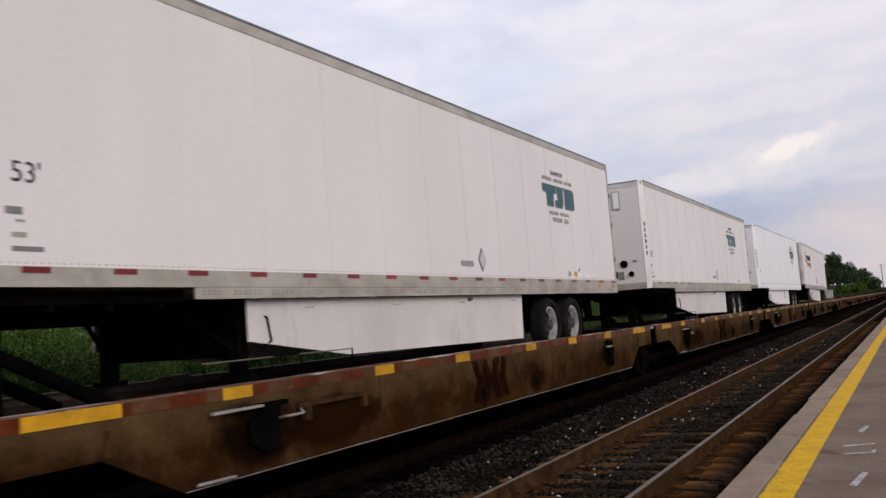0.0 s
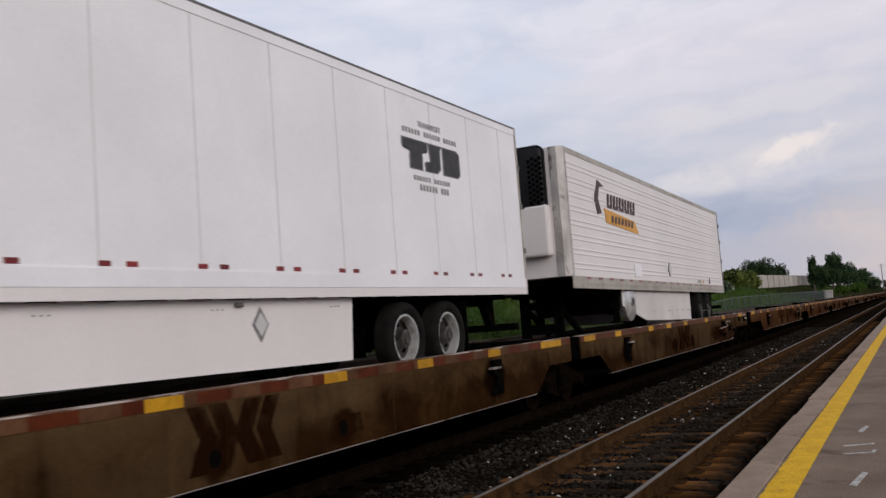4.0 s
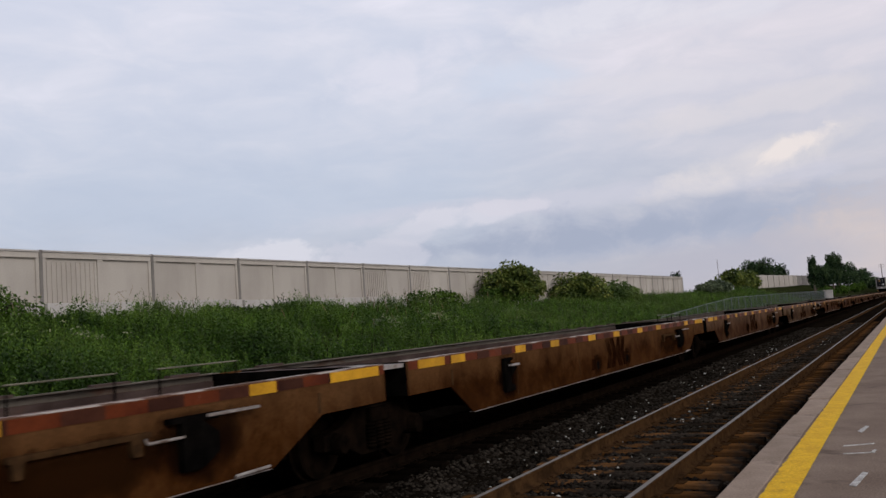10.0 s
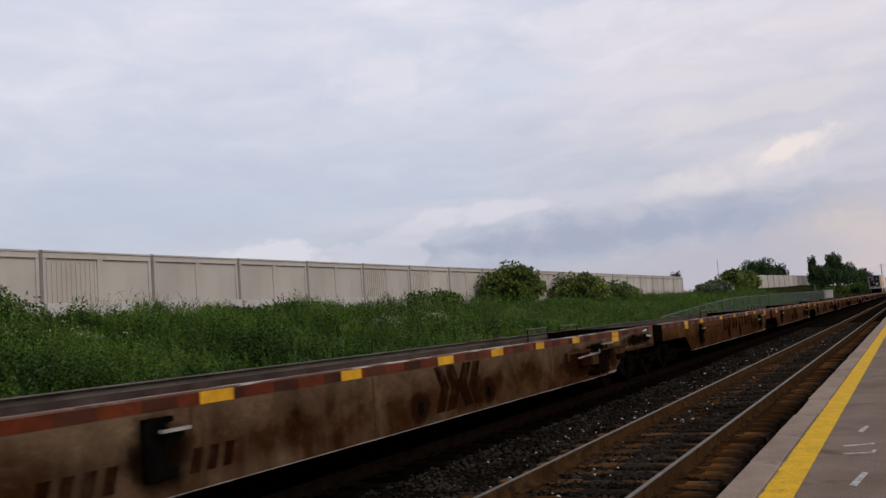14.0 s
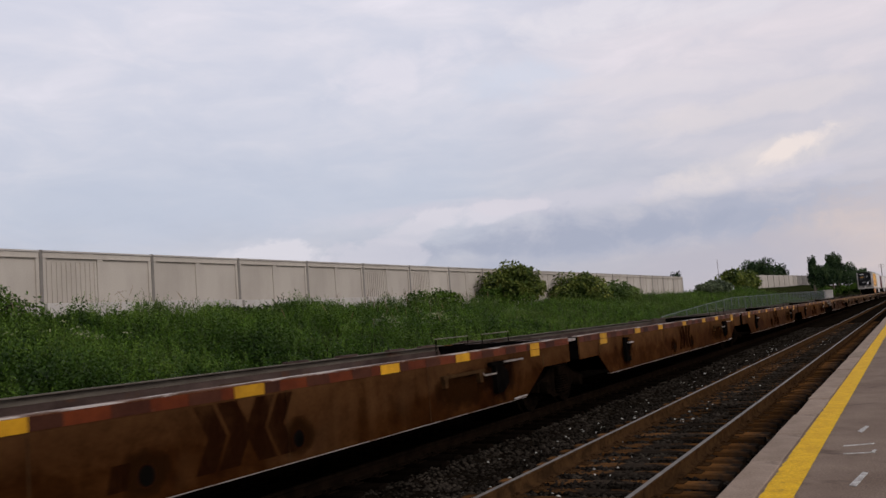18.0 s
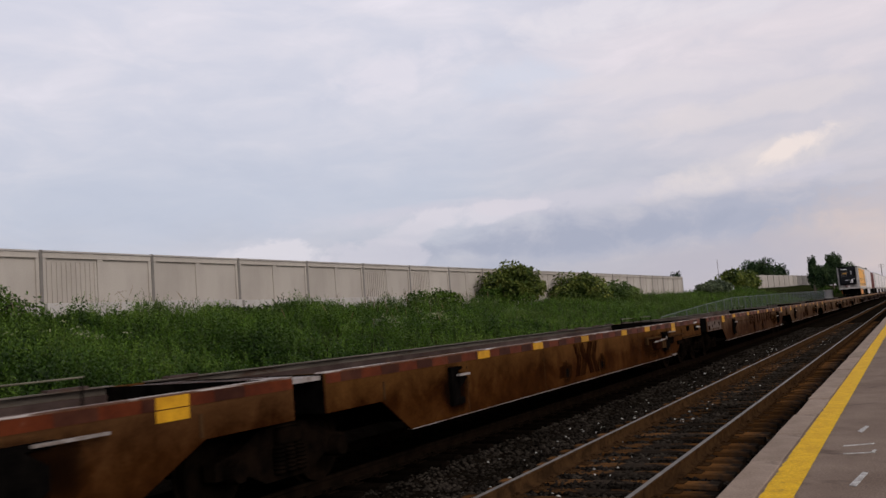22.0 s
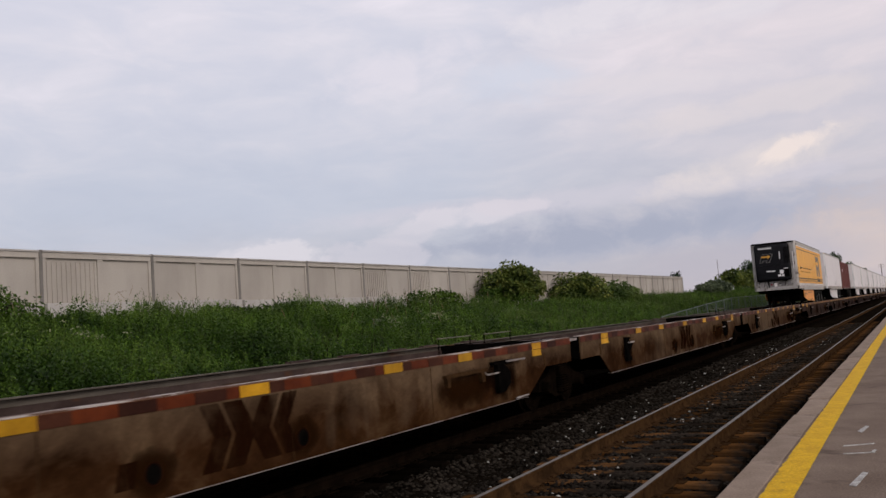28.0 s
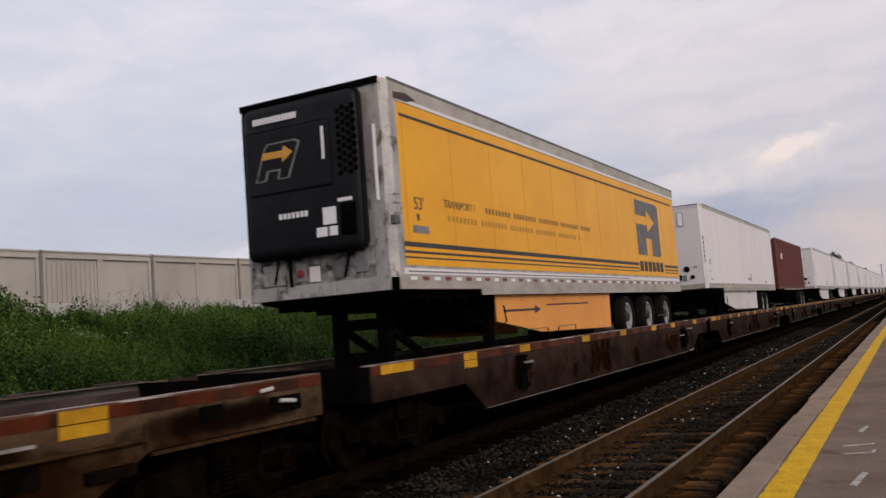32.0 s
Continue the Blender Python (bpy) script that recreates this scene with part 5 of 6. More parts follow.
def dry_van(label, style):
    L = 15.98 if style == "B" else 16.15
    tr = tagged(new("semi_trailer"), label, "trailer", "trailers on the train")
    skin = M["white_gloss"] if style == "C" else M["white_box"]
    bm = B()
    prism(bm, outline_body(L), "z", 2.44, 5.10)
    part("box", bm, skin, tr, "white smooth-sided trailer box")
    bm = B()
    prism(bm, [(a, b * 0.985) for a, b in outline_body(L)], "z", 5.10, 5.185)
    part("roof", bm, M["white_box"], tr)
    out = [(a - 0.012 if a < 0.01 else a, b + math.copysign(0.012, b)) for a, b in outline_body(L)]
    rail_m = M["dark_rail"]
    for s in (-1, 1):
        bm = B()
        box(bm, 0.11, L, s * HW - 0.008, s * HW + 0.008, 5.045, 5.158)
        rail = part("top_rail", bm, M["white_gloss"] if style == "C" else M["alu"], tr)
        bm = B()
        box(bm, 0.11, L, s * HW - 0.009, s * HW + 0.012, 5.160, 5.192)
        part("rail_edge", bm, rail_m, rail)
        bm = B()
        box(bm, 0.11, L, s * HW - 0.012, s * HW + 0.012, 2.29, 2.455)
        low = part("bottom_rail", bm, M["white_gloss"] if style == "C" else M["alu"], tr, "bottom rail")
        bm = B()
        box(bm, 2.6, L, s * HW - 0.010, s * HW + 0.016, 2.175, 2.287)
        part("rail_skirt", bm, M["alu"] if style != "C" else M["white_box"], low)
        if s < 0 and style != "C":
            bm = B()
            k = 2.7
            while k < L - 0.2:
                if (k * 1.7) % 1.0 > 0.35:
                    for z in (2.215, 2.245):
                        box(bm, k, k + 0.016, -HW - 0.019, -HW - 0.015, z, z + 0.013)
                k += 0.075
            part("rivet_row", bm, M["grey_print"], low)
    bm = B()
    box(bm, -0.010, 0.012, -HW + 0.11, HW - 0.11, 5.05, 5.158)
    head = part("front_header", bm, M["alu_light"], tr)
    bm = B()
    box(bm, -0.014, 0.012, -HW + 0.11, HW - 0.11, 5.160, 5.192)
    part("rail_edge", bm, rail_m, head)
    bm = B()
    box(bm, -0.012, 0.012, -HW + 0.11, HW - 0.11, 2.29, 2.455)
    box(bm, -0.016, -0.012, -HW + 0.13, HW - 0.13, 2.36, 2.375)
    part("front_sill", bm, M["alu"], tr)
    for s in (-1, 1):
        bm = B()
        prism(bm, [(-0.006, s * (HW - 0.115)), (0.115, s * (HW + 0.006)), (0.13, s * (HW + 0.004)), (0.0, s * (HW - 0.13))], "z", 2.29, 5.19)
        part("corner_post", bm, skin if style == "C" else M["alu_light"], tr, "rounded corner post")
    bm = B()
    box(bm, L - 0.03, L + 0.03, -HW - 0.012, HW + 0.012, 2.17, 5.195)
    fr = part("rear_frame", bm, M["alu"], tr)
    for s in (-1, 1):
        bm = B()
        a, b = sorted((s * 0.02, s * 1.2))
        box(bm, L + 0.03, L + 0.06, a, b, 2.35, 5.0)
        part("rear_door", bm, skin, tr)
    for z in (2.9, 3.7, 4.4):
        bm = B()
        box(bm, L - 0.02, L + 0.05, -HW - 0.028, -HW - 0.010, z, z + 0.10)
        part("hinge", bm, M["dark_rail"], fr)
    # reflectors along the bottom rail
    if style == "C":
        spots = [0.5] + [x for k in range(13) for x in (0.95 + 1.18 * k, 1.25 + 1.18 * k)]
        wid, zz = 0.13, 2.47
    else:
        spots = [0.75 + 0.885 * k for k in range(18)]
        wid, zz = 0.26, 2.40
    for x in spots:
        bar(tr, x, x + wid, zz, zz + 0.05, M["red_mark"], "reflector", y=-HW - 0.012 if style != "C" else None)
    if style in "AB":
        bm = B()
        k = 0.3
        while k < L - 0.1:
            box(bm, k, k + 0.014, -HW - 0.005, -HW + 0.001, 2.474, 2.488)
            k += 0.07
        part("rivet_row", bm, M["alu"], tr)
    for x in (L - 1.3, L - 0.35) if style != "C" else ():
        bm = B()
        box(bm, x, x + 0.09, -HW - 0.035, -HW - 0.010, 2.30, 2.36, 0.012)
        part("side_lamp", bm, M["amber_lamp"], tr, "small amber side lamp")
    # skin seams
    k = 0.75 if style == "C" else 1.22
    while k < L - 0.5:
        bm = B()
        box(bm, k, k + 0.012, -HW - 0.0035, -HW + 0.001, 2.46, 5.05)
        part("seam", bm, skin if style != "C" else M["alu_light"], tr)
        if style in "AB":
            bm = B()
            z = 2.50
            while z < 5.02:
                for o in (-0.05, 0.05):
                    box(bm, k + o, k + o + 0.010, -HW - 0.003, -HW + 0.001, z, z + 0.010)
                z += 0.085
            part("rivet_row", bm, M["skin_rivet"], tr)
        k += 1.22
    underframe(tr, L, (11.97, 13.20), M["white_box"] if style == "C" else M["skirt"], front={"A": 3.46, "B": 3.12, "C": 3.26}.get(style, 3.3))
    lx = {"B": 11.60, "C": 12.12}.get(style, 11.98)
    lz = {"B": 0.02, "C": 0.10}.get(style, 0.0)
    if style != "D":
        slab_letters(tr, lx, 3.90 + lz, 1.70, 0.41, ink="dark_print" if style == "C" else "teal")
        lettering("TRANSPORT", 0.125, lx + 0.46, 4.53 + lz, -HW - 0.003, M["dark_print"], tr)
    for (a, b, z0, z1) in () if style == "D" else ((0.02, 1.68, 4.40, 4.475), (0.26, 1.46, 3.73, 3.80), (0.42, 1.32, 3.59, 3.68)):
        n = int((b - a) / 0.085)
        for i in range(n):
            if i % 7 != 6:
                w = (b - a) / n
                bar(tr, lx + a + i * w, lx + a + i * w + w * 0.62, z0 + lz, z1 + lz, M["grey_print"])
    d53 = {"A": 0.68, "B": 0.18, "C": 0.30}.get(style, 0.5)
    lettering("53'", 0.17 if style == "C" else 0.24, d53, 3.02 if style == "C" else 3.12, -HW - 0.003, M["dark_print"], tr)
    if style == "A":
        lettering("41'", 0.10, 13.62, 2.62, -HW - 0.003, M["dark_print"], tr)
    for (a, b, z0, z1, m) in () if style == "C" else ((d53 - 0.05, d53 + 0.10, 2.86, 2.92, M["grey_print"]), (d53 + 0.04, d53 + 0.12, 2.80, 2.82, M["alu"]), (d53, d53 + 0.13, 2.68, 2.72, M["alu"]), (d53, d53 + 0.28, 2.57, 2.61, M["grey_print"]),
                              (13.0, 13.16, 2.52, 2.62, M["alu"]), (13.35, 13.52, 2.52, 2.62, M["gold"]), (13.6, 13.76, 2.52, 2.62, M["white_gloss"]), (14.0, 14.12, 2.52, 2.62, M["white_gloss"]), (14.2, 14.3, 2.52, 2.60, M["white_gloss"]), (14.5, 14.62, 2.52, 2.6, M["white_gloss"])):
        bar(tr, a, b, z0, z1, m, "sticker")
    # diamond placard holder
    pz, py = (1.90, 0.112) if style == "C" else (2.74, 0.0)
    bm = B()
    prism(bm, [(9.02, pz - 0.19), (9.15, pz), (9.02, pz + 0.19), (8.89, pz)], "y", -HW - 0.012 + py, -HW + py)
    hold = part("placard_holder", bm, M["grey_print"], tr, "diamond placard holder with a dark rim")
    bm = B()
    prism(bm, [(9.02, pz - 0.13), (9.12, pz), (9.02, pz + 0.13), (8.92, pz)], "y", -HW - 0.018 + py, -HW + py)
    part("placard", bm, M["alu_light"], hold)
    bm = B()
    box(bm, 8.62, 8.74, -HW + 0.07, -HW + 0.11, 2.09, 2.14, 0.012)
    part("side_lamp", bm, M["dark_rail"], tr)
    for i in range(0 if style == "C" else 6):
        bar(tr, 8.28 + i * 0.075, 8.33 + i * 0.075, 2.62, 2.71, M["grey_print"])
    # front wall fittings
    for (y0, y1, z0, z1, m, nm) in ((0.62, 0.82, 4.72, 4.80, M["alu"], "vent"), (-0.44, -0.82 if style == "C" else -0.66, 4.46, 4.96, M["alu"], "document_box"), (-0.47, -0.79 if style == "C" else -0.63, 4.49, 4.93, M["white_gloss"], "document_box"), (0.24, 0.54, 2.46, 2.90, M["grey_print"], "door_panel"),
                                    (-0.06, 0.17, 2.50, 2.94, M["alu"], "door_panel"), (-0.09, -0.03, 2.54, 2.90, M["white_box"], "latch"), (-0.18, -0.42, 2.62, 2.80, M["black"], "connector"), (-0.46, -0.60, 2.58, 2.78, M["grey_print"], "connector"), (-0.86, -0.98, 3.02, 3.06, M["grey_print"], "bracket")):
        a, b = sorted((y0, y1))
        d = 0.036 if nm == "document_box" and m == M["white_gloss"] else 0.03
        bm = B()
        box(bm, -d, 0.004, a, b, z0, z1, 0.008)
        part(nm, bm, m, tr)
    for yy, zz, r in ((-0.30, 2.78, 0.10), (-0.55, 2.86, 0.075)) if style == "C" else ((-0.62, 2.98, 0.10), (-0.80, 2.70, 0.07)):
        bm = B()
        lathe(bm, [(r * 0.6, -0.045), (r, -0.038), (r, 0.01)], 20, (0, yy, zz), "x")
        part("socket", bm, M["black"], tr)
    bm = B()
    tube(bm, (-0.03, -0.30, 2.70), (-0.05, -0.36, 2.42), 0.018, 6)
    part("hose", bm, M["black"], tr)
    bm = B()
    tube(bm, (-0.03, -0.20, 2.62), (-0.05, -0.30, 2.40), 0.014, 6)
    part("hose", bm, M["black"], tr)
    bm = B()
    prism(bm, [(0.90, 2.45), (1.08, 2.66), (0.90, 2.88), (0.72, 2.66)], "x", -0.014, 0.0)
    part("placard_holder", bm, M["alu_light"], tr)
    if style == "C":
        bm = B()
        lathe(bm, [(0.05, -0.012), (0.125, -0.010), (0.125, 0.0)], 24, (0, 0.18, 4.89), "x")
        part("badge", bm, M["teal"], tr, "round dark green badge")
        slab_letters(tr, 0.49, 4.31, 0.72, 0.29, True, "dark_print")
        lines = ((0.36, -0.05, 4.68), (0.44, -0.14, 4.64), (0.40, -0.20, 4.24), (0.32, -0.10, 4.19))
    else:
        if style != "D":
            slab_letters(tr, 0.52, 4.28, 0.86, 0.27, True)
        lines = ((0.25, -0.12, 4.68), (0.50, -0.36, 4.62), (0.40, -0.25, 4.21), (0.34, -0.18, 4.14))
    for (a, b, z) in lines:
        n = int((a - b) / 0.055)
        for i in range(n):
            front_bar(tr, a - i * 0.055 - 0.035, a - i * 0.055, z, z + 0.028, M["alu"])
    front_bar(tr, 0.005, 0.012, 2.5, 4.0, M["grey_print"], "seam")
    if style != "A":
        for i in range(6):
            z = 3.95 - i * 0.155
            bm = B()
            prism(bm, [(0.045, -HW + 0.070 - 0.008), (0.075, -HW + 0.040 - 0.008), (0.085, -HW + 0.045), (0.055, -HW + 0.075)], "z", z, z + 0.105)
            part("number_bar", bm, M["dark_print"], tr)
    bm = B()
    box(bm, 0.05, 0.14, -HW + 0.02, -HW + 0.10, 5.10, 5.16)
    part("marker_lamp", bm, M["gold"], tr, "amber marker lamp")
    return tr


def cooling_unit(tr, flush):
    bm = B()
    box(bm, -0.20, 0.0, -0.95, 1.10, 2.84, 5.12, 0.15)
    u = part("cooling_unit", bm, M["unit_black"], tr, "black refrigeration unit on the nose", True)
    x = -0.202
    bm = B()
    box(bm, x - 0.012, x + 0.02, -0.50, 0.98, 3.78, 4.72, 0.03)
    part("upper_door", bm, M["unit_black"], u)
    # grille of round holes
    for i in range(9):
        for k in range(4):
            bm = B()
            lathe(bm, [(0.034, x - 0.012), (0.040, x - 0.004), (0.040, x + 0.02)], 8, (0, -0.64 - k * 0.082, 3.92 + i * 0.108 + (k % 2) * 0.05), "x")
            part("grille_hole", bm, M["black"], u)
    return u


def reefer_ribbed(label):
    L = 15.56
    tr = tagged(new("semi_trailer"), label, "trailer", "trailers on the train")
    H = 5.03
    body = [(a - 0.45 if a < 0.2 else a, b) for a, b in outline_body(L)]
    bm = B()
    prism(bm, body, "z", 2.37, H - 0.02)
    part("box", bm, M["white_box"], tr, "white horizontally ribbed trailer box")
    bm = B()
    prism(bm, body, "z", H - 0.02, H + 0.03)
    part("roof", bm, M["white_box"], tr)
    for k in range(16):
        z = 2.520 + 0.3035 * (k // 2) + 0.100 * (k % 2)
        bm = B()
        prism(bm, [(-HW - 0.009, z + 0.004), (-HW - 0.009, z + 0.026), (-HW + 0.002, z + 0.040), (-HW + 0.002, z - 0.010)], "x", -0.26, L - 0.06)
        part("rib", bm, M["white_box"], tr)
    for s in (-1, 1):
        bm = B()
        box(bm, -0.34, L, s * HW - 0.01, s * HW + 0.012, H - 0.075, H + 0.035)
        part("top_rail", bm, M["alu"], tr)
        bm = B()
        box(bm, -0.34, L, s * HW - 0.012, s * HW + 0.014, 2.115, 2.368)
        low = part("bottom_rail", bm, M["alu"], tr, "dull aluminium bottom rail")
        if s < 0:
            bm = B()
            k = 0.5
            while k < L - 0.3:
                for z in (2.18, 2.21):
                    box(bm, k, k + 0.02, -HW - 0.017, -HW - 0.012, z, z + 0.015)
                k += 0.12
            part("rivet_row", bm, M["grey_print"], low)
    for x in [0.5 + 0.80 * k for k in range(19)]:
        bar(tr, x, x + 0.24, 2.318, 2.362, M["red_mark"], "reflector", y=-HW - 0.014)
    bm = B()
    box(bm, L - 0.04, L + 0.03, -HW - 0.014, HW + 0.014, 2.14, H + 0.04)
    fr = part("rear_frame", bm, M["dark_rail"], tr)
    for z in (2.7, 3.2, 3.9, 4.5):
        bm = B()
        box(bm, L, L + 0.05, -HW - 0.045, -HW - 0.012, z, z + 0.12)
        part("hinge", bm, M["grey_print"], fr)
    cooling_unit(tr, True).location.x = -0.45
    bm = B()
    box(bm, -0.665, -0.44, -0.97, 1.12, 2.80, 3.86, 0.05)
    part("lower_cover", bm, M["white_box"], tr, "white lower cover of the cooling unit")
    for s in (-1, 1):
        bm = B()
        prism(bm, [(-0.458, s * (HW - 0.28)), (-0.458, s * (HW - 0.11)), (-0.34, s * (HW + 0.012)), (-0.24, s * (HW + 0.012)), (-0.24, s * (HW - 0.01)), (-0.40, s * (HW - 0.28))], "z", 2.37, H + 0.035)
        part("corner_post", bm, M["alu_worn"], tr, "scuffed aluminium corner post")
    underframe(tr, L, (11.70, 12.93), M["skirt"], low=1.27, rim="rim_dull")
    for x, n in ((6.0, 4), (7.6, 5), (8.6, 4), (9.3, 4), (9.95, 4), (10.4, 3)):
        for k in range(n):
            bm = B()
            box(bm, x + k * 0.075, x + k * 0.075 + 0.022, -HW + 0.106, -HW + 0.112, 1.56, 1.585)
            part("bolt", bm, M["dark_rail"], tr)
    # spare disc wheel ahead of the skirt
    bm = B()
    lathe(bm, [(0.02, -HW + 0.03), (0.11, -HW + 0.03), (0.12, -HW + 0.06), (0.42, -HW + 0.075), (0.47, -HW + 0.11), (0.47, -HW + 0.28)], 32, (3.93, 0, 1.83))
    sp = part("wheel_cover", bm, M["rim"], tr, "pale disc cover beside the skirt", True)
    bm = B()
    lathe(bm, [(0.03, -HW + 0.02), (0.10, -HW + 0.025), (0.10, -HW + 0.05)], 20, (3.93, 0, 1.83))
    part("hub", bm, M["hub"], sp)
    # brand shapes: swoosh and slanted blocks
    bm = B()
    prism(bm, [(2.1, 3.98), (4.55, 3.86), (4.85, 3.55), (2.2, 3.66)], "y", -HW - 0.018, -HW)
    part("swoosh", bm, M["gold"], tr, "gold swoosh")
    for i in range(5):
        a = 2.35 + i * 0.47
        for q in ([(a, 4.02), (a + 0.13, 4.02), (a + 0.21, 4.36), (a + 0.08, 4.36)], [(a + 0.25, 4.02), (a + 0.37, 4.02), (a + 0.45, 4.36), (a + 0.33, 4.36)], [(a + 0.12, 4.02), (a + 0.26, 4.02), (a + 0.28, 4.10), (a + 0.14, 4.10)]):
            bm = B()
            prism(bm, q, "y", -HW - 0.020, -HW)
            part("emblem", bm, M["brown_print"], tr, "dark brown emblem stroke")
    for i in range(7):
        a = 2.55 + i * 0.27
        bm = B()
        prism(bm, [(a, 3.68), (a + 0.17, 3.68), (a + 0.22, 3.85), (a + 0.05, 3.85)], "y", -HW - 0.022, -HW)
        part("emblem", bm, M["brown_print"], tr)
    bm = B()
    prism(bm, [(1.45, 4.15), (1.75, 4.60), (2.2, 4.50), (1.85, 4.45), (1.70, 4.15), (1.9, 3.85), (1.6, 3.8)], "y", -HW - 0.018, -HW)
    part("emblem", bm, M["brown_print"], tr)
    bm = B()
    box(bm, 4.19, 4.80, -HW - 0.02, -HW, 2.44, 2.77, 0.008)
    part("hatch", bm, M["white_gloss"], tr, "white hatch panel")
    bm = B()
    prism(bm, [(7.75, 2.53), (7.91, 2.73), (7.75, 2.93), (7.59, 2.73)], "y", -HW - 0.024, -HW)
    hold = part("placard_holder", bm, M["grey_print"], tr, "diamond placard holder")
    bm = B()
    prism(bm, [(7.75, 2.57), (7.88, 2.73), (7.75, 2.89), (7.62, 2.73)], "y", -HW - 0.028, -HW)
    part("placard", bm, M["alu_light"], hold)
    bar(tr, 12.1, 12.22, 2.41, 2.50, M["gold"], "side_lamp", y=-HW - 0.02)
    bar(tr, 13.10, 13.22, 2.40, 2.60, M["dark_print"], "vent", y=-HW - 0.016)
    bar(tr, 13.0, 13.05, 2.42, 2.47, M["dark_print"], "vent", y=-HW - 0.016)
    bar(tr, 11.3, 11.85, 2.41, 2.50, M["alu"], "number_bar", y=-HW - 0.016)
    return tr


def reefer_amber(label):
    L = 16.15
    tr = tagged(new("semi_trailer"), label, "trailer", "trailers on the train")
    bm = B()
    prism(bm, outline_body(L, 0.09), "z", 2.44, 5.16)
    part("box", bm, M["alu_worn"], tr, "aluminium trailer box")
    bm = B()
    prism(bm, outline_body(L, 0.09), "z", 5.16, 5.20)
    part("roof", bm, M["white_box"], tr)
    bm = B()
    box(bm, 0.26, L - 0.05, -HW - 0.006, -HW + 0.001, 2.60, 4.90)
    part("side_skin", bm, M["reefer_yellow"], tr, "amber yellow side skin")
    bm = B()
    box(bm, 0.10, L, -HW - 0.010, -HW, 4.905, 5.20)
    rail = part("top_rail", bm, M["alu"], tr)
    bm = B()
    box(bm, 0.10, L, -HW - 0.016, -HW, 5.165, 5.205)
    part("rail_edge", bm, M["dark_rail"], rail)
    bm = B()
    box(bm, 0.28, L, -HW - 0.014, -HW, 4.915, 4.965)
    part("rail_lip", bm, M["white_box"], rail, "pale lower lip of the roof rail")
    for z0, z1, a in ((4.70, 4.745, 0.34), (2.86, 2.93, 0.26), (2.77, 2.805, 0.26), (2.70, 2.722, 0.26)):
        bar(tr, a, 11.9 if z0 < 4 else L - 0.3, z0, z1, M["dark_print"], "stripe", y=-HW - 0.006)
        if z0 < 4:
            bar(tr, 14.5, L - 0.1, z0, z1, M["dark_print"], "stripe", y=-HW - 0.006)
    for s in (-1, 1):
        bm = B()
        box(bm, 0.09, L, s * HW - 0.012, s * HW + 0.014, 2.27, 2.46)
        low = part("bottom_rail", bm, M["alu"], tr, "dull aluminium bottom rail")
        bm = B()
        box(bm, 2.6, L, s * HW - 0.010, s * HW + 0.016, 2.175, 2.27)
        part("rail_skirt", bm, M["alu"], low)
    bar(tr, 0.2, L - 0.1, 2.475, 2.560, M["white_box"], "white_band", y=-HW - 0.008)
    bar(tr, 0.30, 11.0, 2.505, 2.525, M["grey_print"], "print_line", y=-HW - 0.012)
    for i in range(46):
        x = 0.35 + i * 0.34
        bar(tr, x, x + 0.17, 2.395, 2.445, M["red_mark"] if i % 2 else M["white_gloss"], "reflector", y=-HW - 0.014)
    for s in (-1, 1):
        bm = B()
        prism(bm, [(-0.008, s * (HW - 0.30)), (-0.008, s * (HW - 0.09)), (0.09, s * (HW + 0.008)), (0.26, s * (HW + 0.008)), (0.26, s * (HW - 0.01)), (0.05, s * (HW - 0.30))], "z", 2.46, 5.18)
        part("corner_post", bm, M["alu_worn"], tr, "scuffed aluminium corner post")
    bm = B()
    box(bm, -0.03, 0.012, -HW + 0.09, HW - 0.06, 5.12, 5.215)
    part("front_header", bm, M["black"], tr, "dark header over the nose")
    for z in (3.30, 3.44, 3.56, 4.35):
        bm = B()
        box(bm, 0.06, 0.20, -HW - 0.014, -HW, z, z + 0.02)
        part("post_bracket", bm, M["grey_print"], tr)
    bm = B()
    box(bm, 0.02, 0.16, -HW - 0.03, -HW + 0.05, 3.16, 3.28, 0.01)
    part("latch", bm, M["dark_rail"], tr)
    bm = B()
    tube(bm, (-0.02, -HW + 0.20, 3.50), (-0.02, -HW + 0.20, 4.55), 0.028, 8)
    part("drain_pipe", bm, M["white_box"], tr)
    bm = B()
    box(bm, -0.012, 0.004, -HW + 0.32, HW - 0.12, 2.462, 2.90)
    part("kick_plate", bm, M["nose_grime"], tr, "grimy dented plate under the cooling unit")
    for k in range(11):
        bm = B()
        box(bm, 0.4 + 1.42 * k, 0.406 + 1.42 * k, -HW - 0.009, -HW, 2.94, 4.69)
        part("seam", bm, M["amber_seam"], tr)
    bm = B()
    box(bm, -0.02, 0.01, -HW + 0.09, HW - 0.09, 2.27, 2.46)
    part("front_sill", bm, M["alu_worn"], tr)
    for (y0, y1, z0, z1, m, nm) in ((0.55, 0.95, 2.48, 2.78, M["alu_worn"], "panel"), (0.20, 0.36, 2.50, 2.76, M["grey_print"], "panel"), (-0.05, 0.12, 2.48, 2.70, M["white_box"], "panel"), (-0.48, -0.28, 2.50, 2.72, M["dark_rail"], "panel"), (-0.66, -0.86, 2.55, 2.80, M["grey_print"], "panel")):
        bm = B()
        box(bm, -0.03, 0.004, min(y0, y1), max(y0, y1), z0, z1, 0.006)
        part(nm, bm, m, tr)
    bm = B()
    lathe(bm, [(0.03, -0.05), (0.06, -0.045), (0.06, 0.0)], 16, (0, 0.27, 2.62), "x")
    part("air_coupling", bm, M["red_mark"], tr)
    bm = B()
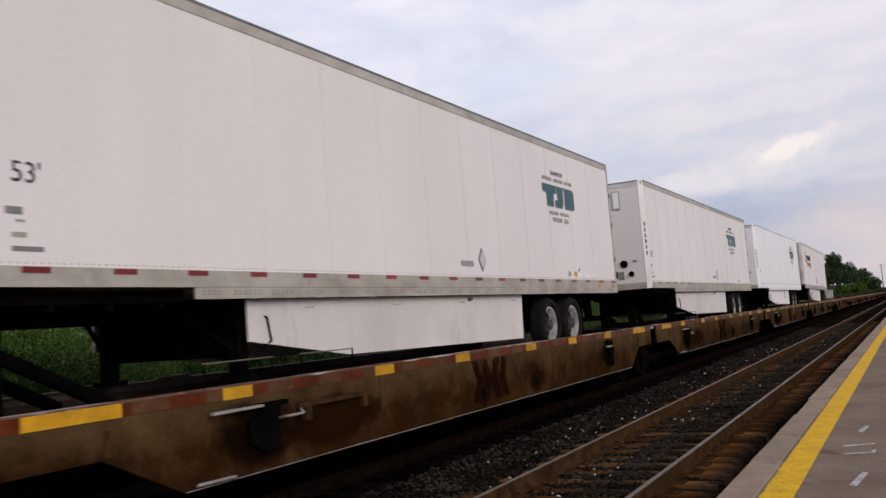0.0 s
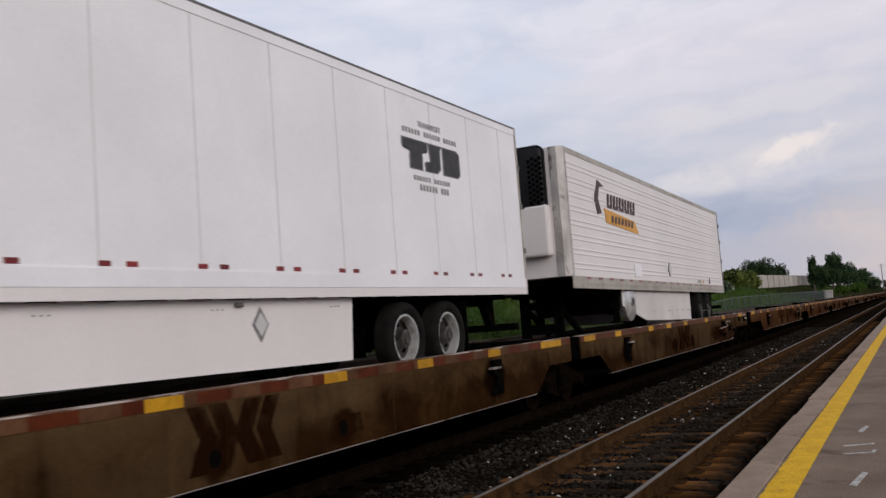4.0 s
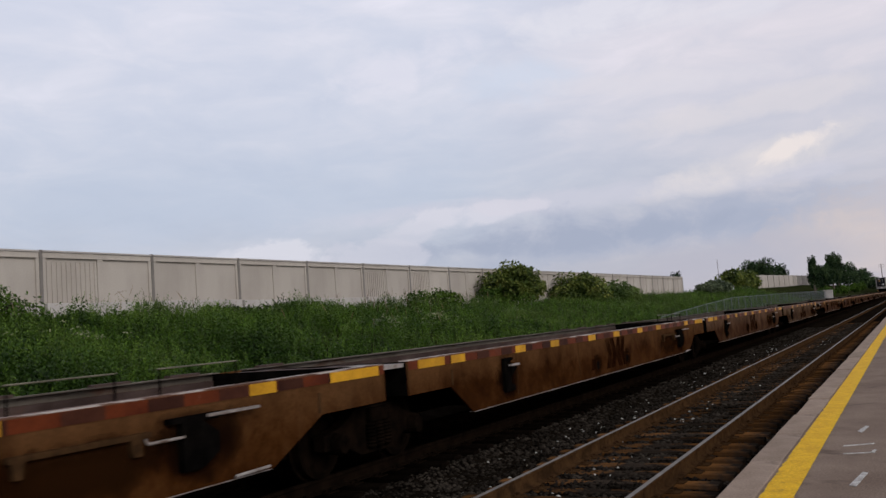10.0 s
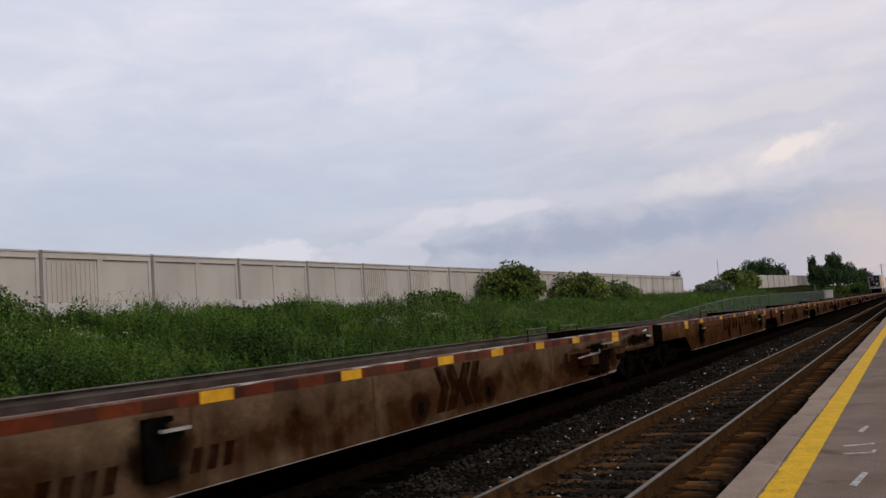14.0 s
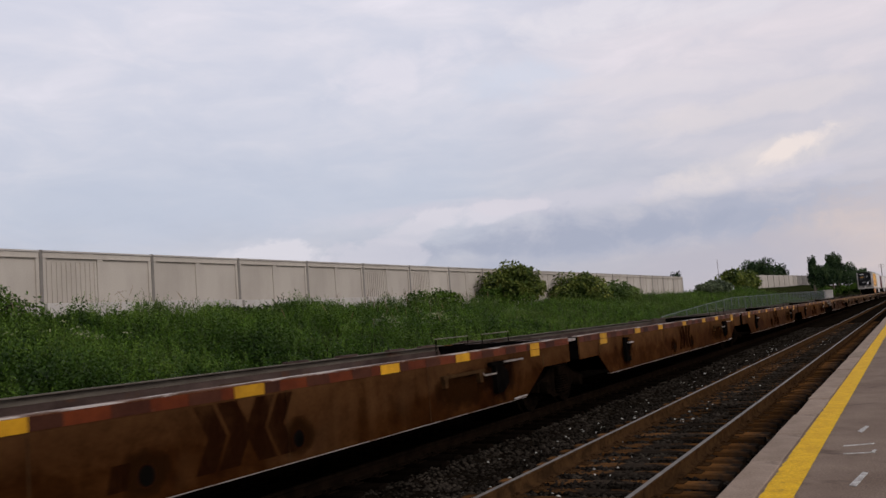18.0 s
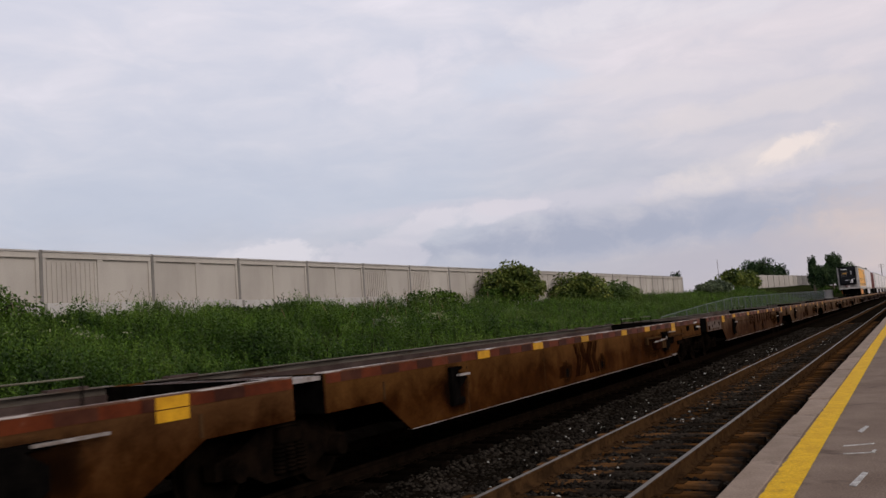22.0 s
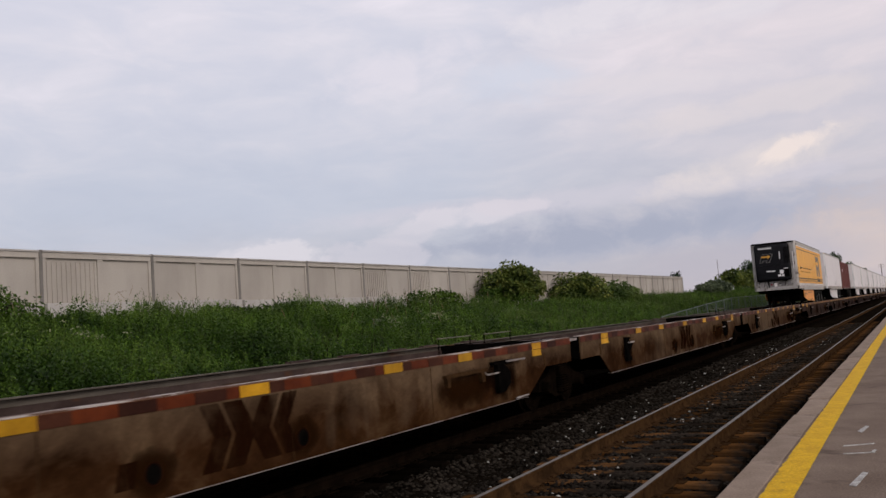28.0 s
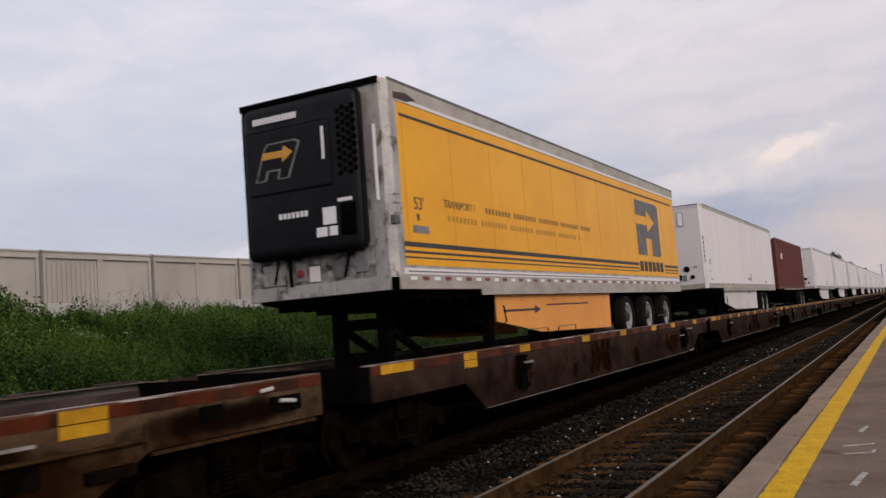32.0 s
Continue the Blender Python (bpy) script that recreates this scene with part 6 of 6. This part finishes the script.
    tube(bm, (-0.10, 0.58, 2.88), (-0.06, 0.72, 2.50), 0.018, 6)
    part("hose", bm, M["black"], tr)
    bm = B()
    tube(bm, (-0.06, 0.44, 2.88), (-0.06, 0.42, 2.44), 0.03, 6)
    part("hose", bm, M["black"], tr)
    bm = B()
    tube(bm, (-0.06, -0.62, 2.88), (-0.06, -0.50, 2.50), 0.02, 6)
    part("hose", bm, M["black"], tr)
    # cooling unit with its print
    u = cooling_unit(tr, False)
    x = -0.216
    for i in range(12):
        yy = 0.84 - i * 0.066
        bm = B()
        box(bm, x - 0.002, x + 0.02, yy - 0.05, yy, 4.82, 4.91)
        part("print_bar", bm, M["white_gloss"], u)
    bm = B()
    box(bm, x - 0.006, x + 0.01, -0.40, -0.355, 4.16, 4.62)
    part("print_bar", bm, M["white_gloss"], u)
    for i in range(7):
        yy = 0.46 - i * 0.075
        bm = B()
        box(bm, -0.208, -0.19, yy - 0.05, yy, 3.40, 3.48)
        part("number_bar", bm, M["white_gloss"], u)
    for (y0, y1, z0, z1, m) in ((-0.52, -0.30, 3.24, 3.48, "white_gloss"), (-0.36, -0.18, 3.08, 3.21, "white_gloss"), (-0.53, -0.40, 3.08, 3.21, "white_gloss"), (-0.80, -0.56, 3.53, 3.58, "white_gloss"), (-0.84, -0.60, 3.06, 3.50, "black")):
        bm = B()
        box(bm, -0.208, -0.19, y0, y1, z0, z1)
        part("label", bm, M[m], u)
    def FR(u0, v):
        return (0.84 - u0 * 0.90, 3.98 + v * 0.54)
    for q, m, d in (([(0.0, 0.0), (0.22, 0.0), (0.28, 0.24), (0.48, 0.24), (0.44, 0.0), (0.68, 0.0), (0.92, 0.92), (0.84, 1.0), (0.28, 1.0), (0.20, 0.86)], "grey_print", 0.004),
                    ([(0.04, 0.03), (0.19, 0.03), (0.25, 0.28), (0.53, 0.28), (0.49, 0.03), (0.65, 0.03), (0.88, 0.90), (0.82, 0.96), (0.30, 0.96), (0.23, 0.84)], "unit_black", 0.007),
                    ([(0.14, 0.58), (0.56, 0.58), (0.56, 0.44), (0.78, 0.68), (0.60, 0.88), (0.58, 0.76), (0.18, 0.76)], "gold", 0.010)):
        bm = B()
        prism(bm, [FR(*p) for p in q], "x", x - d, x + 0.01)
        part("emblem", bm, M[m], u, "arrow emblem in outline")
    # large arrow emblem on the side
    def SR(u0, v):
        return (11.95 + u0 * 2.35, 3.14 + v * 1.44)
    for q, m, d in (([(0.0, 0.0), (0.36, 0.0), (0.36, 0.32), (0.60, 0.32), (0.60, 0.0), (0.96, 0.0), (0.96, 0.94), (0.88, 1.0), (0.0, 1.0)], "dark_rail", 0.010),
                    ([(0.0, 0.56), (0.44, 0.56), (0.44, 0.44), (0.76, 0.64), (0.44, 0.84), (0.44, 0.72), (0.0, 0.72)], "reefer_yellow", 0.014)):
        bm = B()
        prism(bm, [SR(*p) for p in q], "y", -HW - d, -HW)
        part("emblem", bm, M[m], tr, "large dark emblem with an arrow")
    for i in range(6):
        a = 12.0 + i * 0.40
        bar(tr, a, a + 0.30, 2.72, 2.98, M["dark_print"], "print_bar", y=-HW - 0.008)
    lettering("53'", 0.26, 0.58, 3.40, -HW - 0.008, M["dark_print"], tr)
    bar(tr, 0.66, 0.72, 3.24, 3.34, M["dark_print"], "print_bar", y=-HW - 0.006)
    bar(tr, 0.52, 0.98, 3.06, 3.17, M["grey_print"], "number_bar", y=-HW - 0.006)
    lettering("TRANSPORT /", 0.17, 1.50, 3.50, -HW - 0.008, M["dark_print"], tr)
    for r, (a, b, m) in enumerate(((2.95, 8.4, "amber_print"), (1.6, 7.6, "amber_faint"))):
        n = int((b - a) / 0.13)
        for i in range(n):
            if i % 9 != 8:
                bar(tr, a + i * 0.13, a + i * 0.13 + 0.07, 3.51 - r * 0.22, 3.60 - r * 0.22, M[m], "print_bar", y=-HW - 0.006)
    bm = B()
    prism(bm, [(0.22, 4.93), (0.22, 5.02), (0.55, 5.06), (0.85, 5.0), (0.55, 4.93)], "y", -HW - 0.016, -HW)
    part("badge", bm, M["brown_print"], tr)
    underframe(tr, L, (10.75, 12.58, 14.40), M["reefer_orange"])
    for pts in ([(3.6, 1.88), (5.0, 1.88), (5.0, 1.82), (5.3, 1.90), (5.0, 1.98), (5.0, 1.92), (3.6, 1.92)], [(5.6, 1.96), (8.0, 1.96), (8.0, 1.99), (5.6, 1.99)]):
        bm = B()
        prism(bm, pts, "y", -HW + 0.106, -HW + 0.12)
        part("print_bar", bm, M["brown_print"], tr)
    return tr


def container_on_chassis(label):
    L = 12.19
    tr = tagged(new("container_trailer"), label, "trailer", "trailers on the train")
    bm = B()
    # corrugated plan outline
    pts, x = [(0.12, -1.20)], 0.12
    while x < L - 0.35:
        pts += [(x + 0.05, -1.17), (x + 0.14, -1.17), (x + 0.19, -1.20), (x + 0.28, -1.20)]
        x += 0.28
    pts += [(L - 0.1, -1.20), (L - 0.1, 1.2), (0.12, 1.2)]
    prism(bm, pts, "z", 2.42, 4.86)
    part("container", bm, M["container_red"], tr, "brown-red corrugated container")
    for x in (0.0, L - 0.15):
        for s in (-1.22, 1.07):
            bm = B()
            box(bm, x, x + 0.15, s, s + 0.15, 2.28, 4.94, 0.01)
            part("corner_post", bm, M["container_red"], tr)
    for z in (2.28, 4.84):
        for s in (-1.22, 1.16):
            bm = B()
            box(bm, 0.15, L - 0.15, s, s + 0.06, z, z + 0.13)
            part("side_rail", bm, M["container_red"], tr)
    bm = B()
    box(bm, 0.0, 0.05, -1.07, 1.07, 2.42, 4.86)
    part("front_wall", bm, M["container_red"], tr)
    bar(tr, 2.0, 2.6, 3.9, 4.2, M["white_box"], "sticker", y=-1.205)
    underframe(tr, L, (9.2, 10.5), M["black"], True, False)
    return tr


def load_train():
    spots = [(dry_van("white smooth-sided semi-trailer with teal emblem on a flat car", "A"), 3.65),
             (dry_van("white smooth-sided semi-trailer with teal emblem and dark number bars", "B"), 22.90),
             (dry_van("clean white semi-trailer with paired red reflectors and teal emblem", "C"), 41.68),
             (reefer_amber("amber yellow refrigerated trailer with black cooling unit"), 373.3)]
    for ob, x in spots:
        place(ob, x)
    # its nose rides high on the hitch
    place(reefer_ribbed("white ribbed refrigerated trailer with gold and brown emblem"), 60.62, z=0.165, tilt=0.63)
    plain = dry_van("plain white semi-trailer with smooth sides", "D")
    place(plain, joint(4, 1) + 1.35)
    place(container_on_chassis("brown-red corrugated container on a chassis"), joint(4, 2) + 0.9)
    for u, j in ((4, 3), (4, 4), (5, 0), (5, 1), (5, 2), (5, 3), (5, 4), (6, 0), (6, 1)):
        place(plain, joint(u, j) + (1.35 if j else 1.5))


load_train()


def motions():
    # the axles turn with the way gone; all bogies roll alike, so they share the keys
    turned = {}
    for ob, x, y, z, tilt in MOVERS:
        for axle in ob.children if ob.name.startswith("rail_bogie") else ():
            if not axle.name.startswith("axle"):
                continue
            at = axle.matrix_basis.translation.copy()
            key = round(at.x, 2)
            if key in turned:
                axle.rotation_mode = "QUATERNION"
                keys = axle.animation_data_create()
                keys.action = turned[key].action
                keys.action_slot = turned[key].action_slot
            else:
                walk(axle, [(i / 30, pose(at.x, at.y, at.z, 0, -math.degrees(run(i / 30) / 0.42), 0)) for i in range(961)])
                turned[key] = axle.animation_data
    times = [0.0, 1 / 30] + [float(i) for i in range(1, 32)] + [32 - 1 / 30, 32.0]
    for ob, x, y, z, tilt in MOVERS:
        walk(ob, [(t, pose(x - run(t), y, z, 0, tilt, 0)) for t in times])


# ---- plants ----
def leaf_cloud(name, centres, normals, size, material, parent=None, slim=0.5, seed=0):
    """Many small diamond leaves, one quad each, folded a little along the rib."""
    rng = np.random.default_rng(seed)
    n = len(centres)
    c = np.asarray(centres, float)
    d = np.asarray(normals, float) + 0.40 * rng.normal(size=(n, 3))
    d /= np.linalg.norm(d, axis=1)[:, None] + 1e-9
    r = np.array((0.0, 0.0, 1.0)) + 0.45 * rng.normal(size=(n, 3))
    side = np.cross(d, r)
    side /= np.linalg.norm(side, axis=1)[:, None] + 1e-9
    up = np.cross(side, d)
    s = np.asarray(size, float)[:, None] if np.ndim(size) else np.full((n, 1), size)
    verts = np.stack([c - d * s, c + side * s * slim + up * s * 0.12, c + d * s, c - side * s * slim + up * s * 0.12], 1).reshape(-1, 3)
    faces = np.arange(4 * n).reshape(-1, 4)
    return raw(name, verts, faces, material, parent)


def bank_points(rng, count, x0, x1, y0, y1):
    u = rng.random(count)
    ys = y0 + (y1 - y0) * rng.random(count)
    xs = x0 * (x1 / x0) ** u
    ok = xs > 0.56 * ys
    return xs[ok], ys[ok]


def weeds():
    """Upright leafy stems of three kinds, whorl over whorl, in drifts and uneven mounds."""
    rng = np.random.default_rng(11)
    kinds = {k: ([], [], []) for k in range(4)}
    xs, ys = bank_points(rng, 33000, 5.5, 125.0, 11.2, 21.7)
    for x, y in zip(xs, ys):
        sort = noise.noise((x * 0.22, y * 0.35, 8.0)) + 0.16 * rng.normal() + 0.010 * max(0.0, min(x, 60.0) - 18.0)
        kind = 0 if -0.16 < sort < 0.30 else (1 if sort >= 0.30 else 2)
        gap = noise.noise((x * 1.1, y * 1.1, 21.0)) + 0.25 * rng.normal()
        if gap < -0.12:
            continue
        far = 1 + x / 45
        mound = 0.42 + 0.8 * noise.noise((x * 0.33, y * 0.5, 1.0)) + 1.1 * noise.noise((x * 0.8, y * 1.0, 4.0)) + 0.5 * noise.noise((x * 2.2, y * 2.2, 14.0))
        h = (0.18 + 0.60 * max(0.0, mound) + 0.34 * rng.random() ** 3) * min(1.0, max(0.50, (22.4 - y) / 3.0))
        z = bank_z(x, y)
        k = 20 if x < 40 else 13
        leaf = (0.036, 0.033, 0.050)[kind] * far ** 0.55
        wide = (0.042, 0.044, 0.075)[kind] * far ** 0.5
        turn, lx, ly = rng.random() * 6.283, rng.normal() * 0.10, rng.normal() * 0.10
        jit = rng.random((k, 3))
        for i in range(k):
            f = 0.10 + 0.90 * (i + 0.4 * jit[i, 0]) / k
            b = turn + i * 2.4
            r2 = wide * (1.15 - 0.85 * f) * (0.7 + 0.6 * jit[i, 1])
            # top leaves take the lighter greens that stand in for light from above
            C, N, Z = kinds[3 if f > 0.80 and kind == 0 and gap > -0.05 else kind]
            C.append((x + lx * f * f + math.cos(b) * r2, y + ly * f * f + math.sin(b) * r2, z + h * f))
            N.append((math.cos(b), math.sin(b), -0.15 + 1.5 * f * f))
            Z.append(leaf * (1.2 - 0.55 * f) * (0.75 + 0.5 * jit[i, 2]))
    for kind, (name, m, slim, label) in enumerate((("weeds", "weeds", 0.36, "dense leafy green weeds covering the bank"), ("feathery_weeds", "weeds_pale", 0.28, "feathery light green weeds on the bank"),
                                                   ("broadleaf_weeds", "weeds_dark", 0.55, "dark broad-leaved weeds on the bank"), ("weed_tips", "weed_tips", 0.36, "light green weed tips with top light in their colour"))):
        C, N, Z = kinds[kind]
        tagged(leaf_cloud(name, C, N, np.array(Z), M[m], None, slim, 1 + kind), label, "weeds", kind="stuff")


def grass():
    rng = np.random.default_rng(12)
    xs, ys = bank_points(rng, 12000, 5.5, 120.0, 11.4, 21.8)
    n = len(xs)
    z = np.array([bank_z(x, y) for x, y in zip(xs, ys)])
    far = (1 + xs / 45) ** 0.8
    h = (0.20 + 0.26 * rng.random(n)) * (1 + 0.2 * far) * np.where(ys > 19.5, 0.5, 1.0)
    w = 0.0075 * far * (0.7 + 0.6 * rng.random(n))
    a = rng.random(n) * 6.283
    lx, ly = rng.normal(size=n) * 0.13, rng.normal(size=n) * 0.13
    base = np.stack([xs, ys, z - 0.03], 1)
    sd = np.stack([np.cos(a) * w, np.sin(a) * w, 0 * w], 1)
    mid = base + np.stack([lx * 0.35, ly * 0.35, h * 0.6], 1)
    tip = base + np.stack([lx, ly, h], 1)
    verts = np.stack([base - sd, base + sd, mid + sd * 0.8, tip, mid - sd * 0.8], 1).reshape(-1, 3)
    faces = np.arange(5 * n).reshape(-1, 5)
    return tagged(raw("grass", verts, faces, M["grass"]), "bright green tall grass between the weeds", "grass", kind="stuff")


def umbels():
    rng = np.random.default_rng(13)
    C, N = [], []
    for cx, cy, k, sp in ((21.6, 13.4, 40, 0.55), (24.5, 13.5, 30, 0.6), (30.5, 17.4, 22, 0.9), (34, 16.5, 12, 1.4), (11.2, 14.0, 16, 0.6), (30, 14, 14, 2.0)):
        for _ in range(k):
            x, y = cx + rng.normal() * sp, cy + rng.normal() * sp * 0.5
            z = bank_z(x, y) + 0.75 + 0.2 * rng.random()
            for _ in range(5):
                C.append((x + rng.normal() * 0.05, y + rng.normal() * 0.05, z + rng.normal() * 0.015))
                N.append((rng.normal(), rng.normal(), 0.1))
    return tagged(leaf_cloud("flower_umbels", C, N, 0.024, M["bloom"], None, 0.8, 3), "small pale flower heads among the weeds", "flowers", kind="stuff")


def dry_stalks():
    rng = np.random.default_rng(14)
    C, N = [], []
    for cx, cy, k in ((44, 20.3, 60), (33, 19.2, 40), (26, 15.8, 30), (50, 20.5, 40), (17, 20.9, 12), (11.5, 18.5, 10)):
        for _ in range(k):
            x, y = cx + rng.normal() * 2.2, cy + rng.normal() * 0.7
            z = bank_z(x, y) + 0.5
            C.append((x, y, z + 0.45 * rng.random()))
            N.append((rng.normal() * 0.2, rng.normal() * 0.2, 1.0))
    return tagged(leaf_cloud("dry_stalks", C, N, 0.22, M["dry"], None, 0.05, 4), "dry brown stalks standing in the weeds", "weeds", kind="stuff")


weeds()
grass()
umbels()
dry_stalks()


def shrub(name, x, y, rx, ry, h, material, label, seed, leaves=5200, size=0.085, lumps=16):
    rng = np.random.default_rng(seed)
    z0 = bank_z(x, y)
    root = tagged(new(name), label, "shrub" if "shrub" in name or "bush" in name else "tree")
    root.location = (x, y, z0)
    bm = B()
    for k in range(7):
        a = k * 0.9 + rng.random()
        tube(bm, (0, 0, -0.1), (math.cos(a) * rx * 0.5, math.sin(a) * ry * 0.5, h * (0.5 + 0.2 * rng.random())), 0.035, 5)
    part("stems", bm, M["bark"], root)
    C, N, S = [], [], []
    balls = []
    for k in range(lumps):
        a, f = rng.random() * 6.283, rng.random() ** 0.5
        bx_, by_ = math.cos(a) * f * rx * 0.72, math.sin(a) * f * ry * 0.72
        top = h * math.sqrt(max(0.15, 1 - f * f * 0.8))
        balls.append((bx_, by_, top * (0.45 + 0.35 * rng.random()), (0.20 + 0.20 * rng.random()) * min(rx, h)))
    for _ in range(leaves):
        b = balls[rng.integers(len(balls))]
        v = rng.normal(size=3)
        v /= np.linalg.norm(v)
        r = b[3] * (0.72 + 0.36 * rng.random())
        p = (b[0] + v[0] * r * 1.15, b[1] + v[1] * r, b[2] + v[2] * r * 0.9)
        if p[2] < 0.02:
            continue
        C.append(p)
        N.append((v[0], v[1], v[2] * 0.3 - 0.5))
        S.append(size * (0.6 + 0.8 * rng.random()))
    leaf_cloud("crown", C, N, np.array(S), material, root, 0.55, seed + 1)
    return root


shrub("round_shrub", 46.9, 20.6, 3.6, 2.0, 2.5, M["shrub"], "broad yellow-green rounded shrub before the wall", 21, 11000, 0.115, 46)
shrub("round_shrub", 58.4, 20.6, 4.3, 2.0, 2.25, M["shrub"], "spreading yellow-green shrub before the wall", 22, 10000, 0.12, 42)
shrub("low_bush", 64.5, 19.6, 4.0, 1.6, 1.5, M["weeds_pale"], "low green bush beside the spreading shrub", 28, 3600, 0.10, 40)
shrub("low_bush", 36.5, 20.2, 3.0, 1.2, 1.0, M["weeds"], "low dark green bush at the wall", 23, 2600, 0.075, 44)
shrub("low_bush", 13.2, 19.5, 1.6, 1.0, 1.25, M["weeds"], "low green bush with pale flowers", 24, 1600, 0.06, 26)
shrub("low_bush", 44.0, 20.6, 2.4, 1.0, 1.15, M["weeds"], "low dark green bush beside the round shrub", 25, 2200, 0.075, 36)
shrub("grey_bush", 100.0, 19.3, 8.0, 1.8, 1.75, M["shrub_grey"], "grey-green willow bush at the end of the wall", 26, 4500, 0.17, 20)
shrub("far_shrub", 122.0, 20.4, 16.0, 2.2, 3.0, M["shrub"], "wide yellow-green shrub on the bank", 27, 6000, 0.22, 28)


def tree(name, x, y, h, spread, material, label, seed, leaves=5200, size=0.22, narrow=1.0, z0=None):
    rng = np.random.default_rng(seed)
    z0 = bank_z(x, y) if z0 is None else z0
    root = tagged(new(name), label, "tree")
    root.location = (x, y, z0)
    bm = B()
    lathe(bm, [(0.028 * h, -0.3), (0.022 * h, 0.15 * h), (0.013 * h, 0.55 * h), (0.004 * h, 0.93 * h)], 9, (0, 0, 0), "z")
    ends = []
    for k in range(13):
        f = 0.22 + 0.7 * k / 13
        a = k * 2.4 + rng.random()
        reach = spread * (1.05 - abs(f - 0.45)) * (0.7 + 0.5 * rng.random())
        e = (math.cos(a) * reach, math.sin(a) * reach, h * min(0.97, f + 0.12))
        tube(bm, (0, 0, h * f), e, 0.006 * h, 5)
        ends.append(e)
    ends.append((0, 0, h * 0.92))
    part("trunk", bm, M["bark"], root, "tapered trunk with limbs")
    C, N, S = [], [], []
    for _ in range(leaves):
        e = ends[rng.integers(len(ends))]
        f = 0.35 + 0.65 * rng.random() ** 0.6
        v = rng.normal(size=3)
        v /= np.linalg.norm(v)
        r = spread * (0.36 + 0.16 * rng.random())
        C.append((e[0] * f + v[0] * r, e[1] * f + v[1] * r, e[2] * (0.55 + 0.45 * f) + v[2] * r * 0.9 * narrow))
        N.append((v[0], v[1], v[2] + 0.25))
        S.append(size * (0.6 + 0.8 * rng.random()))
    leaf_cloud("crown", C, N, np.array(S), material, root, 0.55, seed + 1)
    return root


tree("broad_tree", 218, 32.0, 6.0, 3.6, M["tree_leaf"], "rounded green tree behind the wall", 31, 6500, 0.24)
tree("broad_tree", 244, 32.5, 5.0, 3.6, M["tree_leaf"], "smaller green tree behind the wall", 32, 3600, 0.34)
tree("small_tree", 114.6, 27.0, 2.9, 0.7, M["tree_leaf"], "dark treetop just above the wall", 33, 700, 0.13)
tree("tall_tree", 160, 14.6, 6.3, 0.7, M["tree_leaf"], "thin dark tree by the track", 34, 4000, 0.13, 1.6)
tree("tall_tree", 167, 15.0, 4.4, 1.0, M["tree_leaf"], "low dark tree by the track", 40, 4000, 0.15, 1.2)
tree("tall_tree", 198, 14.4, 7.9, 1.1, M["tree_leaf"], "tall dark tree with a pointed top by the track", 35, 6500, 0.15, 1.5)
tree("tall_tree", 214, 14.4, 7.8, 1.3, M["tree_leaf"], "tall dark tree by the track", 36, 6500, 0.16, 1.4)
tree("tall_tree", 183, 14.8, 5.0, 1.4, M["tree_leaf"], "low dark tree by the track", 41, 5500, 0.17, 1.1)
tree("far_tree", 245, 14.8, 6.2, 2.8, M["tree_leaf"], "rounded dark tree by the track", 37, 6000, 0.2)
tree("far_tree", 310, 14.8, 5.6, 3.2, M["tree_leaf"], "rounded dark tree far along the track", 38, 3600, 0.34)
tree("far_tree", 390, 15.0, 3.6, 3.4, M["tree_leaf"], "low dark tree far along the track", 39, 3000, 0.36)
for k, (x, y, rx, h) in enumerate(((158, 12.6, 6, 1.7), (200, 12.8, 9, 1.9), (240, 13.0, 12, 2.2), (300, 14.0, 20, 2.8))):
    shrub("trackside_bush", x, y, rx, 1.6, h, M["weeds"], "dark green bushes along the track", 50 + k, 2600, 0.24, 18)


# ---- poles and cabinet ----
def utility_pole(x, y, h, label, arms=True, r=0.13):
    root = tagged(new("utility_pole"), label, "utility pole")
    z0 = bank_z(x, y) if y > 9 else -0.4
    root.location = (x, y, z0)
    bm = B()
    lathe(bm, [(r, -0.5), (r * 0.62, h)], 10, (0, 0, 0), "z")
    part("pole", bm, M["wood"], root)
    if arms:
        for z in (h - 0.5, h - 1.5):
            bm = B()
            box(bm, -0.06, 0.06, -1.1, 1.1, z - 0.07, z + 0.07)
            part("cross_arm", bm, M["wood"], root)
        for yy in (-1.0, -0.4, 0.4, 1.0):
            bm = B()
            lathe(bm, [(0.03, h - 0.43), (0.06, h - 0.40), (0.04, h - 0.28)], 8, (0, yy, 0), "z")
            part("insulator", bm, M["galv"], root)
    return root


utility_pole(464, 12.2, 13.0, "tall weathered utility pole with cross arms", True, 0.24)
utility_pole(164.6, 31.0, 5.8, "thin lamp pole behind the wall", False, 0.07)


def cabinet():
    root = tagged(new("signal_cabinet"), "pale grey trackside equipment cabinet", "cabinet")
    root.location = (130, 10.2, 0.55)
    bm = B()
    box(bm, -0.5, 0.5, -0.5, 0.5, -0.6, 1.75, 0.03)
    part("body", bm, M["coping"], root)
    bm = B()
    box(bm, -0.56, 0.56, -0.56, 0.56, 1.75, 1.83)
    part("roof", bm, M["alu"], root)
    bm = B()
    box(bm, -0.43, 0.43, -0.53, -0.50, -0.2, 1.65, 0.01)
    part("door", bm, M["coping"], root)
    return root


cabinet()


motions()
